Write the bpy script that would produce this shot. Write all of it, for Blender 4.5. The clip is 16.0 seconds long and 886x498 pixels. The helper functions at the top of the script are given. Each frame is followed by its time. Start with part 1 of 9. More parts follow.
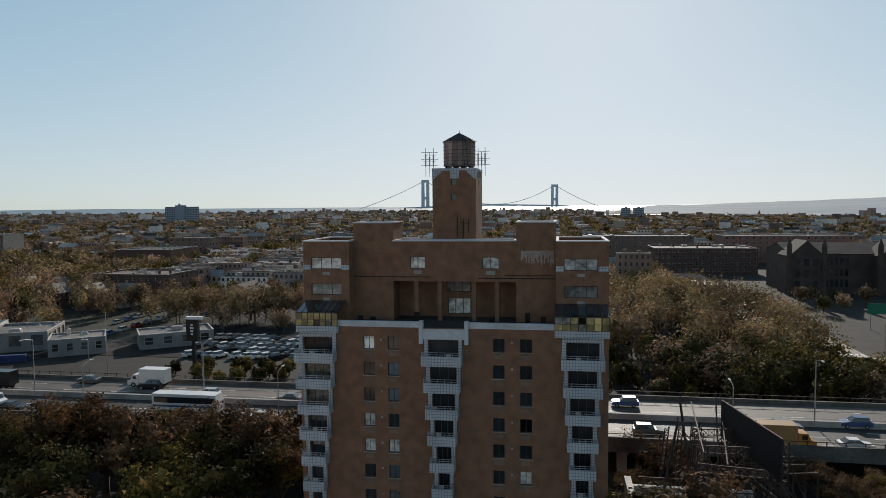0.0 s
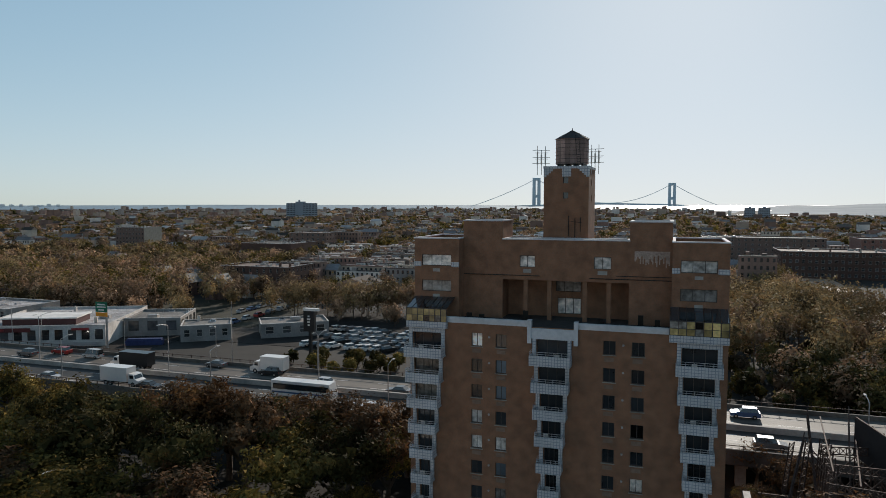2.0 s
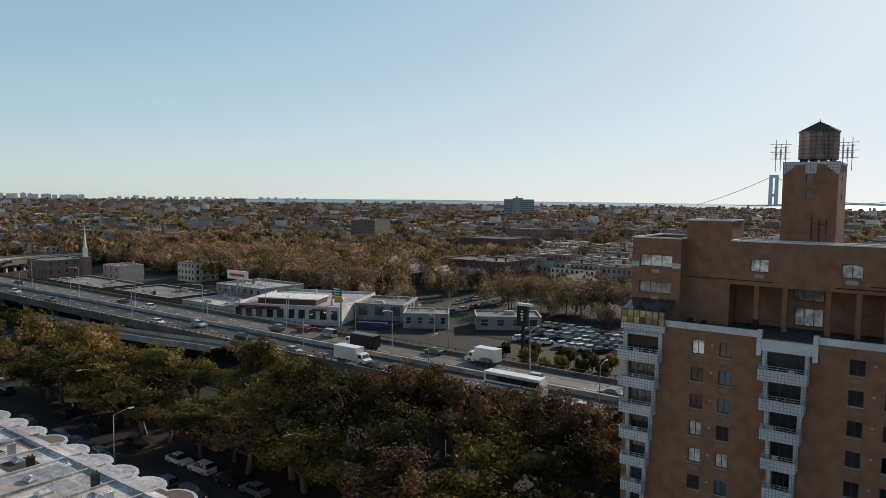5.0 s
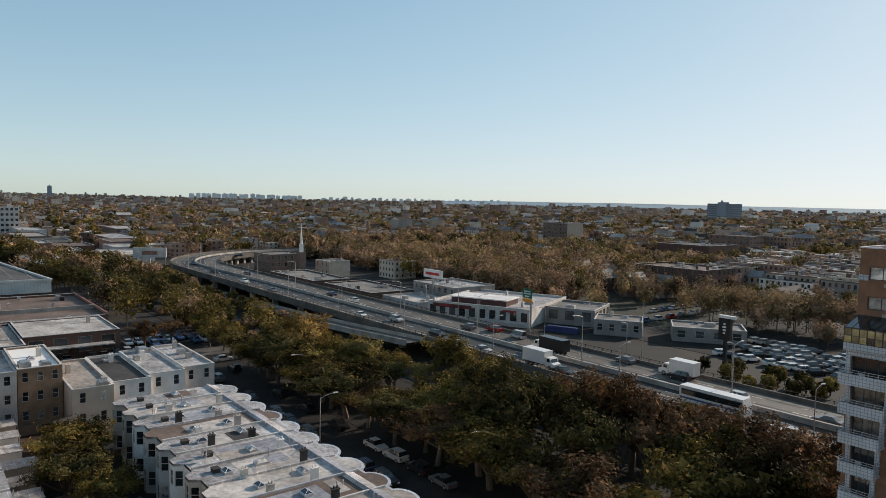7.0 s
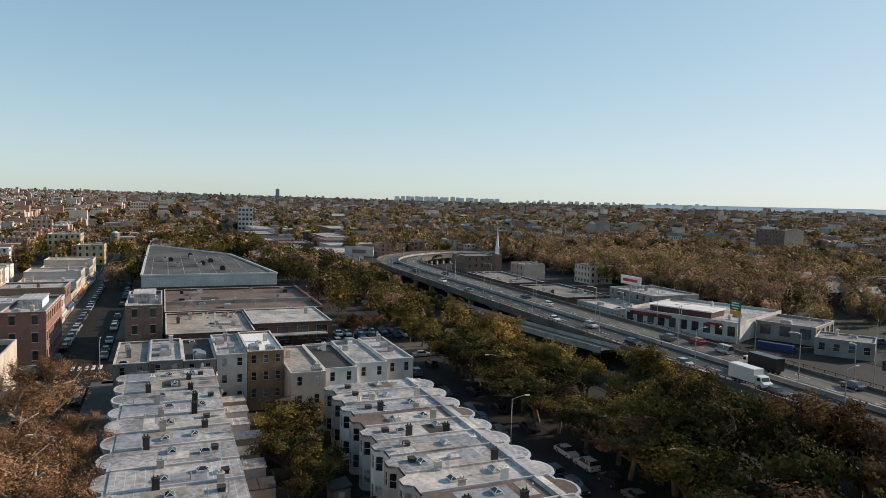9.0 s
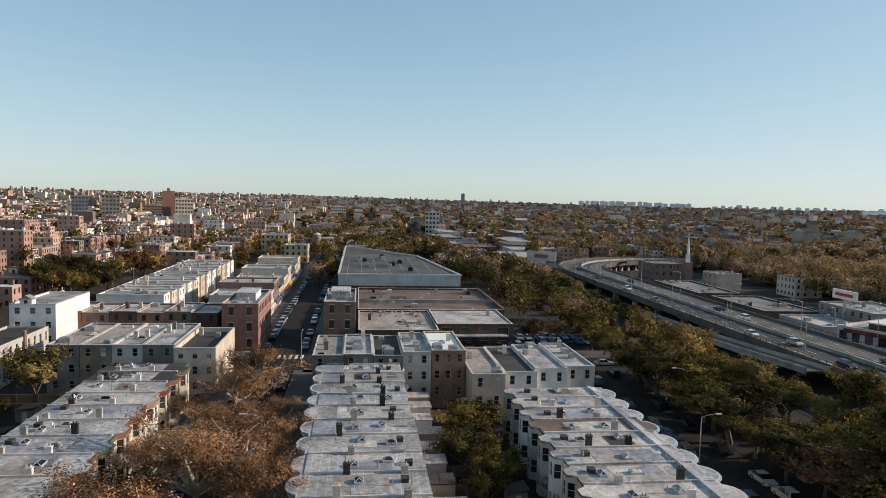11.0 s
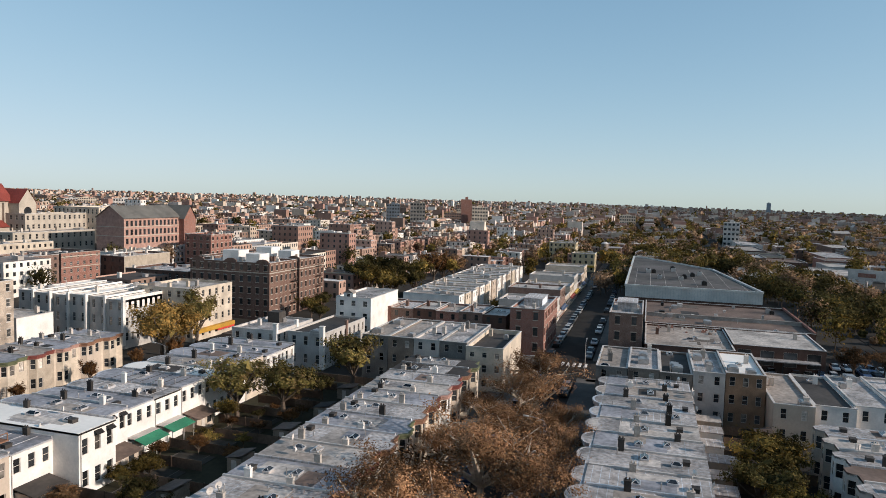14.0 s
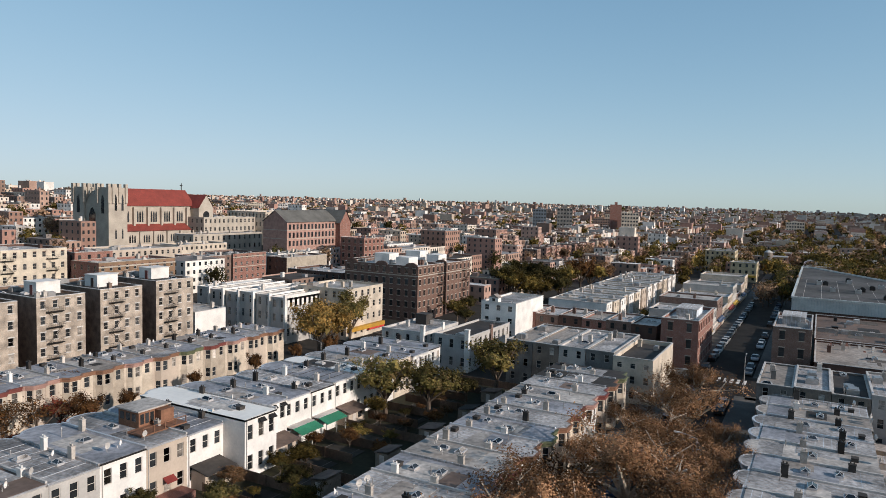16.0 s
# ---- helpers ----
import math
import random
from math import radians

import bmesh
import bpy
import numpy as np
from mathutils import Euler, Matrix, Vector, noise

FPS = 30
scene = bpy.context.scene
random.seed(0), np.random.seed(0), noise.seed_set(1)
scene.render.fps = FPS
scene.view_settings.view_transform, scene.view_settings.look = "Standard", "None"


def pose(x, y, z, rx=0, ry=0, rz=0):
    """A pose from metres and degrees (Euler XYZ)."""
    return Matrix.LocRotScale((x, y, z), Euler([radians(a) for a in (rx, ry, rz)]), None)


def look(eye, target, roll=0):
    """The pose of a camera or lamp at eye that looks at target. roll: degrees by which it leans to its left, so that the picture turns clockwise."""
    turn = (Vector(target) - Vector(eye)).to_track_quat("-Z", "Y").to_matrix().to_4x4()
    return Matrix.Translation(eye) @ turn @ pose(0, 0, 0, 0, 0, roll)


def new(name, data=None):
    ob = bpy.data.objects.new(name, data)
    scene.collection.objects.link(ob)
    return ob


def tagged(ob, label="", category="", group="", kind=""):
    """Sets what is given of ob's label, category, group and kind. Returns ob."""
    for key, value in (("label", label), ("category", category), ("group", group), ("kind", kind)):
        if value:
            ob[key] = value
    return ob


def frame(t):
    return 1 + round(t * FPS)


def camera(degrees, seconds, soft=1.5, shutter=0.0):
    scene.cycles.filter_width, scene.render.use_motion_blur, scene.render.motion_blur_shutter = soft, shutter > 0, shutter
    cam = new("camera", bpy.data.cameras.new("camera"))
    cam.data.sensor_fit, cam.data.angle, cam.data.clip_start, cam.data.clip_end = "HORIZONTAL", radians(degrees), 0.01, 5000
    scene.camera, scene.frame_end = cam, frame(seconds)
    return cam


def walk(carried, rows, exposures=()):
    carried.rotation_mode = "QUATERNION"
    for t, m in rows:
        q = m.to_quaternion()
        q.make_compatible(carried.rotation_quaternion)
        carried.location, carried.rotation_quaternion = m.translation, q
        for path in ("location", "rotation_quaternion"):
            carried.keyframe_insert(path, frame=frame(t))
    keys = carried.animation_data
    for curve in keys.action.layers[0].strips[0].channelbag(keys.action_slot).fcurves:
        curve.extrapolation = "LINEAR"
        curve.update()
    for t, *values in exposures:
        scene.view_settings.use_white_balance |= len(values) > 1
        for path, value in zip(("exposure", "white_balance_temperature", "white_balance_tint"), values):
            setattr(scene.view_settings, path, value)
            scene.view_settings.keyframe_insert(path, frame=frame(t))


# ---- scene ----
cam = camera(65.26, 16.0, soft=0.65)
PATH = [
    (0.0, pose(0, 0, 40, 86.33, 0.47, 9.17)),
    (0.5, pose(0, 0, 40, 86.28, 0.39, 12.47)),
    (1.0, pose(0, 0, 40, 86.24, 0.23, 14.53)),
    (1.5, pose(0, 0, 40, 86.25, 0.14, 16.17)),
    (2.0, pose(0, 0, 40, 86.20, 0.01, 18.29)),
    (2.5, pose(0, 0, 40, 86.13, -0.11, 20.09)),
    (3.0, pose(0, 0, 40, 86.06, -0.26, 23.00)),
    (5.5, pose(0, 0, 40, 85.82, -0.86, 39.85)),
    (6.0, pose(0, 0, 40, 85.84, -1.02, 43.94)),
    (6.5, pose(0, 0, 40, 85.81, -1.06, 47.94)),
    (7.0, pose(0, 0, 40, 85.79, -1.16, 51.91)),
    (7.5, pose(0, 0, 40, 85.76, -1.20, 56.17)),
    (8.0, pose(0, 0, 40, 85.74, -1.31, 60.50)),
    (8.5, pose(0, 0, 40, 85.69, -1.35, 64.50)),
    (9.0, pose(0, 0, 40, 85.71, -1.39, 68.04)),
    (11.5, pose(0, 0, 40, 85.73, -1.42, 87.10)),
    (12.0, pose(0, 0, 40, 85.76, -1.44, 91.18)),
    (12.5, pose(0, 0, 40, 85.77, -1.50, 95.31)),
    (13.0, pose(0, 0, 40, 85.77, -1.57, 99.22)),
    (13.5, pose(0, 0, 40, 85.78, -1.61, 103.37)),
    (14.0, pose(0, 0, 40, 85.81, -1.58, 106.63)),
    (14.5, pose(0, 0, 40, 85.81, -1.60, 110.32)),
    (15.0, pose(0, 0, 40, 85.84, -1.63, 113.63)),
    (15.5, pose(0, 0, 40, 85.84, -1.66, 116.93)),
    (16.0, pose(0, 0, 40, 85.91, -1.55, 118.69)),
]
walk(cam, PATH, [(0.0, -0.28, 6500, 10), (3.0, -0.22, 6500, 10), (5.5, -0.06, 6700, 11), (9.0, 0.02, 6700, 12), (12.5, -0.01, 6600, 12), (14.5, -0.13, 6300, 12), (16.0, -0.23, 6150, 11)])

# world: clear late-autumn afternoon sky
SUN_YAW, SUN_UP = 1.5, 21.5
world = bpy.data.worlds.new("sky")
scene.world = world
world.use_nodes = True
wn = world.node_tree.nodes
sky = wn.new("ShaderNodeTexSky")
sky.sky_type = "NISHITA"
sky.sun_disc = False
sky.sun_elevation = radians(SUN_UP)
sky.sun_rotation = radians(SUN_YAW)
sky.altitude = 40
sky.air_density = 0.75
sky.dust_density = 0.35
sky.ozone_density = 0.6
wn["Background"].inputs["Strength"].default_value = 0.1
link = world.node_tree.links.new
apart, whole = wn.new("ShaderNodeSeparateColor"), wn.new("ShaderNodeCombineColor")
link(sky.outputs[0], apart.inputs[0])
for i, (knee, gain) in enumerate(((4.3, 2.37), (3.3, 3.29), (3.5, 3.45))):   # clear cool air: the glow round the sun levels off
    fade, shift, ratio, scale_up = (wn.new("ShaderNodeMath") for _ in range(4))
    fade.operation, shift.operation, ratio.operation, scale_up.operation = "DIVIDE", "ADD", "DIVIDE", "MULTIPLY"
    fade.inputs[1].default_value, shift.inputs[1].default_value, scale_up.inputs[1].default_value = knee, 1.0, gain
    link(apart.outputs[i], fade.inputs[0])
    link(fade.outputs[0], shift.inputs[0])
    link(apart.outputs[i], ratio.inputs[0])
    link(shift.outputs[0], ratio.inputs[1])
    link(ratio.outputs[0], scale_up.inputs[0])
    link(scale_up.outputs[0], whole.inputs[i])
link(whole.outputs[0], wn["Background"].inputs["Color"])

sun_dir = Vector((math.sin(radians(SUN_YAW)) * math.cos(radians(SUN_UP)),
                  math.cos(radians(SUN_YAW)) * math.cos(radians(SUN_UP)), math.sin(radians(SUN_UP))))
sun = new("sun", bpy.data.lights.new("sun", "SUN"))
sun.data.energy, sun.data.angle, sun.data.color = 5.0, radians(0.53), (1.0, 0.93, 0.83)
sun.matrix_world = look(sun_dir * 300, (0, 0, 0))



# ---- materials ----
def material(name, colour, rough=0.8, metal=0.0, vary=0.25, grain=3.0, stain=0.25, bump=0.1, per="none", tint=None,
             spec=0.3, pattern=None):
    """Procedural surface: base colour, fine grain and wide stains in metres; per: 'object' or 'island' shifts the shade piece by piece,
    tint: a second colour that pieces are mixed with; pattern: (kind, width, height, joint colour, joint size)."""
    m = bpy.data.materials.new(name)
    m.use_nodes = True
    nt = m.node_tree
    bsdf = nt.nodes["Principled BSDF"]
    node, link = nt.nodes.new, nt.links.new
    geo = node("ShaderNodeNewGeometry")
    pos = geo.outputs["Position"]

    def noise_tex(scale, detail):
        n = node("ShaderNodeTexNoise")
        n.inputs["Scale"].default_value = scale
        n.inputs["Detail"].default_value = detail
        link(pos, n.inputs["Vector"])
        return n.outputs["Fac"]

    def ramp(fac, lo, hi):
        r = node("ShaderNodeMapRange")
        r.inputs["From Min"].default_value, r.inputs["From Max"].default_value = 0.3, 0.7
        r.inputs["To Min"].default_value, r.inputs["To Max"].default_value = lo, hi
        link(fac, r.inputs["Value"])
        return r.outputs[0]

    def mix(kind, fac, a, b):
        x = node("ShaderNodeMix")
        x.data_type, x.blend_type = "RGBA", kind
        for value, socket in ((fac, x.inputs[0]), (a, x.inputs[6]), (b, x.inputs[7])):
            if hasattr(value, "is_linked"):
                link(value, socket)
            else:
                socket.default_value = value
        return x.outputs[2]

    warm = lambda c: (min(0.9, c[0] * 1.12), c[1] * 0.99, c[2] * 0.9)
    colour = warm(colour)
    col = (*colour, 1)
    if per != "none":
        if per == "object":
            rnd = node("ShaderNodeObjectInfo").outputs["Random"]
        else:
            rnd = geo.outputs["Random Per Island"]
        if tint:
            step = node("ShaderNodeValToRGB")
            cr = step.color_ramp
            cr.interpolation = "CONSTANT"
            shades = [colour] + [warm(c) for c in tint]
            cr.elements[0].color = (*shades[0], 1)
            cr.elements[1].position = 1 / len(shades)
            cr.elements[1].color = (*shades[1], 1)
            for i, c in enumerate(shades[2:], 2):
                cr.elements.new(i / len(shades)).color = (*c, 1)
            link(rnd, step.inputs[0])
            col = step.outputs[0]
        else:
            r = node("ShaderNodeMapRange")
            r.inputs["To Min"].default_value, r.inputs["To Max"].default_value = 1 - vary, 1 + vary
            link(rnd, r.inputs["Value"])
            col = mix("MULTIPLY", 1.0, col, r.outputs[0])
    if pattern:
        kind, pw, ph, joint, size = pattern
        b = node("ShaderNodeTexBrick")
        if kind == "grid":
            b.offset = 0.0
        b.inputs["Scale"].default_value = 1.0
        b.inputs["Mortar Size"].default_value = size
        b.inputs["Brick Width"].default_value, b.inputs["Row Height"].default_value = pw, ph
        b.inputs["Mortar Smooth"].default_value = 0.1
        sep, add, comb = node("ShaderNodeSeparateXYZ"), node("ShaderNodeMath"), node("ShaderNodeCombineXYZ")
        link(pos, sep.inputs[0])
        link(sep.outputs[0], add.inputs[0])
        link(sep.outputs[1], add.inputs[1])
        link(add.outputs[0], comb.inputs[0])
        link(sep.outputs[1 if kind == "flat" else 2], comb.inputs[1])
        if kind == "flat":
            link(sep.outputs[0], comb.inputs[0])
        link(comb.outputs[0], b.inputs["Vector"])
        col = mix("MIX", b.outputs["Fac"], col, (*joint, 1))
    col = mix("MULTIPLY", 1.0, col, ramp(noise_tex(grain, 4), 1 - vary * 0.5, 1 + vary * 0.5))
    if stain:
        col = mix("MULTIPLY", 1.0, col, ramp(noise_tex(grain * 0.11, 5), 1 - stain, 1 + stain * 0.6))
    link(col, bsdf.inputs["Base Color"])
    bsdf.inputs["Roughness"].default_value = rough
    bsdf.inputs["Metallic"].default_value = metal
    bsdf.inputs["Specular IOR Level"].default_value = spec
    if bump:
        bm = node("ShaderNodeBump")
        bm.inputs["Strength"].default_value = bump
        bm.inputs["Distance"].default_value = 0.05
        link(noise_tex(grain * 3, 3), bm.inputs["Height"])
        link(bm.outputs[0], bsdf.inputs["Normal"])
    return m


def glass(name, colour=(0.03, 0.035, 0.04), rough=0.08):
    m = material(name, colour, rough, 0.0, vary=0.5, grain=0.7, stain=0.4, bump=0.03, per="object", spec=0.8)
    return m


def leaves(name, colours):
    m = material(name, colours[0], 0.75, 0, per="island", tint=colours[1:], vary=0.4, grain=1.5, stain=0.35, bump=0, spec=0.04)
    nt = m.node_tree
    bsdf = nt.nodes["Principled BSDF"]
    tr = nt.nodes.new("ShaderNodeBsdfTranslucent")
    add = nt.nodes.new("ShaderNodeMixShader")
    add.inputs[0].default_value = 0.2
    src = bsdf.inputs["Base Color"].links[0].from_socket
    # whole crowns and boughs differ in shade and in how far they have turned
    geo = nt.nodes.new("ShaderNodeNewGeometry")
    for scale, lo, hi in ((0.1, 0.5, 1.75), (0.38, 0.6, 1.45)):
        cell = nt.nodes.new("ShaderNodeTexVoronoi")
        cell.inputs["Scale"].default_value = scale
        nt.links.new(geo.outputs["Position"], cell.inputs["Vector"])
        split = nt.nodes.new("ShaderNodeSeparateColor")
        nt.links.new(cell.outputs["Color"], split.inputs[0])
        shade = nt.nodes.new("ShaderNodeMapRange")
        shade.inputs["To Min"].default_value, shade.inputs["To Max"].default_value = lo, hi
        nt.links.new(split.outputs[0], shade.inputs["Value"])
        mul = nt.nodes.new("ShaderNodeMix")
        mul.data_type, mul.blend_type = "RGBA", "MULTIPLY"
        mul.inputs[0].default_value = 1.0
        nt.links.new(src, mul.inputs[6])
        nt.links.new(shade.outputs[0], mul.inputs[7])
        src = mul.outputs[2]
    nt.links.new(src, bsdf.inputs["Base Color"])
    nt.links.new(src, tr.inputs["Color"])
    nt.links.new(bsdf.outputs[0], add.inputs[1])
    nt.links.new(tr.outputs[0], add.inputs[2])
    nt.links.new(add.outputs[0], nt.nodes["Material Output"].inputs["Surface"])
    return m


ASPHALT = material("asphalt", (0.028, 0.026, 0.024), 0.9, grain=2.0, stain=0.35, bump=0.15, spec=0.12)
LANE = material("worn_lane_asphalt", (0.04, 0.036, 0.032), 0.65, grain=1.0, stain=0.4, bump=0.1)
HIGHWAY = material("highway_concrete", (0.125, 0.112, 0.095), 0.7, grain=0.7, stain=0.35, bump=0.1)
# low-sun glare on the junction roads, painted as a pale base colour
GLAREROAD = material("sun_glare_roadway", (0.3, 0.25, 0.2), 0.6, grain=0.8, stain=0.35, bump=0.1)
CONCRETE = material("concrete", (0.33, 0.32, 0.3), 0.85, grain=2.5, stain=0.35)
PALECON = material("pale_concrete", (0.5, 0.5, 0.49), 0.8, grain=2.5, stain=0.3)
# shade of streets, yards and tree belts is put into SIDEWALK, GROUND, GRASS, EARTH
SIDEWALK = material("sidewalk", (0.1, 0.095, 0.088), 0.9, grain=2, stain=0.3, pattern=("flat", 1.5, 1.5, (0.085, 0.08, 0.075), 0.03))
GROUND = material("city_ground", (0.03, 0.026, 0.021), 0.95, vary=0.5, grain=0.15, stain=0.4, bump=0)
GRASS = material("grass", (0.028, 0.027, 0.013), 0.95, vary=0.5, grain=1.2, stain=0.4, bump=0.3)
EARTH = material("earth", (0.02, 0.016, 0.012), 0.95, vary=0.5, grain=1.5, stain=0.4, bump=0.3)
PAINT = material("road_paint", (0.7, 0.7, 0.68), 0.7, vary=0.35, grain=5, stain=0.3)
TBRICK = material("tower_brick", (0.25, 0.123, 0.07), 0.85, vary=0.22, grain=9, stain=0.24, bump=0.15,
                  pattern=("brick", 0.21, 0.075, (0.2, 0.125, 0.08), 0.008))
TILE = material("white_glazed_tile", (0.5, 0.51, 0.53), 0.7, vary=0.12, grain=3, stain=0.15, bump=0.02,
                pattern=("grid", 0.3, 0.3, (0.25, 0.26, 0.28), 0.028))
COPING = material("coping", (0.55, 0.57, 0.6), 0.85, vary=0.15, grain=3, stain=0.2)
REDBRICK = material("red_brick", (0.235, 0.105, 0.08), 0.85, vary=0.25, grain=7, stain=0.2, pattern=("brick", 0.22, 0.075, (0.3, 0.2, 0.16), 0.01))
BROWNBRICK = material("brown_brick", (0.165, 0.105, 0.083), 0.85, vary=0.25, grain=7, stain=0.2, pattern=("brick", 0.22, 0.075, (0.24, 0.17, 0.14), 0.01))
DARKBRICK = material("dark_brick", (0.105, 0.064, 0.051), 0.9, vary=0.25, grain=7, stain=0.25)
TANBRICK = material("tan_brick", (0.37, 0.325, 0.265), 0.85, vary=0.2, grain=7, stain=0.22, pattern=("brick", 0.22, 0.075, (0.4, 0.33, 0.26), 0.01))
CREAM = material("cream_stucco", (0.51, 0.46, 0.385), 0.85, vary=0.16, grain=3, stain=0.28)
WHITE = material("white_stucco", (0.7, 0.71, 0.7), 0.8, vary=0.12, grain=3, stain=0.2)
BEIGE = material("beige_stucco", (0.45, 0.395, 0.335), 0.85, vary=0.1, grain=3, stain=0.16)
GREYWALL = material("grey_wall", (0.42, 0.42, 0.41), 0.85, vary=0.14, grain=3, stain=0.22)
# shade on house backs facing plus x is put into these dim colours
DIMTAN = material("shade_dimmed_tan_render", (0.2, 0.175, 0.15), 0.9, vary=0.25, grain=3, stain=0.35)
DIMGREY = material("shade_dimmed_grey_render", (0.165, 0.165, 0.16), 0.9, vary=0.25, grain=3, stain=0.35)
LIMESTONE = material("limestone", (0.4, 0.37, 0.32), 0.85, vary=0.16, grain=2, stain=0.2)
ROOFS = [
    material("silver_roof", (0.39, 0.385, 0.385), 0.8, 0.0, vary=0.7, grain=1.6, stain=0.5, bump=0.3, pattern=("flat", 5.2, 1.02, (0.6, 0.61, 0.63), 0.035)),
    material("aged_silver_roof", (0.34, 0.335, 0.335), 0.8, 0.0, vary=0.8, grain=1.8, stain=0.6, bump=0.3, pattern=("flat", 0.95, 6.0, (0.44, 0.445, 0.455), 0.04)),
    material("pale_roof", (0.42, 0.405, 0.385), 0.8, 0.0, vary=0.6, grain=1.5, stain=0.5, bump=0.2),
    material("tan_grey_roof", (0.31, 0.285, 0.26), 0.85, 0.0, vary=0.6, grain=1.3, stain=0.35, bump=0.2),
    material("grey_blue_roof", (0.28, 0.295, 0.33), 0.65, 0.0, vary=0.6, grain=1.5, stain=0.45, bump=0.2),
]
BLACKROOF = material("tar_roof", (0.05, 0.046, 0.043), 0.85, vary=0.4, grain=1.3, stain=0.4, bump=0.25)
BROWNROOF = material("brown_roof", (0.16, 0.12, 0.1), 0.85, vary=0.4, grain=1.3, stain=0.4, bump=0.25)
WHITEROOF = material("white_roof", (0.82, 0.82, 0.8), 0.6, vary=0.08, grain=1.3, stain=0.12, bump=0.1)
FLASH = material("metal_flashing", (0.6, 0.63, 0.67), 0.4, 0.5, vary=0.2, grain=2, stain=0.25)
CHIM = material("chimney_stucco", (0.45, 0.43, 0.4), 0.9, vary=0.3, grain=4, stain=0.3, per="object")
DARKMETAL = material("dark_metal", (0.035, 0.033, 0.032), 0.6, 0.5, vary=0.3, grain=4, stain=0.3)
STEEL = material("galvanised_steel", (0.4, 0.41, 0.42), 0.45, 0.7, vary=0.2, grain=3, stain=0.25)
RAIL = material("grey_rail", (0.4, 0.42, 0.45), 0.5, 0.4, vary=0.2, grain=3, stain=0.2)
RUST = material("rusty_steel", (0.085, 0.06, 0.05), 0.8, 0.3, vary=0.4, grain=3, stain=0.4)
TANKWOOD = material("tank_wood", (0.34, 0.245, 0.215), 0.85, vary=0.35, grain=2, stain=0.4, bump=0.3, per="object")
FRAME = material("window_frame", (0.5, 0.48, 0.45), 0.6, vary=0.2, grain=4, stain=0.2)
DARKFRAME = material("dark_window_frame", (0.06, 0.05, 0.045), 0.6, vary=0.2, grain=4, stain=0.2)
GLASS = glass("window_glass")
BLUEGLASS = glass("sky_glass", (0.12, 0.15, 0.18), 0.05)
# curtains behind glass; streaky bright reflections are painted in by the mottling
CURTAIN = material("curtain_reflection_glass", (0.2, 0.19, 0.175), 0.12, vary=1.5, grain=1.4, stain=0.7, per="object", spec=0.7, bump=0.02)
FARGLASS = material("far_glass", (0.05, 0.053, 0.055), 0.15, vary=0.7, grain=0.6, stain=0.5, per="island", spec=0.7, bump=0.02)
# bright sky reflections in the tower windows, painted as a pale mottled colour
GLINTGLASS = material("painted_reflection_glass", (0.42, 0.41, 0.39), 0.12, vary=1.2, grain=1.6, stain=0.6, per="object", spec=0.7, bump=0.02)
ORANGEBRICK = material("orange_brick", (0.215, 0.145, 0.095), 0.85, vary=0.25, grain=7, stain=0.25)
LEAF_PLANE = leaves("plane_leaves", [(0.213, 0.123, 0.069), (0.247, 0.147, 0.082), (0.171, 0.099, 0.055), (0.273, 0.163, 0.09), (0.196, 0.119, 0.062)])
BARK = material("bark", (0.12, 0.095, 0.075), 0.95, vary=0.5, grain=4, stain=0.4, bump=0.5)
PALEBARK = material("plane_bark", (0.5, 0.45, 0.37), 0.9, vary=0.5, grain=2, stain=0.5, bump=0.4)
# LEAF_BROWN and LEAF_GOLD: far haze lifts and greys the leaf colours
LEAF_BROWN = leaves("hazed_brown_leaves", [(0.227, 0.153, 0.098), (0.271, 0.183, 0.119), (0.181, 0.124, 0.082), (0.303, 0.209, 0.132), (0.215, 0.156, 0.098)])
# darker copy of the browns, with the shade of backlit near trees in it
LEAF_UMBER = leaves("backlit_brown_leaves", [(0.1, 0.062, 0.034), (0.125, 0.075, 0.04), (0.08, 0.052, 0.03), (0.15, 0.082, 0.04), (0.07, 0.05, 0.03)])
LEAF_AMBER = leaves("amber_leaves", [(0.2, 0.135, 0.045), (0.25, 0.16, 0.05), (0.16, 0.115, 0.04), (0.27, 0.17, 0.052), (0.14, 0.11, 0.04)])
LEAF_GOLD = leaves("hazed_gold_leaves", [(0.208, 0.154, 0.078), (0.253, 0.181, 0.09), (0.164, 0.124, 0.066), (0.192, 0.152, 0.08), (0.279, 0.2, 0.1)])
LEAF_OLIVE = leaves("olive_leaves", [(0.111, 0.089, 0.027), (0.141, 0.107, 0.033), (0.085, 0.071, 0.022), (0.192, 0.131, 0.035), (0.073, 0.062, 0.021)])
# lighter copy of the olives: sun on the yard trees is in the colour
LEAF_YARD = leaves("sunlit_olive_leaves", [(0.13, 0.115, 0.04), (0.16, 0.135, 0.05), (0.1, 0.092, 0.034), (0.19, 0.15, 0.05), (0.15, 0.11, 0.05)])
LEAF_RUST = leaves("rust_leaves", [(0.112, 0.056, 0.024), (0.094, 0.049, 0.022), (0.135, 0.071, 0.027), (0.075, 0.044, 0.022)])
LEAF_GREEN = leaves("dark_green_leaves", [(0.048, 0.045, 0.017), (0.064, 0.057, 0.022), (0.038, 0.037, 0.015), (0.085, 0.067, 0.025)])
LEAF_RED = leaves("red_leaves", [(0.128, 0.028, 0.020), (0.096, 0.024, 0.018), (0.152, 0.048, 0.028), (0.096, 0.048, 0.028)])
WATER = material("sea_water", (0.16, 0.22, 0.26), 0.5, 0, vary=0.1, grain=0.02, stain=0.1, bump=0.2, spec=0.5)


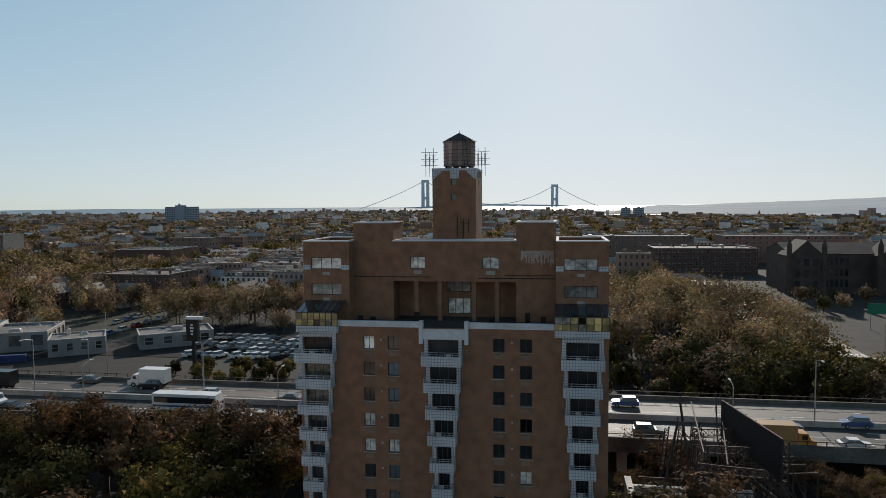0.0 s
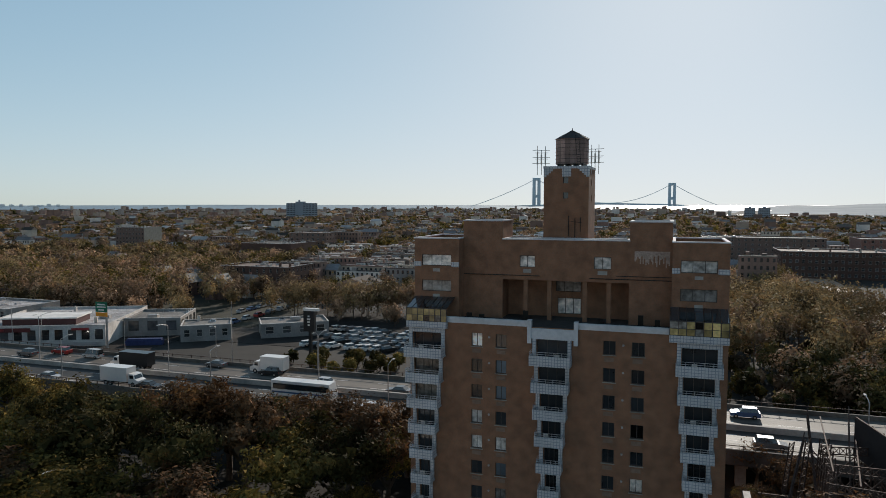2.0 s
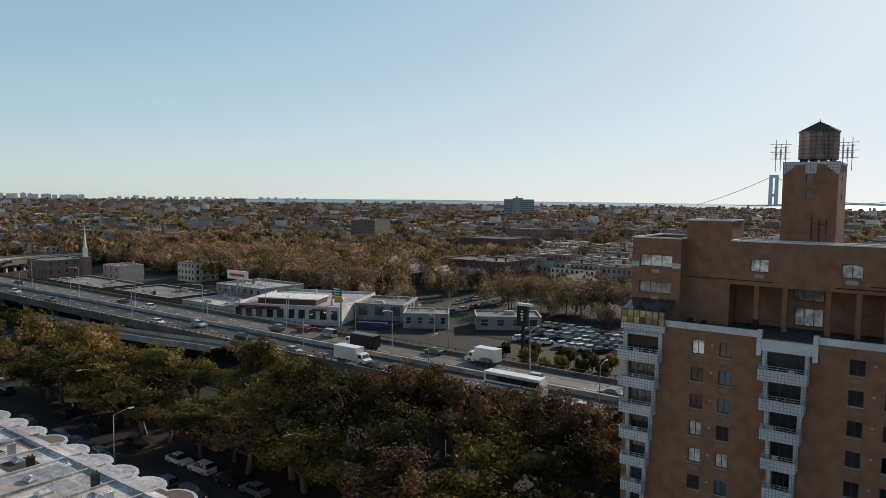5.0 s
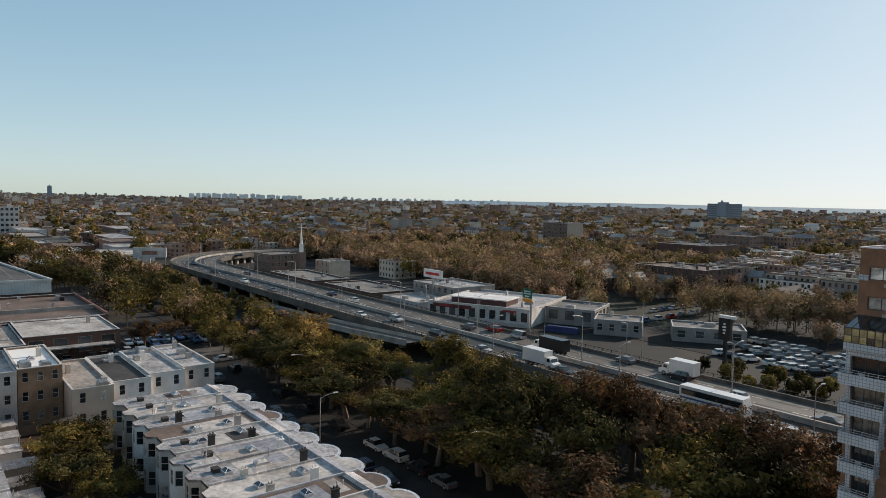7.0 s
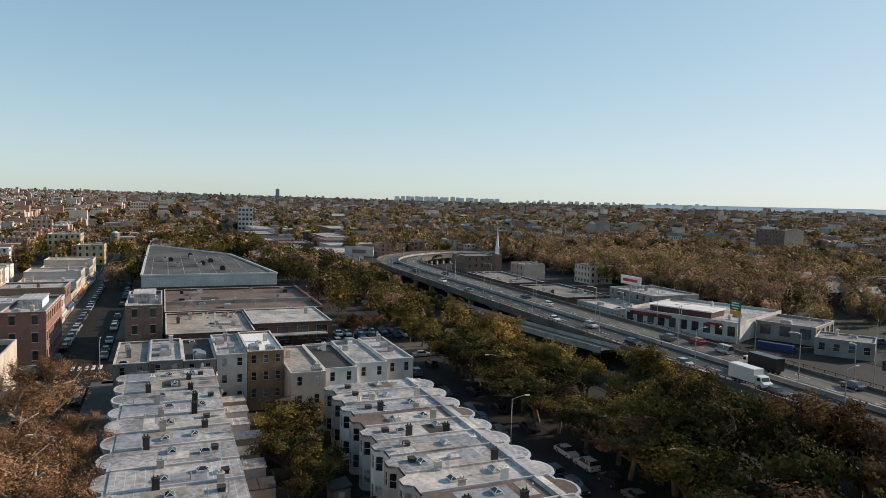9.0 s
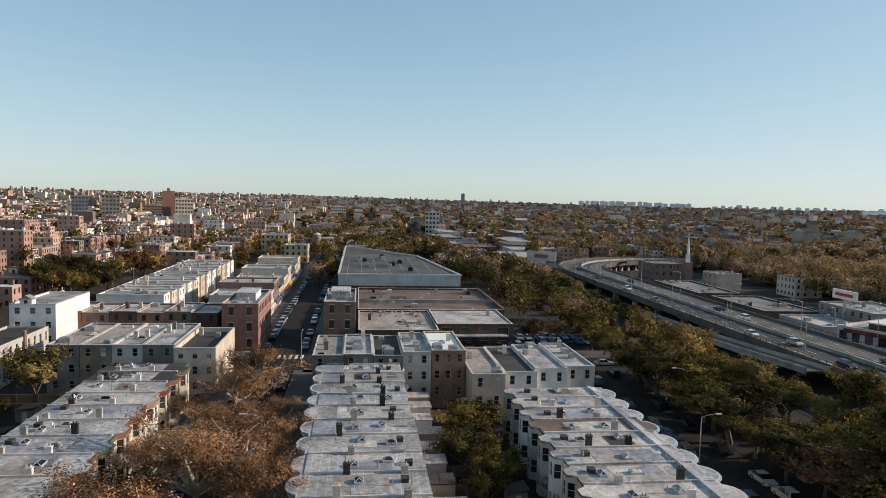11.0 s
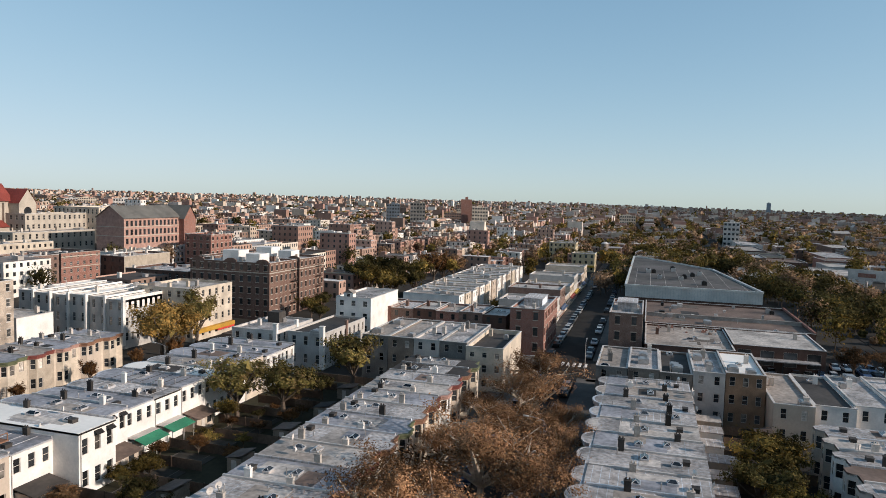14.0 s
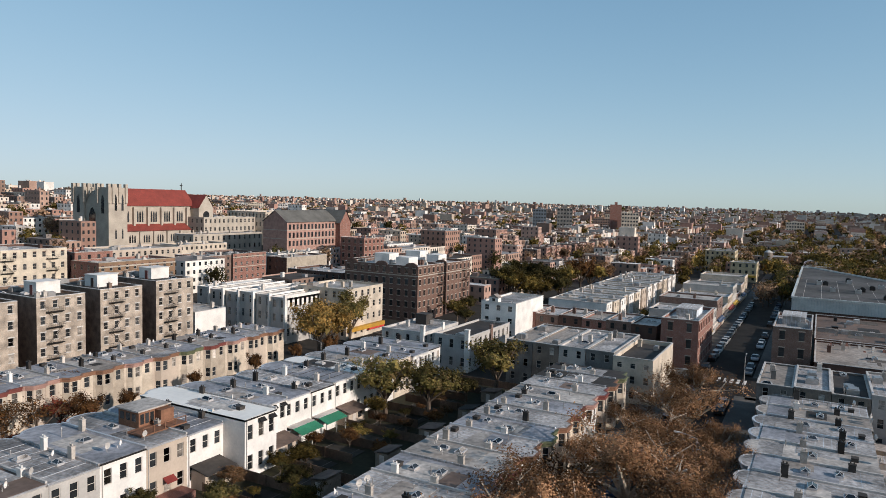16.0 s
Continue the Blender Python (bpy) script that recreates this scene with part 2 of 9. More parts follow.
# ---- mesh building ----
class Shape:
    """Gathers faces; every face has a material slot."""

    def __init__(self):
        self.v, self.f, self.m = [], [], []

    def poly(self, pts, m=0):
        n = len(self.v)
        self.v += [tuple(p) for p in pts]
        self.f.append(tuple(range(n, n + len(pts))))
        self.m.append(m)
        return self

    def box(self, x0, x1, y0, y1, z0, z1, m=0, top=None):
        n = len(self.v)
        self.v += [(x0, y0, z0), (x1, y0, z0), (x1, y1, z0), (x0, y1, z0), (x0, y0, z1), (x1, y0, z1), (x1, y1, z1), (x0, y1, z1)]
        for k, f in enumerate(((0, 3, 2, 1), (4, 5, 6, 7), (0, 1, 5, 4), (1, 2, 6, 5), (2, 3, 7, 6), (3, 0, 4, 7))):
            self.f.append(tuple(n + i for i in f))
            self.m.append(top if (k == 1 and top is not None) else m)
        return self

    def prism(self, outline, z0, z1, m=0, top=None, scale=1.0, centre=(0, 0)):
        """Upright prism over an outline that runs counter-clockwise; scale shrinks the top towards centre."""
        n, k = len(self.v), len(outline)
        self.v += [(x, y, z0) for x, y in outline]
        self.v += [(centre[0] + (x - centre[0]) * scale, centre[1] + (y - centre[1]) * scale, z1) for x, y in outline]
        for i in range(k):
            j = (i + 1) % k
            self.f.append((n + i, n + j, n + k + j, n + k + i))
            self.m.append(m)
        self.f.append(tuple(n + k + i for i in range(k)))
        self.m.append(m if top is None else top)
        self.f.append(tuple(n + i for i in reversed(range(k))))
        self.m.append(m)
        return self

    def tube(self, a, b, r0, r1=None, sides=6, m=0):
        a, b = Vector(a), Vector(b)
        r1 = r0 if r1 is None else r1
        d = (b - a).normalized()
        u = d.orthogonal().normalized()
        w = d.cross(u)
        n = len(self.v)
        for p, r in ((a, r0), (b, r1)):
            for i in range(sides):
                t = 2 * math.pi * i / sides
                self.v.append(tuple(p + (u * math.cos(t) + w * math.sin(t)) * r))
        for i in range(sides):
            j = (i + 1) % sides
            self.f.append((n + i, n + j, n + sides + j, n + sides + i))
            self.m.append(m)
        self.f.append(tuple(n + i for i in reversed(range(sides))))
        self.f.append(tuple(n + sides + i for i in range(sides)))
        self.m += [m, m]
        return self

    def facade(self, p, u, n, width, z0, z1, holes, depth=0.25, m=0):
        """A wall sheet with real recesses. p: its lower left corner on the plan as seen from outside, u: unit step along it, n: outward.
        holes: (x0, x1, z0, z1) along it."""
        xs = sorted({0, width, *(h[0] for h in holes), *(h[1] for h in holes)})
        zs = sorted({z0, z1, *(h[2] for h in holes), *(h[3] for h in holes)})

        def at(x, z, d=0.0):
            return (p[0] + u[0] * x - n[0] * d, p[1] + u[1] * x - n[1] * d, z)

        for xa, xb in zip(xs, xs[1:]):
            run = None
            for za, zb in zip(zs, zs[1:]):
                cx, cz = (xa + xb) / 2, (za + zb) / 2
                solid = not any(h[0] < cx < h[1] and h[2] < cz < h[3] for h in holes)
                if solid:
                    self.poly([at(xa, za), at(xb, za), at(xb, zb), at(xa, zb)], m)
        for a, b, c, d in holes:
            self.poly([at(a, c), at(a, d), at(a, d, depth), at(a, c, depth)], m)
            self.poly([at(b, c), at(b, c, depth), at(b, d, depth), at(b, d)], m)
            self.poly([at(a, d), at(b, d), at(b, d, depth), at(a, d, depth)], m)
            self.poly([at(a, c), at(a, c, depth), at(b, c, depth), at(b, c)], m)
            self.poly([at(a, c, depth), at(a, d, depth), at(b, d, depth), at(b, c, depth)], m)
        return self

    def plate(self, cols, rows, y0, y1, m=0):
        """A frame in one piece: bars between every pair of steps in cols and rows, open between."""
        n, nx, nz = len(self.v), len(cols), len(rows)
        for y in (y0, y1):
            self.v += [(x, y, z) for z in rows for x in cols]

        def at(i, j, k):
            return n + k * nx * nz + j * nx + i

        def full(i, j):
            return 0 <= i < nx - 1 and 0 <= j < nz - 1 and (i % 2 == 0 or j % 2 == 0)
        for i in range(nx - 1):
            for j in range(nz - 1):
                if not full(i, j):
                    continue
                self.f += [(at(i, j, 0), at(i + 1, j, 0), at(i + 1, j + 1, 0), at(i, j + 1, 0)), (at(i, j, 1), at(i, j + 1, 1), at(i + 1, j + 1, 1), at(i + 1, j, 1))]
                self.m += [m, m]
                for di, dj, a, b in ((-1, 0, (i, j + 1), (i, j)), (1, 0, (i + 1, j), (i + 1, j + 1)), (0, -1, (i, j), (i + 1, j)), (0, 1, (i + 1, j + 1), (i, j + 1))):
                    if not full(i + di, j + dj):
                        self.f.append((at(*b, 0), at(*a, 0), at(*a, 1), at(*b, 1)))
                        self.m.append(m)
        return self

    def ring(self, x0, x1, y0, y1, t, z0, z1, m=0):
        """A wall or kerb of thickness t round a rectangle, in one piece."""
        n = len(self.v)
        for z in (z0, z1):
            self.v += [(x0, y0, z), (x1, y0, z), (x1, y1, z), (x0, y1, z), (x0 + t, y0 + t, z), (x1 - t, y0 + t, z), (x1 - t, y1 - t, z), (x0 + t, y1 - t, z)]
        for i in range(4):
            j = (i + 1) % 4
            self.f += [tuple(n + k for k in q) for q in ((i, j, 8 + j, 8 + i), (4 + j, 4 + i, 12 + i, 12 + j), (8 + i, 8 + j, 12 + j, 12 + i), (j, i, 4 + i, 4 + j))]
            self.m += [m] * 4
        return self

    def sweep(self, path, profile, m=0):
        """A moulding along a path on the plan; profile: (out, z) points, out to the right-hand side."""
        n, k = len(self.v), len(profile)
        pts = [Vector((p[0], p[1], 0)) for p in path]
        for i, p in enumerate(pts):
            ns = []
            for a, b in ((i - 1, i), (i, i + 1)):
                if a >= 0 and b < len(pts) and (pts[b] - pts[a]).length > 1e-6:
                    d = (pts[b] - pts[a]).normalized()
                    ns.append(Vector((d.y, -d.x, 0)))
            nn = sum(ns, Vector()).normalized()
            nn = nn / max(0.5, nn.dot(ns[0]))
            self.v += [(p.x + nn.x * o, p.y + nn.y * o, z) for o, z in profile]
        for i in range(len(pts) - 1):
            for j in range(k):
                q = (j + 1) % k
                self.f.append((n + i * k + j, n + (i + 1) * k + j, n + (i + 1) * k + q, n + i * k + q))
                self.m.append(m)
        self.f += [tuple(n + j for j in range(k)), tuple(n + (len(pts) - 1) * k + j for j in reversed(range(k)))]
        self.m += [m, m]
        return self

    def mesh(self, name, mats, smooth=False):
        me = bpy.data.meshes.new(name)
        me.from_pydata(self.v, [], self.f)
        for mt in mats if isinstance(mats, (list, tuple)) else [mats]:
            me.materials.append(mt)
        me.polygons.foreach_set("material_index", self.m)
        if smooth:
            me.polygons.foreach_set("use_smooth", [True] * len(self.f))
        me.update()
        return me


def thing(name, x, y, z=0.0, turn=0.0, label="", category="", group="", kind=""):
    ob = new(name)
    ob.empty_display_size = 0.2
    ob.matrix_basis = pose(x, y, z, 0, 0, turn)
    return tagged(ob, label, category, group, kind)


def part(name, shape, mats, parent, label="", smooth=False):
    me = shape if isinstance(shape, bpy.types.Mesh) else shape.mesh(name, mats, smooth)
    ob = new(name, me)
    ob.parent = parent
    if label:
        ob["label"] = label
    return ob


def solo(name, shape, mats, label, category, group="", kind="", smooth=False):
    return tagged(new(name, shape.mesh(name, mats, smooth)), label, category, group, kind)


MESH = {}


def shared(key, make):
    if key not in MESH:
        MESH[key] = make()
    return MESH[key]


def window_mesh(w, h, frame, pane, bars):
    def make():
        t = 0.06
        cols, rows = [0, t], [0, t]
        if bars in ("slide", "both"):
            cols += [w * 0.5 - 0.03, w * 0.5 + 0.03]
        if bars == "triple":
            cols += [w * 0.33 - 0.03, w * 0.33 + 0.03, w * 0.67 - 0.03, w * 0.67 + 0.03]
        if bars in ("sash", "both"):
            rows += [h * 0.5 - 0.03, h * 0.5 + 0.03]
        cols += [w - t, w]
        rows += [h - t, h]
        return Shape().plate(cols, rows, -0.02, 0.06).mesh("window", [frame])
    return shared(("win", round(w, 2), round(h, 2), frame.name, bars), make)


def pane_mesh(w, h, mat):
    return shared(("pane", round(w, 2), round(h, 2), mat.name),
                  lambda: Shape().box(0.05, w - 0.05, 0.02, 0.05, 0.05, h - 0.05).mesh("pane", [mat]))


def window(parent, p, u, n, x0, x1, z0, z1, frame=None, pane=None, bars="sash", depth=0.18, name="window"):
    """A window set back in the recess that facade() leaves; its pane is a part of its own."""
    w, h = x1 - x0, z1 - z0
    ob = part(name, window_mesh(w, h, frame or FRAME, pane or GLASS, bars), None, parent)
    ang = math.degrees(math.atan2(u[1], u[0]))
    ob.matrix_basis = pose(p[0] + u[0] * x0 - n[0] * depth, p[1] + u[1] * x0 - n[1] * depth, z0, 0, 0, ang)
    part("pane", pane_mesh(w, h, pane or GLASS), None, ob)
    return ob


def joined_windows(parent, wins, frame):
    """Windows of far walls, too small to pick apart: one mesh with frames and panes."""
    s = Shape()
    for p, u, n, (a, b, c, d) in wins:
        def at(x, z, o):
            return (p[0] + u[0] * x - n[0] * o, p[1] + u[1] * x - n[1] * o, z)
        s.poly([at(a, c, 0.16), at(b, c, 0.16), at(b, d, 0.16), at(a, d, 0.16)], 0)
        for x0, x1, z0, z1 in ((a, b, c, c + 0.07), (a, b, d - 0.07, d), (a, a + 0.07, c, d), (b - 0.07, b, c, d), (a, b, (c + d) / 2 - 0.04, (c + d) / 2 + 0.04)):
            s.poly([at(x0, z0, 0.12), at(x1, z0, 0.12), at(x1, z1, 0.12), at(x0, z1, 0.12)], 1)
    part("windows", s, [FARGLASS, frame], parent)["kind"] = "stuff"


def rise(x, y):
    """Height of the ground: flat round the tower, a long slope inland, a slow lift towards the horizon."""
    hill = min(max(-125 - y, 0) * 0.07, 30.0) * min(1.0, max(0.3, (x + 800) / 420))
    d = math.hypot(x, y)
    deg = math.degrees(math.atan2(-x, y))
    lift = 24.0 - 18.0 * max(0.0, min(1.0, (deg - 50) / 5, (95 - deg) / 23))
    return max(hill * min(1.0, max(0.0, (60 - x) / 100)), lift * (d / 4900.0) ** 2 if d > 500 else 0.0)



# ---- ground, water, streets ----
def ring_sheet(name, radii, a0, a1, steps, mat, lift, label, category):
    s = Shape()
    angles = [radians(a0 + (a1 - a0) * i / steps) for i in range(steps + 1)]
    for r in radii:
        for a in angles:
            x, y = -math.sin(a) * r, math.cos(a) * r
            s.v.append((x, y, rise(x, y) + lift))
    k = steps + 1
    for i in range(len(radii) - 1):
        for j in range(steps):
            s.f.append((i * k + j, i * k + k + j, i * k + k + j + 1, i * k + j + 1))
            s.m.append(0)
    return solo(name, s, mat, label, category, kind="structure")


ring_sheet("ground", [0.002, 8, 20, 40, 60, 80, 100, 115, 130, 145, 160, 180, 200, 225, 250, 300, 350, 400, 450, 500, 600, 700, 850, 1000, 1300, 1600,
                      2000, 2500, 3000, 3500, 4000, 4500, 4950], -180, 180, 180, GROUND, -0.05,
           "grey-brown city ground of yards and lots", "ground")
ring_sheet("water", [3000, 3400, 3800, 4200, 4600, 4940], -12, 52, 40, WATER, 1.5, "pale blue bay beyond the city", "water")
ring_sheet("water", [1760, 1850, 1950, 2050, 2170], -40, -4, 26, WATER, 1.5, "bright silver strait below far hills", "water")


def strip(name, x0, x1, y0, y1, z, mat, label, category, thick=0.3, kind="structure"):
    s = Shape()
    nx = max(1, int(abs(x1 - x0) / 20))
    ny = max(1, int(abs(y1 - y0) / 20))
    for i in range(nx):
        for j in range(ny):
            xa, xb = x0 + (x1 - x0) * i / nx, x0 + (x1 - x0) * (i + 1) / nx
            ya, yb = y0 + (y1 - y0) * j / ny, y0 + (y1 - y0) * (j + 1) / ny
            q = [(xa, ya), (xb, ya), (xb, yb), (xa, yb)]
            s.poly([(x, y, rise(x, y) + z) for x, y in q])
            s.poly([(x, y, rise(x, y) + z - thick) for x, y in reversed(q)])
            for a, b in zip(q, q[1:] + q[:1]):
                s.poly([(*a, rise(*a) + z - thick), (*b, rise(*b) + z - thick), (*b, rise(*b) + z), (*a, rise(*a) + z)])
    return solo(name, s, mat, label, category, kind=kind)


for x0, x1, y0, y1 in ((-158, 70, -24, -14), (-158, 70, 51, 61.5), (-158, 70, -106, -96), (-168, -158, -180, 98), (-480, -168, -24, -12),
                       (64, 80, 140, 420), (30, 220, 172, 190), (-158, 70, -186, -176)):
    strip("road", x0, x1, y0, y1, 0.02, GLAREROAD if x0 > 20 else ASPHALT, "dark grey asphalt street between kerbs", "road")
for x0, x1, y0, y1 in ((-157, 70, -14, -7.6), (-157, 70, -30.5, -24), (-157, 70, 44.2, 51), (-157, 70, -96, -91), (-157, 70, -112, -106),
                       (-176, -168, -10, 100), (-176, -168, -175, -26), (-158, -155, -12, 52), (-158, -155, -95, -32),
                       (-480, -176, -12, -8.5), (-480, -176, -27.5, -24)):
    strip("pavement", x0, x1, y0, y1, 0.14, SIDEWALK, "pale concrete pavement with a raised kerb", "pavement")
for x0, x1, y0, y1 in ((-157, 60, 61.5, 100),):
    strip("verge", x0, x1, y0, y1, 0.05, EARTH, "leafy ground below a belt of trees, its shade painted dark", "verge")
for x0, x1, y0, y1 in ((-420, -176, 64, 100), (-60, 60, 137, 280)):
    strip("verge", x0, x1, y0, y1, 0.045, EARTH, "leafy ground below a belt of trees, its shade painted dark", "verge")
for x0, x1, y0, y1 in ((-200, -128, 190, 240),):
    strip("verge", x0, x1, y0, y1, 0.04, GRASS, "dull green grass with fallen leaves", "grass")
strip("parking_lot", -122, -50, 168, 240, 0.03, ASPHALT, "grey asphalt car park beyond the highway", "car park")
strip("parking_lot", -198, -172, 24, 62, 0.03, ASPHALT, "small asphalt car lot beside the cross street", "car park")
strip("road", -150, -136, 140, 420, 0.03, ASPHALT, "grey asphalt side road with parked cars", "road")
strip("road", -420, 60, 133.5, 141, 0.03, ASPHALT, "service road beside the highway", "road")
s = Shape()
for k in range(8):
    s.box(-172.5, -168.5, -23.4 + k * 1.4, -22.7 + k * 1.4, 0.0, 0.035)
solo("crosswalk", s, PAINT, "white zebra crossing stripes on asphalt", "crosswalk", kind="structure")
s = Shape()
for k in range(12):
    s.box(64.6 + k * 1.3, 65.2 + k * 1.3, 191, 194, 0.0, 0.035)
    s.box(60, 63, 173 + k * 1.3, 173.6 + k * 1.3, 0.0, 0.035)
solo("crosswalk", s, PAINT, "white zebra crossing at a wide junction", "crosswalk", kind="structure")

# ---- highway ----
DECK = 5.0


def highway_line():
    pts = [(130 - i * 20, 116.5, 0.0) for i in range(23)]
    for i in range(1, 17):
        a = radians(i * 90 / 16)
        pts.append((-330 - 70 * math.sin(a), 186.5 - 70 * math.cos(a), a))
    for i in range(1, 12):
        pts.append((-400, 186.5 + i * 30, radians(90)))
    return pts


LINE = highway_line()


def along(off, z):
    """The highway's line moved sideways by off (to the side away from the tower is plus)."""
    return [(x + math.sin(a) * off, y + math.cos(a) * off, z) for x, y, a in LINE]


def band(name, o0, o1, z, mat, label, category, thick, parent=None, zb=None):
    a, b = along(o0, z), along(o1, z)
    c, d = along(o0, z - thick), along(o1, z - thick)
    s = Shape()
    for i in range(len(a) - 1):
        s.poly([a[i], a[i + 1], b[i + 1], b[i]][::-1])
        s.poly([c[i], c[i + 1], d[i + 1], d[i]])
        s.poly([a[i], a[i + 1], c[i + 1], c[i]])
        s.poly([b[i], d[i], d[i + 1], b[i + 1]])
    if parent:
        return part(name, s, mat, parent)
    return solo(name, s, mat, label, category, kind="structure")


band("highway", -14.5, 9.0, DECK, HIGHWAY, "worn pale concrete deck of an elevated highway", "highway", 1.1)
band("highway_lane", -9.4, -3.2, DECK + 0.012, LANE, "dark asphalt inner lanes of the highway", "road", 0.012)
band("highway_lane", -2.4, 1.6, DECK + 0.012, LANE, "dark asphalt inner lane of the highway", "road", 0.012)
# shade on the parapet faces is put into this dark concrete
DARKCON = material("shade_toned_concrete", (0.11, 0.105, 0.095), 0.9, vary=0.4, grain=1.5, stain=0.4)
band("barrier", -14.9, -14.5, DECK + 0.95, DARKCON, "stained concrete parapet along the highway, shade in its colour", "barrier", 2.2)
band("barrier", 9.0, 9.4, DECK + 0.75, DARKCON, "stained concrete parapet along the highway, shade in its colour", "barrier", 2.2)
band("barrier", -3.1, -2.5, DECK + 0.95, CONCRETE, "concrete median barrier between carriageways", "barrier", 0.94)
s = Shape()
for off in (-11.6, -8.0, -5.4, 1.6, 5.2):
    line = along(off, DECK)
    for i in range(len(line) - 1):
        p, q = Vector(line[i]), Vector(line[i + 1])
        d = (q - p)
        n = d.cross(Vector((0, 0, 1))).normalized() * 0.09
        for k in range(max(1, int(d.length / 10))):
            a = p + d * (k / max(1, int(d.length / 10)))
            b = a + d.normalized() * 3.5
            s.poly([a - n + Vector((0, 0, 0.02)), b - n + Vector((0, 0, 0.02)), b + n + Vector((0, 0, 0.02)), a + n + Vector((0, 0, 0.02))][::-1])
solo("lane_marking", s, PAINT, "white dashed lane lines on the highway", "lane marking", kind="structure")
rail = thing("guard_fence", 0, 0, 0, 0, "dark steel fence along the highway parapet", "fence")
for off in (-14.7, 9.2):
    band("rail", off - 0.05, off + 0.05, DECK + 1.5, RUST, "", "", 0.1, rail)
s = Shape()
for off in (-14.7, 9.2):
    for p, q in zip(along(off, DECK + 0.9), along(off, DECK + 0.9)[1:]):
        k = max(1, round((Vector(q) - Vector(p)).length / 2.5))
        for i in range(k):
            a = Vector(p).lerp(Vector(q), i / k)
            s.box(a.x - 0.06, a.x + 0.06, a.y - 0.06, a.y + 0.06, a.z, a.z + 0.65)
part("post", s, RUST, rail)["kind"] = "stuff"
pier = Shape().box(-0.8, 0.8, -13.5, 8, 2.9, 3.9).box(-0.7, 0.7, -12.5, -10.8, -0.5, 2.9).box(-0.7, 0.7, -3.4, -1.8, -0.5, 2.9).box(-0.7, 0.7, 5.6, 7.2, -0.5, 2.9)
pier_mesh = pier.mesh("bridge_pier", [CONCRETE])
for i in range(1, len(LINE), 1):
    x, y, a = LINE[i]
    ob = tagged(new("bridge_pier", pier_mesh), "concrete pier frame below the highway deck", "pier", "highway piers", "structure")
    ob.matrix_basis = pose(x, y, 0, 0, 0, -math.degrees(a))

# slip road on the near side, lower than the deck
s = Shape()
ramp = [(-300, 94, 1.0), (-245, 95.5, 1.6), (-198, 97.0, 2.4), (-161, 98.0, 3.6), (-135, 98.6, 4.8)]
for (xa, ya, za), (xb, yb, zb) in zip(ramp, ramp[1:]):
    s.poly([(xa, ya + 2.2, za), (xb, yb + 2.2, zb), (xb, yb - 3.2, zb), (xa, ya - 3.2, za)], 0)
    for o in (-3.4, 2.2):
        for k in (0, 1):
            y0, y1 = ya + o + 0.25 * k, yb + o + 0.25 * k
            s.poly([(xa, y0, za - 0.6), (xb, y1, zb - 0.6), (xb, y1, zb + 0.9), (xa, y0, za + 0.9)], 1)
        s.poly([(xa, ya + o, za + 0.9), (xb, yb + o, zb + 0.9), (xb, yb + o + 0.25, zb + 0.9), (xa, ya + o + 0.25, za + 0.9)], 1)
    s.poly([(xa, ya - 3.2, za - 0.6), (xb, yb - 3.2, zb - 0.6), (xb, yb + 2.2, zb - 0.6), (xa, ya + 2.2, za - 0.6)], 0)
solo("slip_road", s, [HIGHWAY, CONCRETE], "narrow concrete slip road below the highway edge", "road", kind="structure")



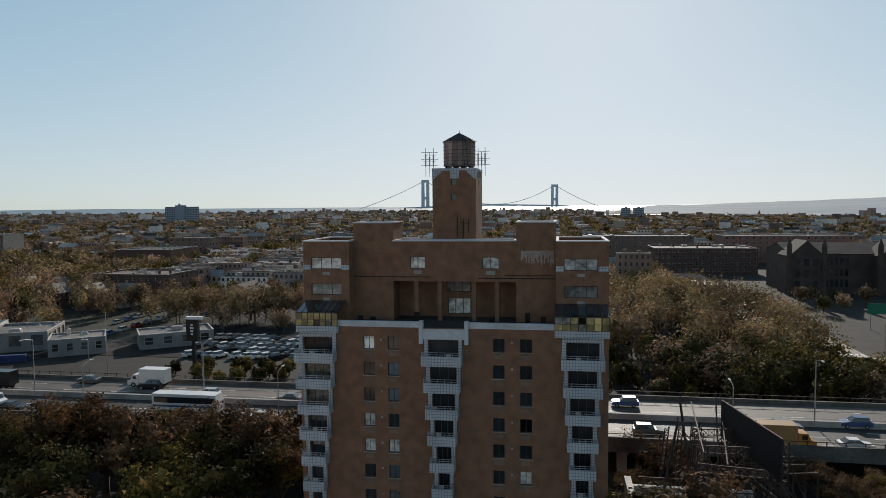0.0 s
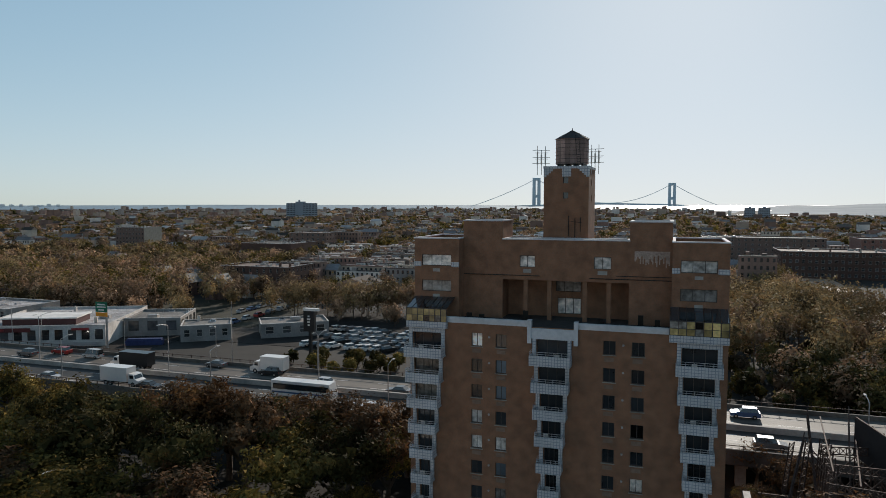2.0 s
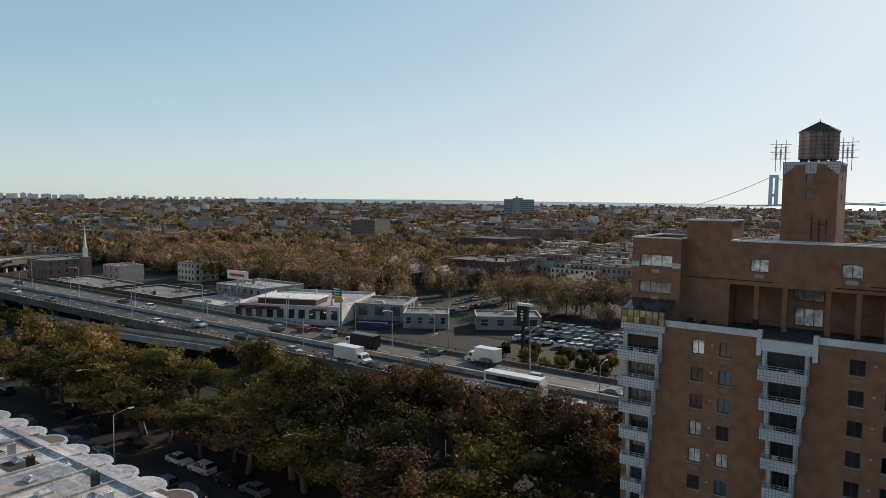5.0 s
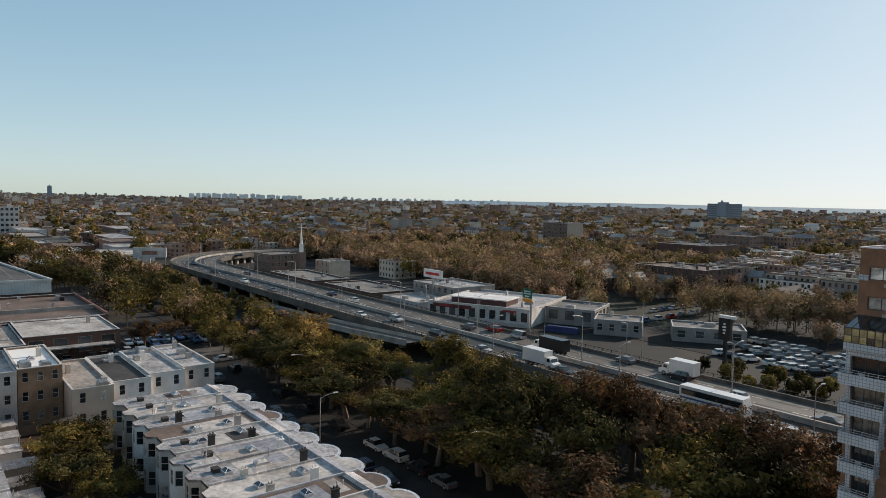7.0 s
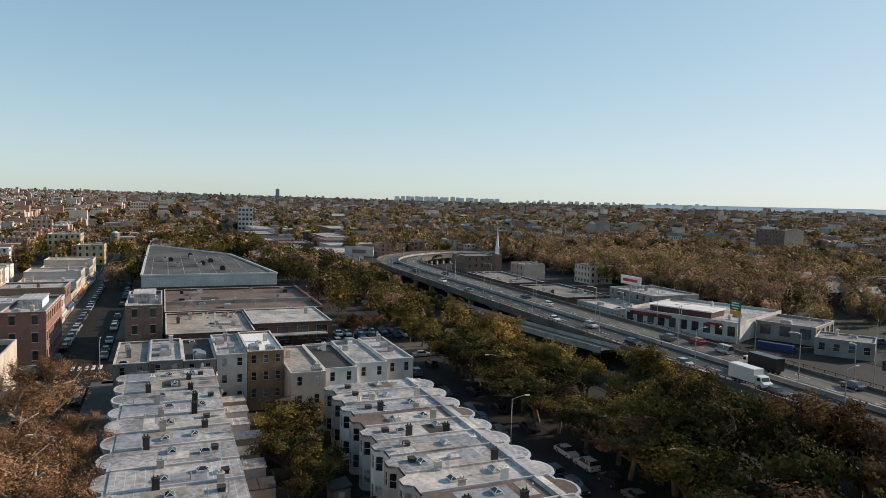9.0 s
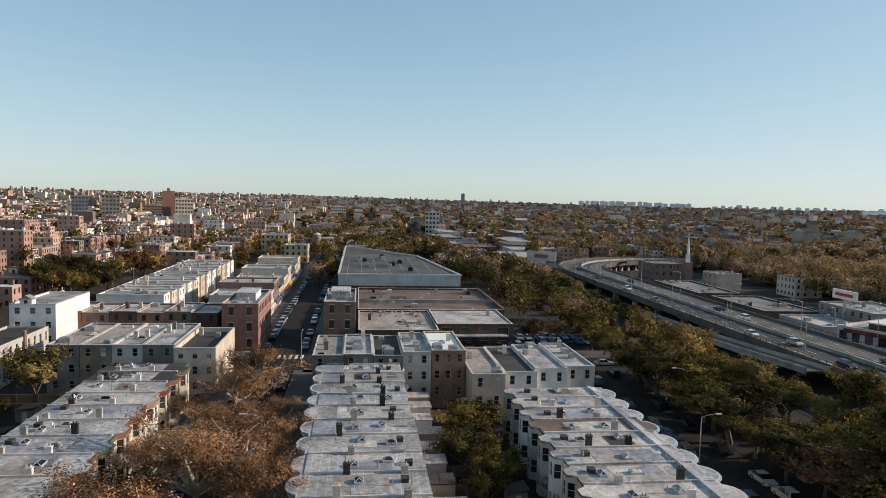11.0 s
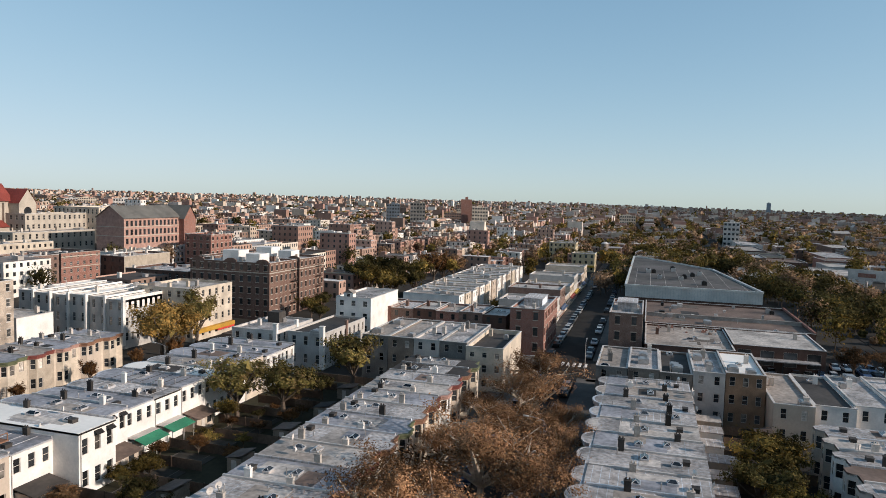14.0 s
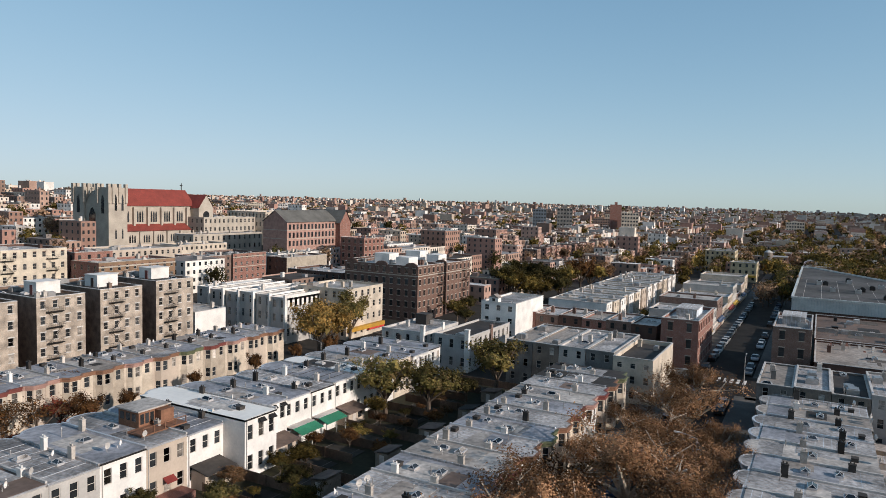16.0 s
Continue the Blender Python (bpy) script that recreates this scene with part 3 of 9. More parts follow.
# ---- the brick apartment tower ----
def tower():
    rnd = random.Random(5)
    t = thing("apartment_tower", -10.8, 80, 0, 0, "brown brick apartment tower with white tiled balconies", "apartment building")
    t.matrix_basis = pose(0, 0, 0)
    XL, XR, YF, YB, TOP = -26.9, 5.35, 70.0, 92.0, 27.25
    levels = [23.55 - 2.76 * k for k in range(9)]

    def zone(i, k):
        """Balcony stack i at level k: the stacks grow narrower towards the ground."""
        half = max(1.0, (2.1, 2.05, 2.1)[i] - 0.2 * k)
        mid = (-24.94 - 0.05 * k, -11.39, 2.78)[i]
        return mid - half, mid + half

    cols = ((-19.95, -18.75), (-17.3, -16.15), (-6.25, -5.05), (-3.5, -2.25))
    holes, wins = [], []
    for zl in levels:
        for a, b in cols:
            if zl + 1.3 > 0.5:
                holes.append((a - XL, b - XL, zl + 1.3, zl + 2.72))
        for i in range(3):
            a, b = zone(i, levels.index(zl))
            holes.append((a - XL + 0.5, b - XL - 0.45, zl + 0.1, zl + 2.5))
    s = Shape()
    s.facade((XL, YF), (1, 0), (0, -1), XR - XL, -0.5, TOP, holes, 0.35)
    s.poly([(XR, YF, -0.5), (XR, YB, -0.5), (XR, YB, TOP), (XR, YF, TOP)])
    s.poly([(XL, YB, -0.5), (XL, YF, -0.5), (XL, YF, TOP), (XL, YB, TOP)])
    s.poly([(XR, YB, -0.5), (XL, YB, -0.5), (XL, YB, TOP), (XR, YB, TOP)])
    wall = part("wall", s, TBRICK, t)
    part("terrace", Shape().box(XL + 0.01, XR - 0.01, YF + 0.01, YB - 0.01, TOP - 0.3, TOP + 0.02), BLACKROOF, t, "dark roof terrace")
    # coping pieces along the front parapet
    for a, b, z in ((-22.9, -13.9, 27.25), (-9.0, 0.1, 27.25)):
        part("parapet", Shape().box(a, b, YF - 0.06, YF + 0.3, z, z + 0.55).box(a, b, YF - 0.14, YF + 0.36, z + 0.35, z + 0.6), COPING, t,
             "pale grey stone parapet")
    part("parapet", Shape().box(-13.6, -9.05, YF - 0.3, YF + 0.2, 26.1, 27.15).box(-13.9, -13.5, YF - 0.4, YF + 0.3, 25.6, 28.0)
         .box(-9.15, -8.75, YF - 0.4, YF + 0.3, 25.6, 28.0), COPING, t, "pale grey stone parapet")
    # tiled piers beside the balconies, and the balconies
    for i in range(3):
        for k, zl in enumerate(levels):
            a, b = zone(i, k)
            top = 27.0 if k == 0 else levels[k - 1] - 0.02
            for x in (a + 0.05, b - 0.45):
                part("tile_pier", Shape().box(x, x + 0.4, YF - 0.22, YF + 0.1, zl - 0.02, top), TILE, t, "white glazed tile pier")
            part("lintel", Shape().box(a + 0.45, b - 0.45, YF - 0.16, YF + 0.1, zl + 2.5, top), TILE, t, "white tile lintel")
            a, b = a + 0.2, b - 0.1
            s = Shape().box(a - 0.25, b + 0.12, YF - 1.55, YF + 0.3, zl - 0.02, zl + 0.16)
            s.box(a - 0.25, b + 0.12, YF - 1.55, YF - 1.4, zl + 0.16, zl + 1.02)
            s.box(a - 0.25, a - 0.1, YF - 1.4, YF - 0.22, zl + 0.16, zl + 1.02)
            s.box(b - 0.03, b + 0.12, YF - 1.4, YF - 0.22, zl + 0.16, zl + 1.02)
            bal = part("balcony", s, TILE, t, "white tiled balcony")
            s = Shape()
            for zz in (1.2, 1.42):
                s.tube((a - 0.2, YF - 1.48, zl + zz), (b + 0.05, YF - 1.48, zl + zz), 0.03, sides=4)
                s.tube((a - 0.2, YF - 1.48, zl + zz), (a - 0.2, YF - 0.25, zl + zz), 0.025, sides=4)
                s.tube((b + 0.05, YF - 1.48, zl + zz), (b + 0.05, YF - 0.25, zl + zz), 0.025, sides=4)
            for q in range(6):
                x = a - 0.2 + (b + 0.25 - a) * q / 5
                s.tube((x, YF - 1.48, zl + 1.0), (x, YF - 1.48, zl + 1.42), 0.025, sides=4)
            part("railing", s, RAIL, bal)
            window(t, (XL, YF), (1, 0), (0, -1), a - XL + 0.3, b - XL - 0.35, zl + 0.1, zl + 2.5, DARKFRAME,
                   rnd.choice((GLASS, GLASS, GLASS, GLASS, GLASS, CURTAIN)), "triple", 0.3, "balcony_door")
            if rnd.random() < 0.5:
                x = a + 0.3 + rnd.random() * max(0.1, b - a - 1.4)
                part("balcony_chair", Shape().box(x, x + 0.5, YF - 1.1, YF - 0.6, zl + 0.5, zl + 0.58).box(x, x + 0.5, YF - 0.65, YF - 0.58, zl + 0.5, zl + 1.1)
                     .box(x, x + 0.05, YF - 1.1, YF - 1.05, zl + 0.16, zl + 0.5).box(x + 0.45, x + 0.5, YF - 1.1, YF - 1.05, zl + 0.16, zl + 0.5), FRAME, bal)
    grille = Shape().box(0, 0.95, -0.04, 0.05, 0, 0.42)
    for k in range(4):
        grille.box(0.05, 0.9, -0.06, -0.03, 0.05 + k * 0.09, 0.09 + k * 0.09)
    gm = grille.mesh("air_grille", [material("air_sleeve", (0.24, 0.17, 0.13), 0.7, 0.2)])
    for zl in levels:
        for c, (a, b) in enumerate(cols):
            if zl + 1.3 < 0.5:
                continue
            window(t, (XL, YF), (1, 0), (0, -1), a - XL, b - XL, zl + 1.3, zl + 2.72, DARKFRAME,
                   rnd.choice((GLINTGLASS, GLINTGLASS, GLASS, CURTAIN, BLUEGLASS, GLASS)) if c < 2 else rnd.choice((GLASS, GLASS, CURTAIN)), "slide", 0.2)
            part("sill", Shape().box(a - 0.08, b + 0.08, YF - 0.08, YF + 0.1, zl + 1.22, zl + 1.3), CONCRETE, t)
            ob = part("air_grille", gm, None, t)
            ob.location = (a + 0.1, YF, zl + 0.62)
    vent = Shape().tube((0, -0.1, 0), (0, 0.05, 0), 0.12, sides=8).mesh("vent_cap", [STEEL])
    for zl in levels:
        for x in (-18.0, -4.3):
            part("vent_cap", vent, None, t).location = (x, YF, zl + 2.35)

    # penthouse: two wings, two raised blocks, a lower middle with a deep porch
    def block(name, x0, x1, y0, y1, z0, z1, holes=(), cope=True):
        s = Shape()
        hs = [(a - x0, b - x0, c, d) for a, b, c, d in holes]
        s.facade((x0, y0), (1, 0), (0, -1), x1 - x0, z0, z1, hs, 0.3)
        s.poly([(x1, y0, z0), (x1, y1, z0), (x1, y1, z1), (x1, y0, z1)])
        s.poly([(x0, y1, z0), (x0, y0, z0), (x0, y0, z1), (x0, y1, z1)])
        s.poly([(x1, y1, z0), (x0, y1, z0), (x0, y1, z1), (x1, y1, z1)])
        s.poly([(x0, y0, z1 - 0.3), (x1, y0, z1 - 0.3), (x1, y1, z1 - 0.3), (x0, y1, z1 - 0.3)])
        s.ring(x0 + 0.003, x1 - 0.003, y0 + 0.003, y1 - 0.003, 0.25, z1 - 0.3, z1)
        ob = part(name, s, TBRICK, t)
        if cope:
            c = Shape()
            for a, b, q, d in ((x0 - 0.05, x1 + 0.05, y0 - 0.06, y0 + 0.3), (x0 - 0.05, x1 + 0.05, y1 - 0.3, y1 + 0.06),
                               (x0 - 0.05, x0 + 0.3, y0 + 0.3, y1 - 0.3), (x1 - 0.3, x1 + 0.05, y0 + 0.3, y1 - 0.3)):
                c.box(a, b, q, d, z1, z1 + 0.13)
            part("coping", c, COPING, ob, "pale coping on the roof edge")
        return ob

    Y1, Y2 = 72.6, 74.4
    for x0, x1, wa, wb in ((-27.35, -22.15, -26.5, -23.05), (0.15, 5.5, 0.95, 4.4)):
        hs = [(wa, wb, 33.05, 34.3), (wa, wb, 30.2, 31.45)]
        wing = block("penthouse_wing", x0, x1, Y1, 82, TOP, 36.05, hs)
        for a, b, c, d in hs:
            window(t, (0, Y1), (1, 0), (0, -1), a, b, c, d, DARKFRAME, GLINTGLASS, "triple", 0.2)
            part("vent_panel", Shape().box((a + b) / 2 - 0.4, (a + b) / 2 + 0.4, Y1 - 0.03, Y1 + 0.02, c - 0.65, c - 0.3), CONCRETE, wing)
        s = Shape().box(x0 - 0.02, wa - 0.05, Y1 - 0.04, Y1 + 0.02, 32.95, 33.5).box(wb + 0.05, x1 + 0.02, Y1 - 0.04, Y1 + 0.02, 32.95, 33.5)
        part("band", s, TILE, wing, "white tile band")
    for x0, x1 in ((-22.15, -17.65), (-4.1, 0.15)):
        block("penthouse_block", x0, x1, Y2, 79.4, TOP, 38.0)
    hs = [(-15.75, -14.05, 33.0, 34.3), (-7.75, -5.95, 33.0, 34.3)]
    block("penthouse_middle", -17.65, -4.1, Y2 + 0.01, 77.6, 31.6, 36.0, hs)
    for a, b, c, d in hs:
        window(t, (0, Y2), (1, 0), (0, -1), a, b, c, d, DARKFRAME, GLINTGLASS, "slide", 0.2)
        part("vent_panel", Shape().box(a + 0.4, b - 0.4, Y2 - 0.03, Y2 + 0.02, c - 0.6, c - 0.2), CONCRETE, t)
    back = [(-12.2, -9.4, 30.1, 31.3), (-12.0, -9.4, 27.6, 29.4)]
    s = Shape().facade((-17.65, 77.4), (1, 0), (0, -1), 13.55, TOP, 31.6, [(a + 17.65, b + 17.65, c, d) for a, b, c, d in back], 0.2)
    s.poly([(-17.65, Y2, 31.61), (-4.1, Y2, 31.61), (-4.1, 77.4, 31.61), (-17.65, 77.4, 31.61)][::-1])
    part("porch_wall", s, TBRICK, t)
    for a, b, c, d in back:
        window(t, (0, 77.4), (1, 0), (0, -1), a, b, c, d, DARKFRAME, GLINTGLASS, "triple", 0.15)
    for x in (-15.3, -12.7, -8.9, -6.4):
        part("porch_pillar", Shape().box(x, x + 0.45, Y2 + 0.1, Y2 + 0.55, TOP, 31.6), TBRICK, t)
    s = Shape().box(-22.1, -13.5, Y2 - 0.08, Y2, 32.05, 32.13).box(-8.2, 0.1, Y2 - 0.08, Y2, 31.95, 32.04).box(-5.4, 0.1, Y2 - 0.08, Y2, 32.3, 32.37)
    part("pipe", s, DARKMETAL, t, "dark pipes along the wall")
    s = Shape()
    for k in range(26):
        x = -3.6 + k * 0.135
        s.box(x, x + 0.13, Y2 - 0.012, Y2, 34.9 - rnd.random() * 1.3 - 0.3, 35.0)
    part("lime_stain", s, material("lime_stain", (0.42, 0.33, 0.28), 0.9, vary=0.6, grain=6), t, "white lime stain on brick")
    # terrace clutter
    for x in (-21, -19.6, -3.1, -1.5, -6.9, -14.8):
        h = 0.6 + rnd.random() * 0.9
        part("planter", Shape().box(x, x + 0.7, 71.2, 71.8, TOP, TOP + 0.5).box(x + 0.1, x + 0.6, 71.3, 71.7, TOP + 0.5, TOP + h), EARTH, t)
    # glazed terrace rooms
    for x0, x1 in ((-27.2, -22.6), (0.0, 5.4)):
        g = part("terrace_room", Shape().box(x0, x1, YF - 0.5, YF - 0.35, 26.6, 27.3).box(x0, x0 + 0.12, YF - 0.35, Y1, 26.6, 27.3)
                 .box(x1 - 0.12, x1, YF - 0.35, Y1, 26.6, 27.3).box(x0, x1, YF - 0.35, Y1, 26.55, 26.65), TILE, t, "glazed terrace room")
        s = Shape()
        n = 7
        for q in range(n + 1):
            x = x0 + (x1 - x0 - 0.06) * q / n
            s.box(x, x + 0.06, YF - 0.5, YF - 0.44, 27.3, 28.7)
            s.tube((x + 0.03, YF - 0.5, 28.72), (x + 0.03, Y1, 29.6), 0.035, sides=4)
        s.box(x0, x1, YF - 0.5, YF - 0.44, 28.65, 28.75).box(x0, x1, YF - 0.5, YF - 0.44, 27.95, 28.0).box(x0, x1, YF - 0.5, YF - 0.44, 27.28, 27.34)
        s.tube((x0, YF + 0.9, 29.05), (x1, YF + 0.9, 29.05), 0.03, sides=4)
        part("glazing_bars", s, DARKFRAME, g)
        amber = shared("amber", lambda: material("amber_room_glass", (0.5, 0.38, 0.16), 0.12, vary=0.7, grain=1.8, stain=0.6, per="object", spec=0.8))
        for q in range(n):
            xa, xb = x0 + (x1 - x0) * q / n + 0.06, x0 + (x1 - x0) * (q + 1) / n
            for za, zb in ((27.34, 27.95), (28.0, 28.65)):
                part("pane", Shape().box(xa, xb, YF - 0.48, YF - 0.46, za, zb), amber if rnd.random() < 0.75 else CURTAIN, g)
            part("roof_pane", Shape().poly([(xa, YF - 0.5, 28.72), (xb, YF - 0.5, 28.72), (xb, Y1, 29.6), (xa, Y1, 29.6)])
                 .poly([(xa, YF - 0.5, 28.69), (xa, Y1, 29.57), (xb, Y1, 29.57), (xb, YF - 0.5, 28.69)]), GLASS, g)
    # stair and lift tower
    s = Shape()
    hs = [(2.15, 2.75, 42.2, 42.9), (2.15, 2.75, 40.5, 41.2)]
    s.facade((-13.8, 78), (1, 0), (0, -1), 5.0, 27.0, 44.0, hs, 0.4)
    s.facade((-8.8, 78), (0, 1), (1, 0), 6.6, 27.0, 44.0, [(2.6, 3.2, 42.0, 42.7), (2.6, 3.2, 40.2, 40.9)], 0.4)
    s.poly([(-8.8, 84.6, 27.0), (-13.8, 84.6, 27.0), (-13.8, 84.6, 44), (-8.8, 84.6, 44)])
    s.poly([(-13.8, 84.6, 27.0), (-13.8, 78, 27.0), (-13.8, 78, 44), (-13.8, 84.6, 44)])
    s.poly([(-13.8, 78, 44), (-8.8, 78, 44), (-8.8, 84.6, 44), (-13.8, 84.6, 44)])
    st = part("stair_tower", s, TBRICK, t)
    for a, b, c, d in hs:
        part("pane", Shape().box(-13.8 + a, -13.8 + b, 78.3, 78.35, c, d), GLASS, st)
    s = Shape()
    for k in range(5):
        w = 1.25 - k * 0.24
        s.box(-13.82, -13.8 + w, 77.97, 78.01, 43.9 - 0.22 * (k + 1) + 0.1, 44.0 - 0.22 * k)
        s.box(-8.8 - w, -8.78, 77.97, 78.01, 43.9 - 0.22 * (k + 1) + 0.1, 44.0 - 0.22 * k)
        s.box(-8.81, -8.77, 78.0, 78.0 + w, 43.9 - 0.22 * (k + 1) + 0.1, 44.0 - 0.22 * k)
    s.box(-13.85, -8.75, 77.95, 84.65, 43.85, 44.12)
    s.box(-11.75, -10.75, 77.9, 78.0, 42.95, 44.0)
    part("stepped_trim", s, TILE, st, "stepped white tile trim")
    s = Shape()
    for x, z0, z1 in ((-11.0, 36.3, 38.6), (-10.3, 36.2, 38.3), (-9.7, 36.8, 38.4)):
        s.box(x, x + 0.07, 77.9, 77.97, z0, z1)
    s.tube((-11.0, 77.94, 38.0), (-9.5, 77.94, 37.8), 0.03, sides=4)
    part("pipe", s, DARKMETAL, st)
    return t


tower()


def water_tank():
    cx, cy = -11.1, 81.2
    w = thing("water_tank", cx, cy, 44.12, 0, "weathered dark wooden water tank with a conical roof", "water tank")
    for i in range(20):
        a0, a1 = 2 * math.pi * (i + 0.03) / 20, 2 * math.pi * (i + 0.97) / 20
        o = [(1.88 * math.cos(a0), 1.88 * math.sin(a0)), (1.88 * math.cos(a1), 1.88 * math.sin(a1)), (1.78 * math.cos(a1), 1.78 * math.sin(a1)),
             (1.78 * math.cos(a0), 1.78 * math.sin(a0))]
        part("stave", Shape().prism(o[::-1], 0.35, 3.25), TANKWOOD, w)
    part("lining", Shape().tube((0, 0, 0.4), (0, 0, 3.2), 1.79, sides=20), DARKMETAL, w)
    for k in range(7):
        s = Shape()
        pts = [(1.9 * math.cos(2 * math.pi * i / 20), 1.9 * math.sin(2 * math.pi * i / 20), 0.5 + k * 0.42) for i in range(21)]
        for p, q in zip(pts, pts[1:]):
            s.tube(p, q, 0.022, sides=4)
        part("hoop", s, DARKMETAL, w, "iron hoop")
    n = 12
    for i in range(n):
        s = Shape()
        a0, a1 = 2 * math.pi * i / n, 2 * math.pi * (i + 1) / n
        p, q = (2.02 * math.cos(a0), 2.02 * math.sin(a0), 3.2), (2.02 * math.cos(a1), 2.02 * math.sin(a1), 3.2)
        s.poly([p, q, (0, 0, 4.25)])
        s.poly([q, p, (0, 0, 3.15)])
        s.tube(p, (0, 0, 4.27), 0.03, sides=4)
        part("roof_panel", s, BLACKROOF, w, "dark panel of the conical roof")
    part("finial", Shape().tube((0, 0, 4.2), (0, 0, 4.55), 0.06, 0.02), DARKMETAL, w)
    for x in (-1.4, -0.5, 0.4, 1.3):
        part("beam", Shape().box(x, x + 0.2, -1.9, 1.9, 0, 0.35), DARKMETAL, w)
    s = Shape()
    for k in range(12):
        s.tube((1.2 - k * 0.02, -1.62, 0.3 + k * 0.27), (0.85, -1.85, 0.3 + k * 0.27), 0.025, sides=4)
    s.tube((1.2, -1.62, 0.2), (0.95, -1.7, 3.5), 0.03, sides=4).tube((0.85, -1.85, 0.2), (0.6, -1.85, 3.5), 0.03, sides=4)
    part("ladder", s, DARKMETAL, w, "iron ladder")


water_tank()


def antenna(x, y, side):
    a = thing("antenna_mast", x, y, 44.12, 0, "thin grey cell antennas on a roof frame", "antenna", "roof antennas")
    s = Shape()
    for k in range(3):
        s.tube((side * k * 0.42, -0.2 * k, -0.9), (side * k * 0.42, -0.2 * k, 2.4 - 0.5 * (k % 2)), 0.035, sides=5)
    s.tube((-side * 0.3, 0, 0.9), (side * 1.1, -0.4, 0.9), 0.03, sides=4).tube((-side * 0.3, 0, 1.6), (side * 1.1, -0.4, 1.6), 0.03, sides=4)
    part("pole_frame", s, STEEL, a)
    for z in (0.4, 1.1, 1.9):
        part("crossbar", Shape().tube((-side * 0.5, 0.1, z), (side * 1.4, -0.5, z), 0.035, sides=4), STEEL, a)
    for k in range(3):
        part("panel", Shape().box(side * k * 0.42 - 0.08, side * k * 0.42 + 0.08, -0.2 * k - 0.12, -0.2 * k - 0.04, 0.3, 1.7 - 0.3 * (k % 2)), FRAME, a)


antenna(-13.9, 79.5, -1)
antenna(-8.7, 79.5, 1)



# ---- row houses ----
def chimney(parent, x, y, z, mat=None, h=1.2, w=0.5, d=0.8):
    def make():
        s = Shape().box(-w / 2, w / 2, -d / 2, d / 2, -0.1, h).box(-w / 2 - 0.06, w / 2 + 0.06, -d / 2 - 0.06, d / 2 + 0.06, h, h + 0.1)
        for k in (-0.2, 0.2):
            s.tube((0, k, h + 0.1), (0, k, h + 0.4), 0.1, 0.085, 6)
        return s.mesh("chimney", [mat or CHIM])
    ob = part("chimney", shared(("chim", h, w, d, (mat or CHIM).name), make), None, parent)
    ob.location = (x, y, z)
    return ob


def skylight(parent, x, y, z, long=1.6, wide=1.0, turn=0):
    base = shared(("skyb", long, wide), lambda: Shape().box(-long / 2, long / 2, -wide / 2, wide / 2, -0.05, 0.28).box(-long / 2 - .05, long / 2 + .05, -wide / 2 - .05, wide / 2 + .05, 0.22, 0.3).mesh("skylight", [FLASH]))

    def glazing():
        s = Shape()
        a, b = long / 2 - 0.04, wide / 2 - 0.04
        r0, r1 = (-a + 0.3, 0, 0.62), (a - 0.3, 0, 0.62)
        c = [(-a, -b, 0.3), (a, -b, 0.3), (a, b, 0.3), (-a, b, 0.3)]
        s.poly([c[0], c[1], r1, r0]).poly([c[1], c[2], r1]).poly([c[2], c[3], r0, r1]).poly([c[3], c[0], r0])
        for p, q in ((c[0], r0), (c[1], r1), (c[2], r1), (c[3], r0), (r0, r1)):
            s.tube(p, q, 0.035, sides=4, m=1)
        return s.mesh("skylight_glazing", [GLASS if long < 1.5 else CURTAIN, FLASH])
    ob = part("skylight", base, None, parent)
    ob.matrix_basis = pose(x, y, z, 0, 0, turn)
    part("glazing", shared(("skyg", long, wide), glazing), None, ob)


def vent_pipe(parent, x, y, z, h=0.7):
    ob = part("vent_pipe", shared(("vent", h), lambda: Shape().tube((0, 0, -0.1), (0, 0, h), 0.07, sides=6).tube((0, 0, h), (0, 0, h + 0.12), 0.12, 0.04, 6).mesh("vent_pipe", [STEEL])), None, parent)
    ob.location = (x, y, z)


def roof_hatch(parent, x, y, z):
    ob = part("roof_hatch", shared("hatch", lambda: Shape().box(-0.5, 0.5, -0.4, 0.4, -0.1, 0.45).box(-0.55, 0.55, -0.45, 0.45, 0.45, 0.52).mesh("roof_hatch", [BLACKROOF])), None, parent)
    ob.location = (x, y, z)


def dish(parent, x, y, z):
    def make():
        s = Shape().tube((0, 0, -0.1), (0, 0, 0.7), 0.03, sides=5)
        n = 10
        rim = [(0.38 * math.cos(2 * math.pi * i / n), 0.25 + 0.1, 0.75 + 0.38 * math.sin(2 * math.pi * i / n)) for i in range(n)]
        for i in range(n):
            s.poly([rim[i], rim[(i + 1) % n], (0, 0.1, 0.7)]).poly([rim[(i + 1) % n], rim[i], (0, 0.06, 0.7)])
        s.tube((0, 0.1, 0.45), (0, 0.7, 0.7), 0.015, sides=4)
        return s.mesh("satellite_dish", [WHITE])
    ob = part("satellite_dish", shared("dish", make), None, parent)
    ob.matrix_basis = pose(x, y, z, 0, 0, 35)


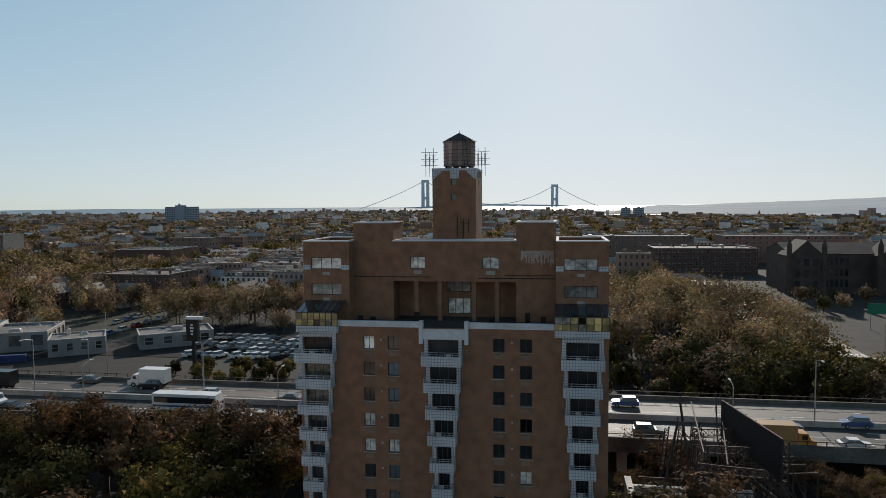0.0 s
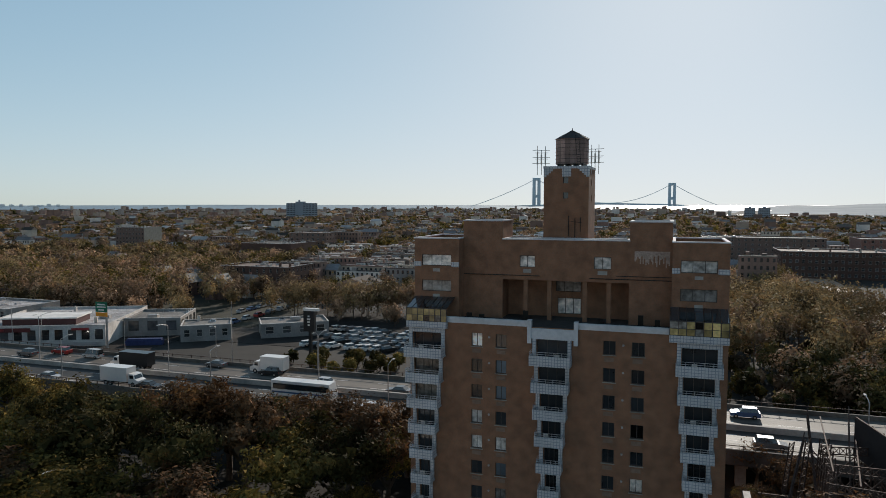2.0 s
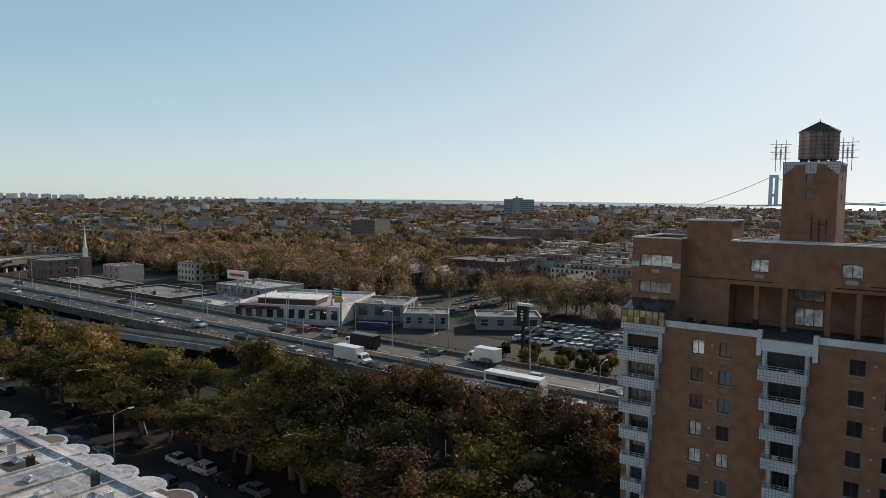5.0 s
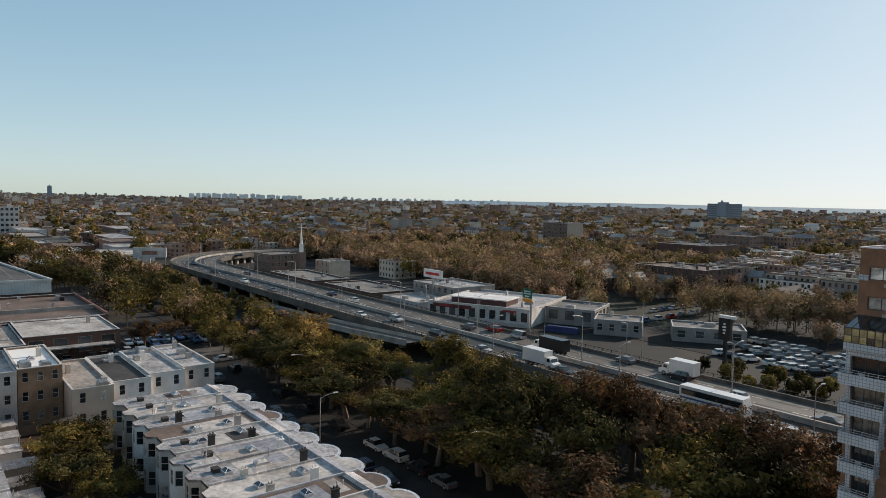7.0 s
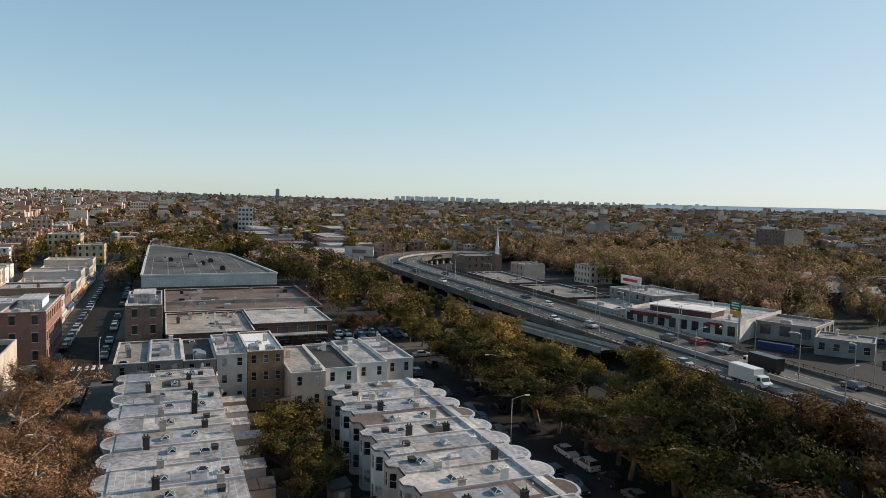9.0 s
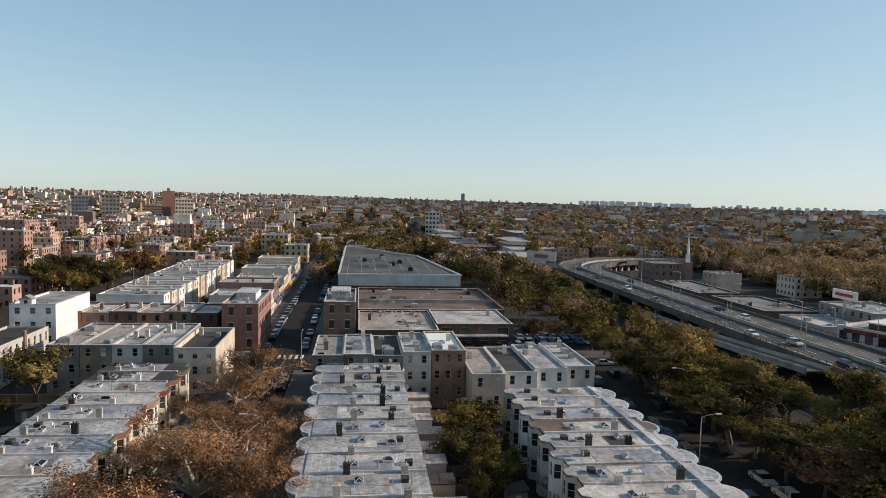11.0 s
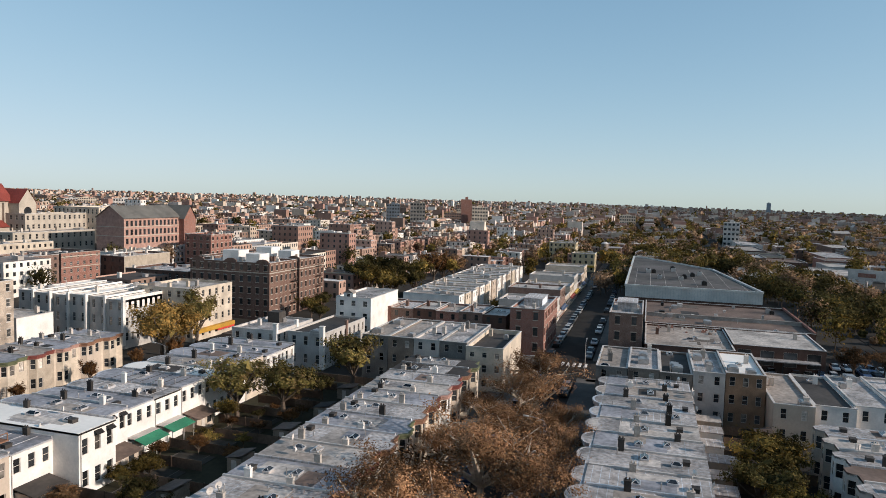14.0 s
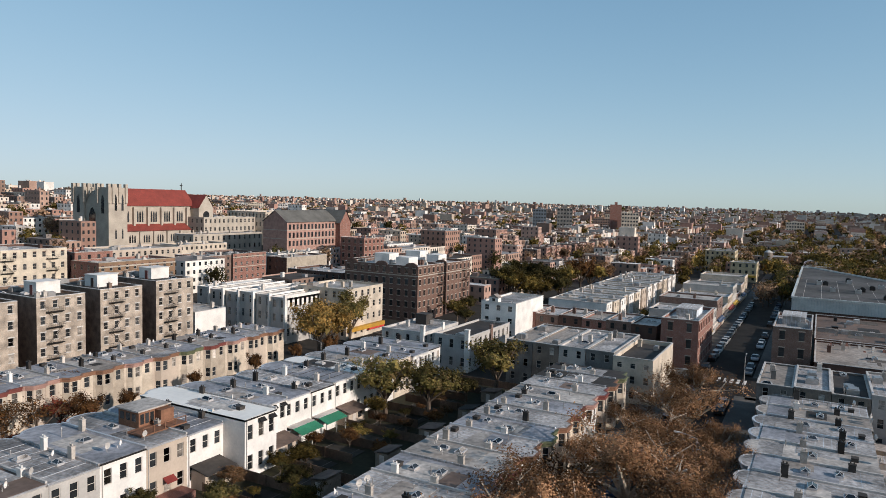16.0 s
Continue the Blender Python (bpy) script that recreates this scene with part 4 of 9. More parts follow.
def roof_clutter(t, rnd, w, d, h, heavy=1.0):
    for k in range(1 + (rnd.random() < 0.75 * heavy)):
        chimney(t, 0.3, d * (0.25 + 0.42 * k + 0.15 * rnd.random()), h, rnd.choice((CHIM, CHIM, WHITE, BLACKROOF, DARKMETAL, CHIM, BLACKROOF)), h=rnd.choice((0.9, 1.2, 1.5)))
    skylight(t, w * (0.35 + 0.3 * rnd.random()), d * (0.35 + 0.2 * rnd.random()), h, rnd.choice((1.3, 1.7)), 1.0, rnd.choice((0, 90)))
    if rnd.random() < 0.65 * heavy:
        skylight(t, w * (0.35 + 0.3 * rnd.random()), d * (0.66 + 0.15 * rnd.random()), h, 1.3, 0.9, rnd.choice((0, 90)))
    if rnd.random() < 0.6 * heavy:
        roof_hatch(t, w * (0.4 + 0.4 * rnd.random()), d * (0.78 + 0.12 * rnd.random()), h)
    for k in range(int(0.5 + 2.0 * rnd.random() * heavy)):
        vent_pipe(t, w * (0.15 + 0.7 * rnd.random()), d * (0.1 + 0.8 * rnd.random()), h, rnd.choice((0.5, 0.8, 1.1)))
    if rnd.random() < 0.35 * heavy:
        dish(t, w * rnd.random(), d * (0.5 + 0.4 * rnd.random()), h)
    if rnd.random() < 0.7:
        a, b = d * (0.2 + 0.2 * rnd.random()), d * (0.55 + 0.3 * rnd.random())
        part("roof_patch", Shape().box(0.5, w - 0.6 * (1 + rnd.random()), a, b, h - 0.02, h + 0.012), rnd.choice(ROOFS), t, "patched roofing felt")


def rowhouse(x, y, turn, w, d, h, wall, roof, rnd, label, front="flat", front_mat=None, cornice=None, rear="flat", wf=False, wr=False,
             group="row houses", frame=None, storeys=2, base=0.0, name="row_house", clutter=1.0, bars="sash"):
    t = thing(name, x, y, base, turn, label, "house", group)
    edges = []

    def front_line():
        if front == "round":
            r, cx, n = min(w * 0.36, 2.3), w * 0.44, 8
            pts = [(0, 0), (cx - r, 0)]
            pts += [(cx - r * math.cos(math.pi * i / n), -1.35 * math.sin(math.pi * i / n)) for i in range(1, n)]
            return pts + [(cx + r, 0), (w, 0)]
        if front == "poly":
            a = w * 0.08
            return [(0, 0), (a, 0), (a + 0.8, -1.0), (a + 2.7, -1.0), (a + 3.5, 0), (w, 0)]
        return [(0, 0), (w, 0)]

    def rear_line():
        if rear == "poly":
            a = w * 0.4
            return [(w, d), (a + 3.0, d), (a + 2.2, d + 1.1), (a + 0.7, d + 1.1), (a, d), (0, d)]
        return [(w, d), (0, d)]

    f, b = front_line(), rear_line()
    outline = f + b
    s = Shape()
    wins = []
    n = len(outline)
    sh = h / storeys
    for i in range(n):
        p, q = outline[i], outline[(i + 1) % n]
        L = math.hypot(q[0] - p[0], q[1] - p[1])
        if L < 0.01:
            continue
        u = ((q[0] - p[0]) / L, (q[1] - p[1]) / L)
        nn = (u[1], -u[0])
        isf, isr = i < len(f) - 1, len(f) <= i < n - 1
        holes = []
        if (isf and wf) or (isr and wr):
            k = max(1, int(L / 1.75)) if L > 1.0 else 0
            ww = min(1.02, L - 0.35) if L < 1.75 else 1.02
            for fl in range(storeys):
                for c in range(k):
                    cx = L * (c + 0.5) / k
                    if isf and fl == 0 and c == k - 1 and L > 2 and front != "flat":
                        continue
                    z0 = fl * sh + sh * 0.27
                    holes.append((cx - ww / 2, cx + ww / 2, z0, z0 + sh * 0.5))
        m = 1 if isf else 0
        s.facade(p, u, nn, L, -0.6, h - 0.04, holes, 0.2, m)
        for a in holes:
            wins.append((p, u, nn, a))
    part("wall", s, [wall, front_mat or wall], t)
    part("roof", Shape().prism(outline, h - 0.3, h), roof, t)
    glaze = (GLASS, GLASS, GLASS, CURTAIN)
    for p, u, nn, a in wins:
        window(t, p, u, nn, *a, frame or FRAME, rnd.choice(glaze), bars, 0.12)
    # cornice round the front, coping on the party wall
    s = Shape().sweep([p for i, p in enumerate(f) if not i or p != f[i - 1]], [(0.0, h - 0.75), (0.16, h - 0.75), (0.16, h - 0.3), (0.34, h - 0.24), (0.34, h - 0.01), (0.0, h - 0.01)])
    part("cornice", s, cornice or FLASH, t)
    part("coping", Shape().box(-0.13, 0.13, 0.2, d - 0.05, h - 0.02, h + 0.26), rnd.choice((FLASH, PALECON, ROOFS[0])), t)
    roof_clutter(t, rnd, w, d, h, clutter)
    if rnd.random() < 0.75:
        px, py = rnd.uniform(0.3, w * 0.45), rnd.uniform(2.8, d * 0.5)
        part("felt_patch", Shape().box(px, min(w - 0.3, px + rnd.uniform(1.8, 4.5)), py, py + rnd.uniform(1.5, d * 0.45), h - 0.04, h + 0.03), rnd.choice((BLACKROOF, ROOFS[2], ROOFS[3], BROWNROOF, ROOFS[1], ROOFS[4], ROOFS[2])), t, "patched roofing felt")
    return t


rnd = random.Random(11)
FELT = [ROOFS[0], ROOFS[0], ROOFS[1], ROOFS[2], ROOFS[1], ROOFS[3]]

# row with rounded metal bays, backs to the shared yards
for k in range(15):
    x = -130.5 + 6.5 * k
    t = rowhouse(x, -5.9, 0, 6.5, 14.0 + 0.4 * rnd.random(), 7.8 + 0.12 * rnd.random() - 0.05 * (k % 2), rnd.choice((TANBRICK, BROWNBRICK, BEIGE)), FELT[(k * 5 + k // 3) % 6], rnd,
                 "brick row house with a silver felt roof and rounded bay", "round", cornice=rnd.choice((FLASH, ROOFS[0], PALECON)))
    part("roof_apron", Shape().box(0.2, 6.3, 0.1, 3.2, 7.86, 7.9), rnd.choice((ROOFS[0], ROOFS[4], ROOFS[1])), t, "sheet metal front roof")

# row facing the tree belt, polygonal bays at the back
for k in range(15):
    w = 5.7
    x = -114.0 + w * (k + 1)
    t = rowhouse(x, 41.9, 180, w, 16.0, 7.7, rnd.choice((GREYWALL, WHITE, BEIGE)), (BROWNROOF if k in (3, 8) else FELT[(k * 7 + 2) % 6]), rnd,
                 "pale row house with a felt roof and rounded front bay", "round", cornice=FLASH, rear="poly", wr=True)
    part("metal_apron", Shape().poly([(0.1, -0.2, 7.45), (w - 0.1, -0.2, 7.45), (w - 0.1, 2.2, 8.05), (0.1, 2.2, 8.05)])
         .poly([(0.1, 2.2, 8.05), (w - 0.1, 2.2, 8.05), (w - 0.1, 2.5, 7.69), (0.1, 2.5, 7.69)]), ROOFS[4] if k % 4 else ROOFS[0], t, "blue-grey sheet metal apron")

# cream row across the street, cornices facing the street trees
cornices = [material("red_cornice", (0.16, 0.05, 0.042), 0.6), material("brown_cornice", (0.2, 0.11, 0.07), 0.7),
            material("green_cornice", (0.11, 0.125, 0.07), 0.7), material("pink_cornice", (0.32, 0.2, 0.17), 0.7)]
for k in range(-1, 14):
    w = 6.6
    x = -126.0 + w * (k + 1)
    rowhouse(x, -31.4, 180, w, 13.8, 7.8, rnd.choice((BROWNBRICK, GREYWALL)), (ROOFS[4], ROOFS[1], ROOFS[2], ROOFS[4], ROOFS[1])[k % 5] if k > 0 else BLACKROOF, rnd,
             "cream row house with bay windows and coloured cornice", "poly", front_mat=(CREAM, BEIGE, WHITE, CREAM)[k % 4],
             cornice=cornices[(1, 0, 3, 0, 1, 2)[k % 6]], wf=True)

# white backs over the gardens: one house stands taller and further out
AWNING_GREEN, AWNING_RED = material("awning_green", (0.03, 0.19, 0.11), 0.6), material("awning_red", (0.2, 0.035, 0.03), 0.7)
BACK_WALL = {9: WHITE, 11: BEIGE, 13: GREYWALL, 14: GREYWALL, 2: CREAM}
BACK_ROOF = {9: WHITEROOF, 4: WHITEROOF, 11: ROOFS[1], 13: ROOFS[1], 14: BROWNROOF, 15: BLACKROOF, 6: ROOFS[1], 3: ROOFS[1]}
PORCH_ROOF = {5: BROWNROOF, 6: AWNING_GREEN, 7: AWNING_GREEN, 8: BROWNROOF, 10: BLACKROOF, 1: BLACKROOF, 13: BROWNROOF}
for k in range(17):
    w = 6.4
    x = -134.0 + w * k
    d = 21.6 if k == 9 else 17.4 + rnd.choice((0, 0, 0.6))
    h = 8.6 if k == 9 else 7.4 + 0.15 * (k % 3) + (0.35 if k in (8, 12) else 0)
    t = rowhouse(x, -90.4, 0, w, d, h, BACK_WALL.get(k, WHITE), BACK_ROOF.get(k, ROOFS[4]), rnd,
                 "white stucco row house back with a grey-blue roof", "round", cornice=FLASH, wr=True)
    if k in (4, 5, 6, 10, 13):
        seam = rnd.choice((BLACKROOF, FLASH))
        for q in range(7):
            part("roof_batten", Shape().box(0.3, w - 0.25, 3.2 + q * 2.0, 3.28 + q * 2.0, h - 0.02, h + 0.05), seam, t)
    part("gutter", Shape().box(0.05, w - 0.05, d - 0.02, d + 0.16, h - 0.22, h - 0.05), FLASH if k % 3 else DARKMETAL, t)
    part("downpipe", Shape().tube((w - 0.3, d + 0.1, 0), (w - 0.3, d + 0.1, h - 0.1), 0.06, sides=6), PALECON, t)
    if k in (9, 8, 4):
        for c in (0.42, 2.55):
            a, b = h * 0.95, h * 0.9
            part("window_hood", Shape().poly([(c, d, a), (c + 1.3, d, a), (c + 1.3, d + 0.6, b), (c, d + 0.6, b)][::-1])
                 .poly([(c, d, a - 0.06), (c + 1.3, d, a - 0.06), (c + 1.3, d + 0.6, b - 0.06), (c, d + 0.6, b - 0.06)]), DARKMETAL, t, "dark window hood")
    if k == 11:
        part("window_hood", Shape().poly([(2.2, d, 3.0), (3.9, d, 3.0), (3.9, d + 0.9, 2.4), (2.2, d + 0.9, 2.4)][::-1])
             .poly([(2.2, d, 2.95), (3.9, d, 2.95), (3.9, d + 0.9, 2.35), (2.2, d + 0.9, 2.35)]), AWNING_RED, t, "red door awning")
        part("porch_wall", Shape().box(1.0, 6.0, d + 0.1, d + 2.8, -0.4, 1.0), REDBRICK, t, "brick garden porch")
    if k in PORCH_ROOF:
        c, y1, open_porch = PORCH_ROOF[k], d + 3.4, k in (6, 7)
        if open_porch:
            e = part("back_porch", Shape().box(0.6, w - 0.4, d - 0.05, d + 0.9, -0.5, 2.6), WHITE, t, "small back extension")
            for px_ in (0.7, w * 0.5, w - 0.5):
                part("porch_post", Shape().box(px_, px_ + 0.1, y1 - 0.3, y1 - 0.2, -0.2, 2.5), WHITE, e, "white porch post")
            part("flat_cover", Shape().box(0.5, w - 0.4, d + 0.02, d + 1.5, 3.0, 3.12), PALECON, e, "pale flat porch cover")
        else:
            e = part("back_porch", Shape().box(0.9, w - 0.7, d - 0.05, d + 2.7, -0.5, 2.5), rnd.choice((WHITE, BEIGE, GREYWALL)), t, "small back extension")
            part("pane", Shape().box(1.8, 2.9, d + 2.68, d + 2.73, 0.9, 2.0), GLASS, e)
            part("porch_door", Shape().box(3.6, 4.5, d + 2.68, d + 2.74, -0.1, 2.05), FRAME, e)
        part("porch_roof", Shape().poly([(0.6, d + 1.4 * open_porch, 3.1), (0.6, y1, 2.45), (w - 0.4, y1, 2.45), (w - 0.4, d + 1.4 * open_porch, 3.1)][::-1])
             .poly([(0.6, d + 1.4 * open_porch, 3.0), (0.6, y1, 2.35), (w - 0.4, y1, 2.35), (w - 0.4, d + 1.4 * open_porch, 3.0)])
             .poly([(0.6, y1, 2.35), (0.6, y1, 2.45), (w - 0.4, y1, 2.45), (w - 0.4, y1, 2.35)][::-1]), c, e, "sloping porch awning")

# cream and brown row beyond, fronts with bays
for k in range(14):
    w = 6.3
    x = -128.0 + w * (k + 1)
    rowhouse(x, -113.2, 180, w, 12.5, 7.6, GREYWALL, (ROOFS[4], ROOFS[1], ROOFS[4], ROOFS[3])[k % 4], rnd, "cream row house with curved bays and painted cornice",
             "poly", front_mat=(CREAM, BEIGE, CREAM, TANBRICK)[k % 4], cornice=cornices[(1, 1, 3, 0, 2, 1, 3)[k % 7]], wf=True, base=rise(x, -116))



# ---- larger buildings ----
def building(name, x0, x1, y0, y1, z0, z1, wall, roof, label, category="apartment building", storeys=4, faces="xy", pitch=2.6, ww=1.05, wh=0.5, parapet=0.5,
             frame=None, trim=None, seed=1, group="", bars="sash", skip=0.0, clutter=4, front=None, lintel=None):
    """A flat-roofed block on the plan; faces: which sides carry windows: x (towards plus x), X (minus x), y (plus y), Y (minus y)."""
    r = random.Random(seed)
    t = thing(name, (x0 + x1) / 2, (y0 + y1) / 2, z0, 0, label, category, group)
    cx, cy = (x0 + x1) / 2, (y0 + y1) / 2
    a, b, c, d, h = x0 - cx, x1 - cx, y0 - cy, y1 - cy, z1 - z0
    s = Shape()
    sh = h / storeys
    sides = {"Y": ((a, c), (1, 0), (0, -1), b - a), "x": ((b, c), (0, 1), (1, 0), d - c), "y": ((b, d), (-1, 0), (0, 1), b - a), "X": ((a, d), (0, -1), (-1, 0), d - c)}
    wins = []
    for key, (p, u, n, L) in sides.items():
        holes = []
        if key in faces:
            k = max(1, int((L - 0.8) / pitch))
            for f in range(storeys):
                for i in range(k):
                    if r.random() < skip:
                        continue
                    xc = L * (i + 0.5) / k
                    holes.append((xc - ww / 2, xc + ww / 2, f * sh + sh * 0.3, f * sh + sh * (0.3 + wh)))
        s.facade(p, u, n, L, -1.5, h, holes, 0.22, 1 if front and key == front[0] else 0)
        wins += [(p, u, n, hh) for hh in holes]
    part("wall", s, [wall, front[1] if front else wall], t)
    part("roof", Shape().box(a + 0.25, b - 0.25, c + 0.25, d - 0.25, h - parapet - 0.2, h - parapet), roof, t)
    par = part("parapet", Shape().ring(a + .002, b - .002, c + .002, d - .002, 0.25, h - parapet - 0.2, h - 0.001), wall, t)
    part("coping", Shape().ring(a - .05, b + .05, c - .05, d + .05, 0.35, h, h + 0.12), trim or PALECON, par)
    if wins and math.hypot(min(abs(x0), abs(x1)), min(abs(y0), abs(y1))) > 165:
        joined_windows(t, wins, frame or FRAME)
        near = []
    else:
        near = wins
    for p, u, n, hh in near:
        window(t, p, u, n, *hh, frame or FRAME, r.choice((GLASS, GLASS, GLASS, CURTAIN)), bars, 0.14)
    if lintel:
        s = Shape()
        for p, u, n, hh in wins:
            pts = [(p[0] + u[0] * q + n[0] * 0.05, p[1] + u[1] * q + n[1] * 0.05) for q in (hh[0] - 0.15, hh[1] + 0.15)]
            pin = [(p[0] + u[0] * q, p[1] + u[1] * q) for q in (hh[1] + 0.15, hh[0] - 0.15)]
            s.prism(pts + pin, hh[3], hh[3] + 0.22).prism(pts + pin, hh[2] - 0.16, hh[2])
        part("lintel", s, lintel, t)["kind"] = "stuff"
    for k in range(clutter):
        x, y = a + 1.2 + (b - a - 2.4) * r.random(), c + 1.2 + (d - c - 2.4) * r.random()
        kind = r.random()
        if kind < 0.3:
            chimney(t, x, y, h - parapet, r.choice((CHIM, wall)), h=1.5, w=0.8, d=0.8)
        elif kind < 0.55:
            skylight(t, x, y, h - parapet, 1.7, 1.1, r.choice((0, 90)))
        elif kind < 0.75:
            vent_pipe(t, x, y, h - parapet, 1.1)
        else:
            q = 0.6 + r.random()
            part("roof_unit", Shape().box(x - q, x + q, y - q * 0.7, y + q * 0.7, h - parapet - 0.1, h - parapet + 0.9)
                 .box(x - q * 0.8, x + q * 0.8, y - q * 0.5, y + q * 0.5, h - parapet + 0.9, h - parapet + 1.05), STEEL, t)
    return t


def fire_escape(t, x, y, nx, ny, z0, z1, storey, w=3.2):
    """Balconies and slanted ladders on a wall that faces (nx, ny)."""
    ux, uy = -ny, nx

    def at(u, out, z):
        return (x + ux * u + nx * out, y + uy * u + ny * out, z)
    fe = part("fire_escape", Shape().tube(at(0, 0.1, z1), at(0, 0.1, z1 + 0.8), 0.03, sides=4), DARKMETAL, t, "black iron fire escape")
    z = z0
    k = 0
    while z < z1 - 0.2:
        s = Shape()
        c = [at(0, 0.02, z), at(w, 0.02, z), at(w, 1.0, z), at(0, 1.0, z)]
        s.poly(c).poly([(p[0], p[1], p[2] - 0.08) for p in c[::-1]])
        for hgt in (0.45, 0.95):
            s.tube(at(0, 1, z + hgt), at(w, 1, z + hgt), 0.025, sides=4).tube(at(0, 0, z + hgt), at(0, 1, z + hgt), 0.025, sides=4).tube(at(w, 0, z + hgt), at(w, 1, z + hgt), 0.025, sides=4)
        for i in range(9):
            s.tube(at(w * i / 8, 1, z), at(w * i / 8, 1, z + 0.95), 0.018, sides=3)
        if z + storey < z1:
            a, b = (0.4, w - 0.4) if k % 2 else (w - 0.4, 0.4)
            for o in (0.35, 0.8):
                s.tube(at(a, o, z), at(b, o, z + storey), 0.04, sides=4)
            for i in range(1, 9):
                q = i / 9
                s.tube(at(a + (b - a) * q, 0.35, z + storey * q), at(a + (b - a) * q, 0.8, z + storey * q), 0.025, sides=3)
        part("landing", s, DARKMETAL, fe)
        z += storey
        k += 1


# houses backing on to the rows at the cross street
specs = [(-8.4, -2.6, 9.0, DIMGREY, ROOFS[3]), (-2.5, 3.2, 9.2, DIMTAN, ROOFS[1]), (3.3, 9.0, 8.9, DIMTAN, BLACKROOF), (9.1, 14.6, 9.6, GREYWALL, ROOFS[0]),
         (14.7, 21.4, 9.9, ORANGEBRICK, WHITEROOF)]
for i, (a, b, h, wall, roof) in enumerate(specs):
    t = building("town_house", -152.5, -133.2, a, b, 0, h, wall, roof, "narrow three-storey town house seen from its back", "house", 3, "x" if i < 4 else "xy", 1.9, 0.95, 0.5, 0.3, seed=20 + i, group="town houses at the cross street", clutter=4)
for i, (a, b, h, wall, roof) in enumerate([(21.6, 28.0, 7.0, BEIGE, ROOFS[3]), (28.1, 34.5, 7.0, WHITE, BLACKROOF), (34.6, 41.0, 7.2, WHITE, ROOFS[1]), (41.1, 47.0, 7.3, GREYWALL, ROOFS[0])]):
    building("town_house", -149 - i, -126 - 1.5 * i, a, b, 0, h, wall, roof, "low pale town house with a flat roof", "house", 2, "x" if i < 3 else "xy", 2.4, 0.95, 0.5, 0.3, seed=30 + i, group="town houses at the cross street", clutter=3)
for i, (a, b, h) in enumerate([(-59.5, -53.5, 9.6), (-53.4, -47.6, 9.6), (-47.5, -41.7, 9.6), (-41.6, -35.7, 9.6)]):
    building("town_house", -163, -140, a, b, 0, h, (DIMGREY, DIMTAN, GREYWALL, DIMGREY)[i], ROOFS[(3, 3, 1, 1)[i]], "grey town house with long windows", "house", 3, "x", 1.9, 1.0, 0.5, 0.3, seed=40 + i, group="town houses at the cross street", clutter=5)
building("town_house", -160, -139, -35.6, -27.6, 0, 9.2, CREAM, BLACKROOF, "tan corner house with a blank side and black roof", "house", 3, "x", 2.2, 1.0, 0.5, 0.9, seed=45, clutter=2)
# white gabled house and neighbours
building("corner_house", -189, -168.5, -79.5, -69.4, 0, 13, WHITE, ROOFS[1], "tall white stuccoed house with a dormer", "house", 4, "x", 2.6, 1.2, 0.45, 0.4, seed=50, clutter=3)
t = thing("dormer", -168.3, -75.8, 12.9, 0, "small white gabled dormer on a roof edge", "dormer")
part("wall", Shape().prism([(-2, -1.3), (0, -1.3), (0, 1.3), (-2, 1.3)], 0, 1.3), WHITE, t)
part("gable_roof", Shape().poly([(-2.2, -1.6, 1.2), (0.2, -1.6, 1.2), (0.2, 0, 2.2), (-2.2, 0, 2.2)]).poly([(-2.2, 0, 2.2), (0.2, 0, 2.2), (0.2, 1.6, 1.2), (-2.2, 1.6, 1.2)])
     .poly([(0.05, -1.3, 1.3), (0.05, 1.3, 1.3), (0.05, 0, 2.1)]), ROOFS[3], t)
part("pane", Shape().box(-0.02, 0.04, -0.4, 0.4, 0.3, 1.1), GLASS, t)
for x0, y0, y1, h, wall, roof, seed in ((-166, -79, -70, 8.3, GREYWALL, BLACKROOF, 51), (-160, -94, -82, 8.0, PALECON, ROOFS[1], 52)):
    t = building("low_house", x0, -142, y0, y1, 0, h, wall, roof, "low grey house with a flat roof and tall chimneys", "house", 2, "xy", 2.4, 1.0, 0.5, 0.4, seed=seed)
    w, d = (-142 - x0) / 2, (y1 - y0) / 2
    part("chimney", Shape().box(w - 0.6, w + 0.25, d - 0.9, d + 0.12, 0, h + 1.6).box(w - 0.7, w + 0.35, d - 1.0, d + 0.2, h + 1.6, h + 1.8), WHITE, t, "white chimney stack up the corner")
    part("chimney", Shape().box(-1.0, 0.0, d - 0.3, d + 0.3, 0, h + 1.3), BROWNBRICK if seed == 51 else WHITE, t)
part("roof_tank", Shape().box(-5.5, -2.2, -3, 0.2, h - 0.3, h + 2.3), BLACKROOF, t, "black roof tank")
# corner brick buildings either side of the avenue
for y0, y1, x1, wall in ((-33.5, -24.6, -176, REDBRICK), (-8.6, -0.4, -180, BROWNBRICK)):
    t = building("corner_brick_building", x1 - 26, x1, y0, y1, 0, 12.2, wall, ROOFS[0], "three-storey brick corner building with stone lintels", "apartment building", 3, "xyY", 2.8, 1.2, 0.52, 0.7, DARKFRAME,
                 seed=60 + int(y0), lintel=LIMESTONE, clutter=6)
    part("bulkhead", Shape().box(-6, 4, -2.5, 2.5, 11.5, 13.6).box(-6.2, 4.2, -2.7, 2.7, 13.6, 13.75), ROOFS[0], t, "silver painted roof bulkhead")
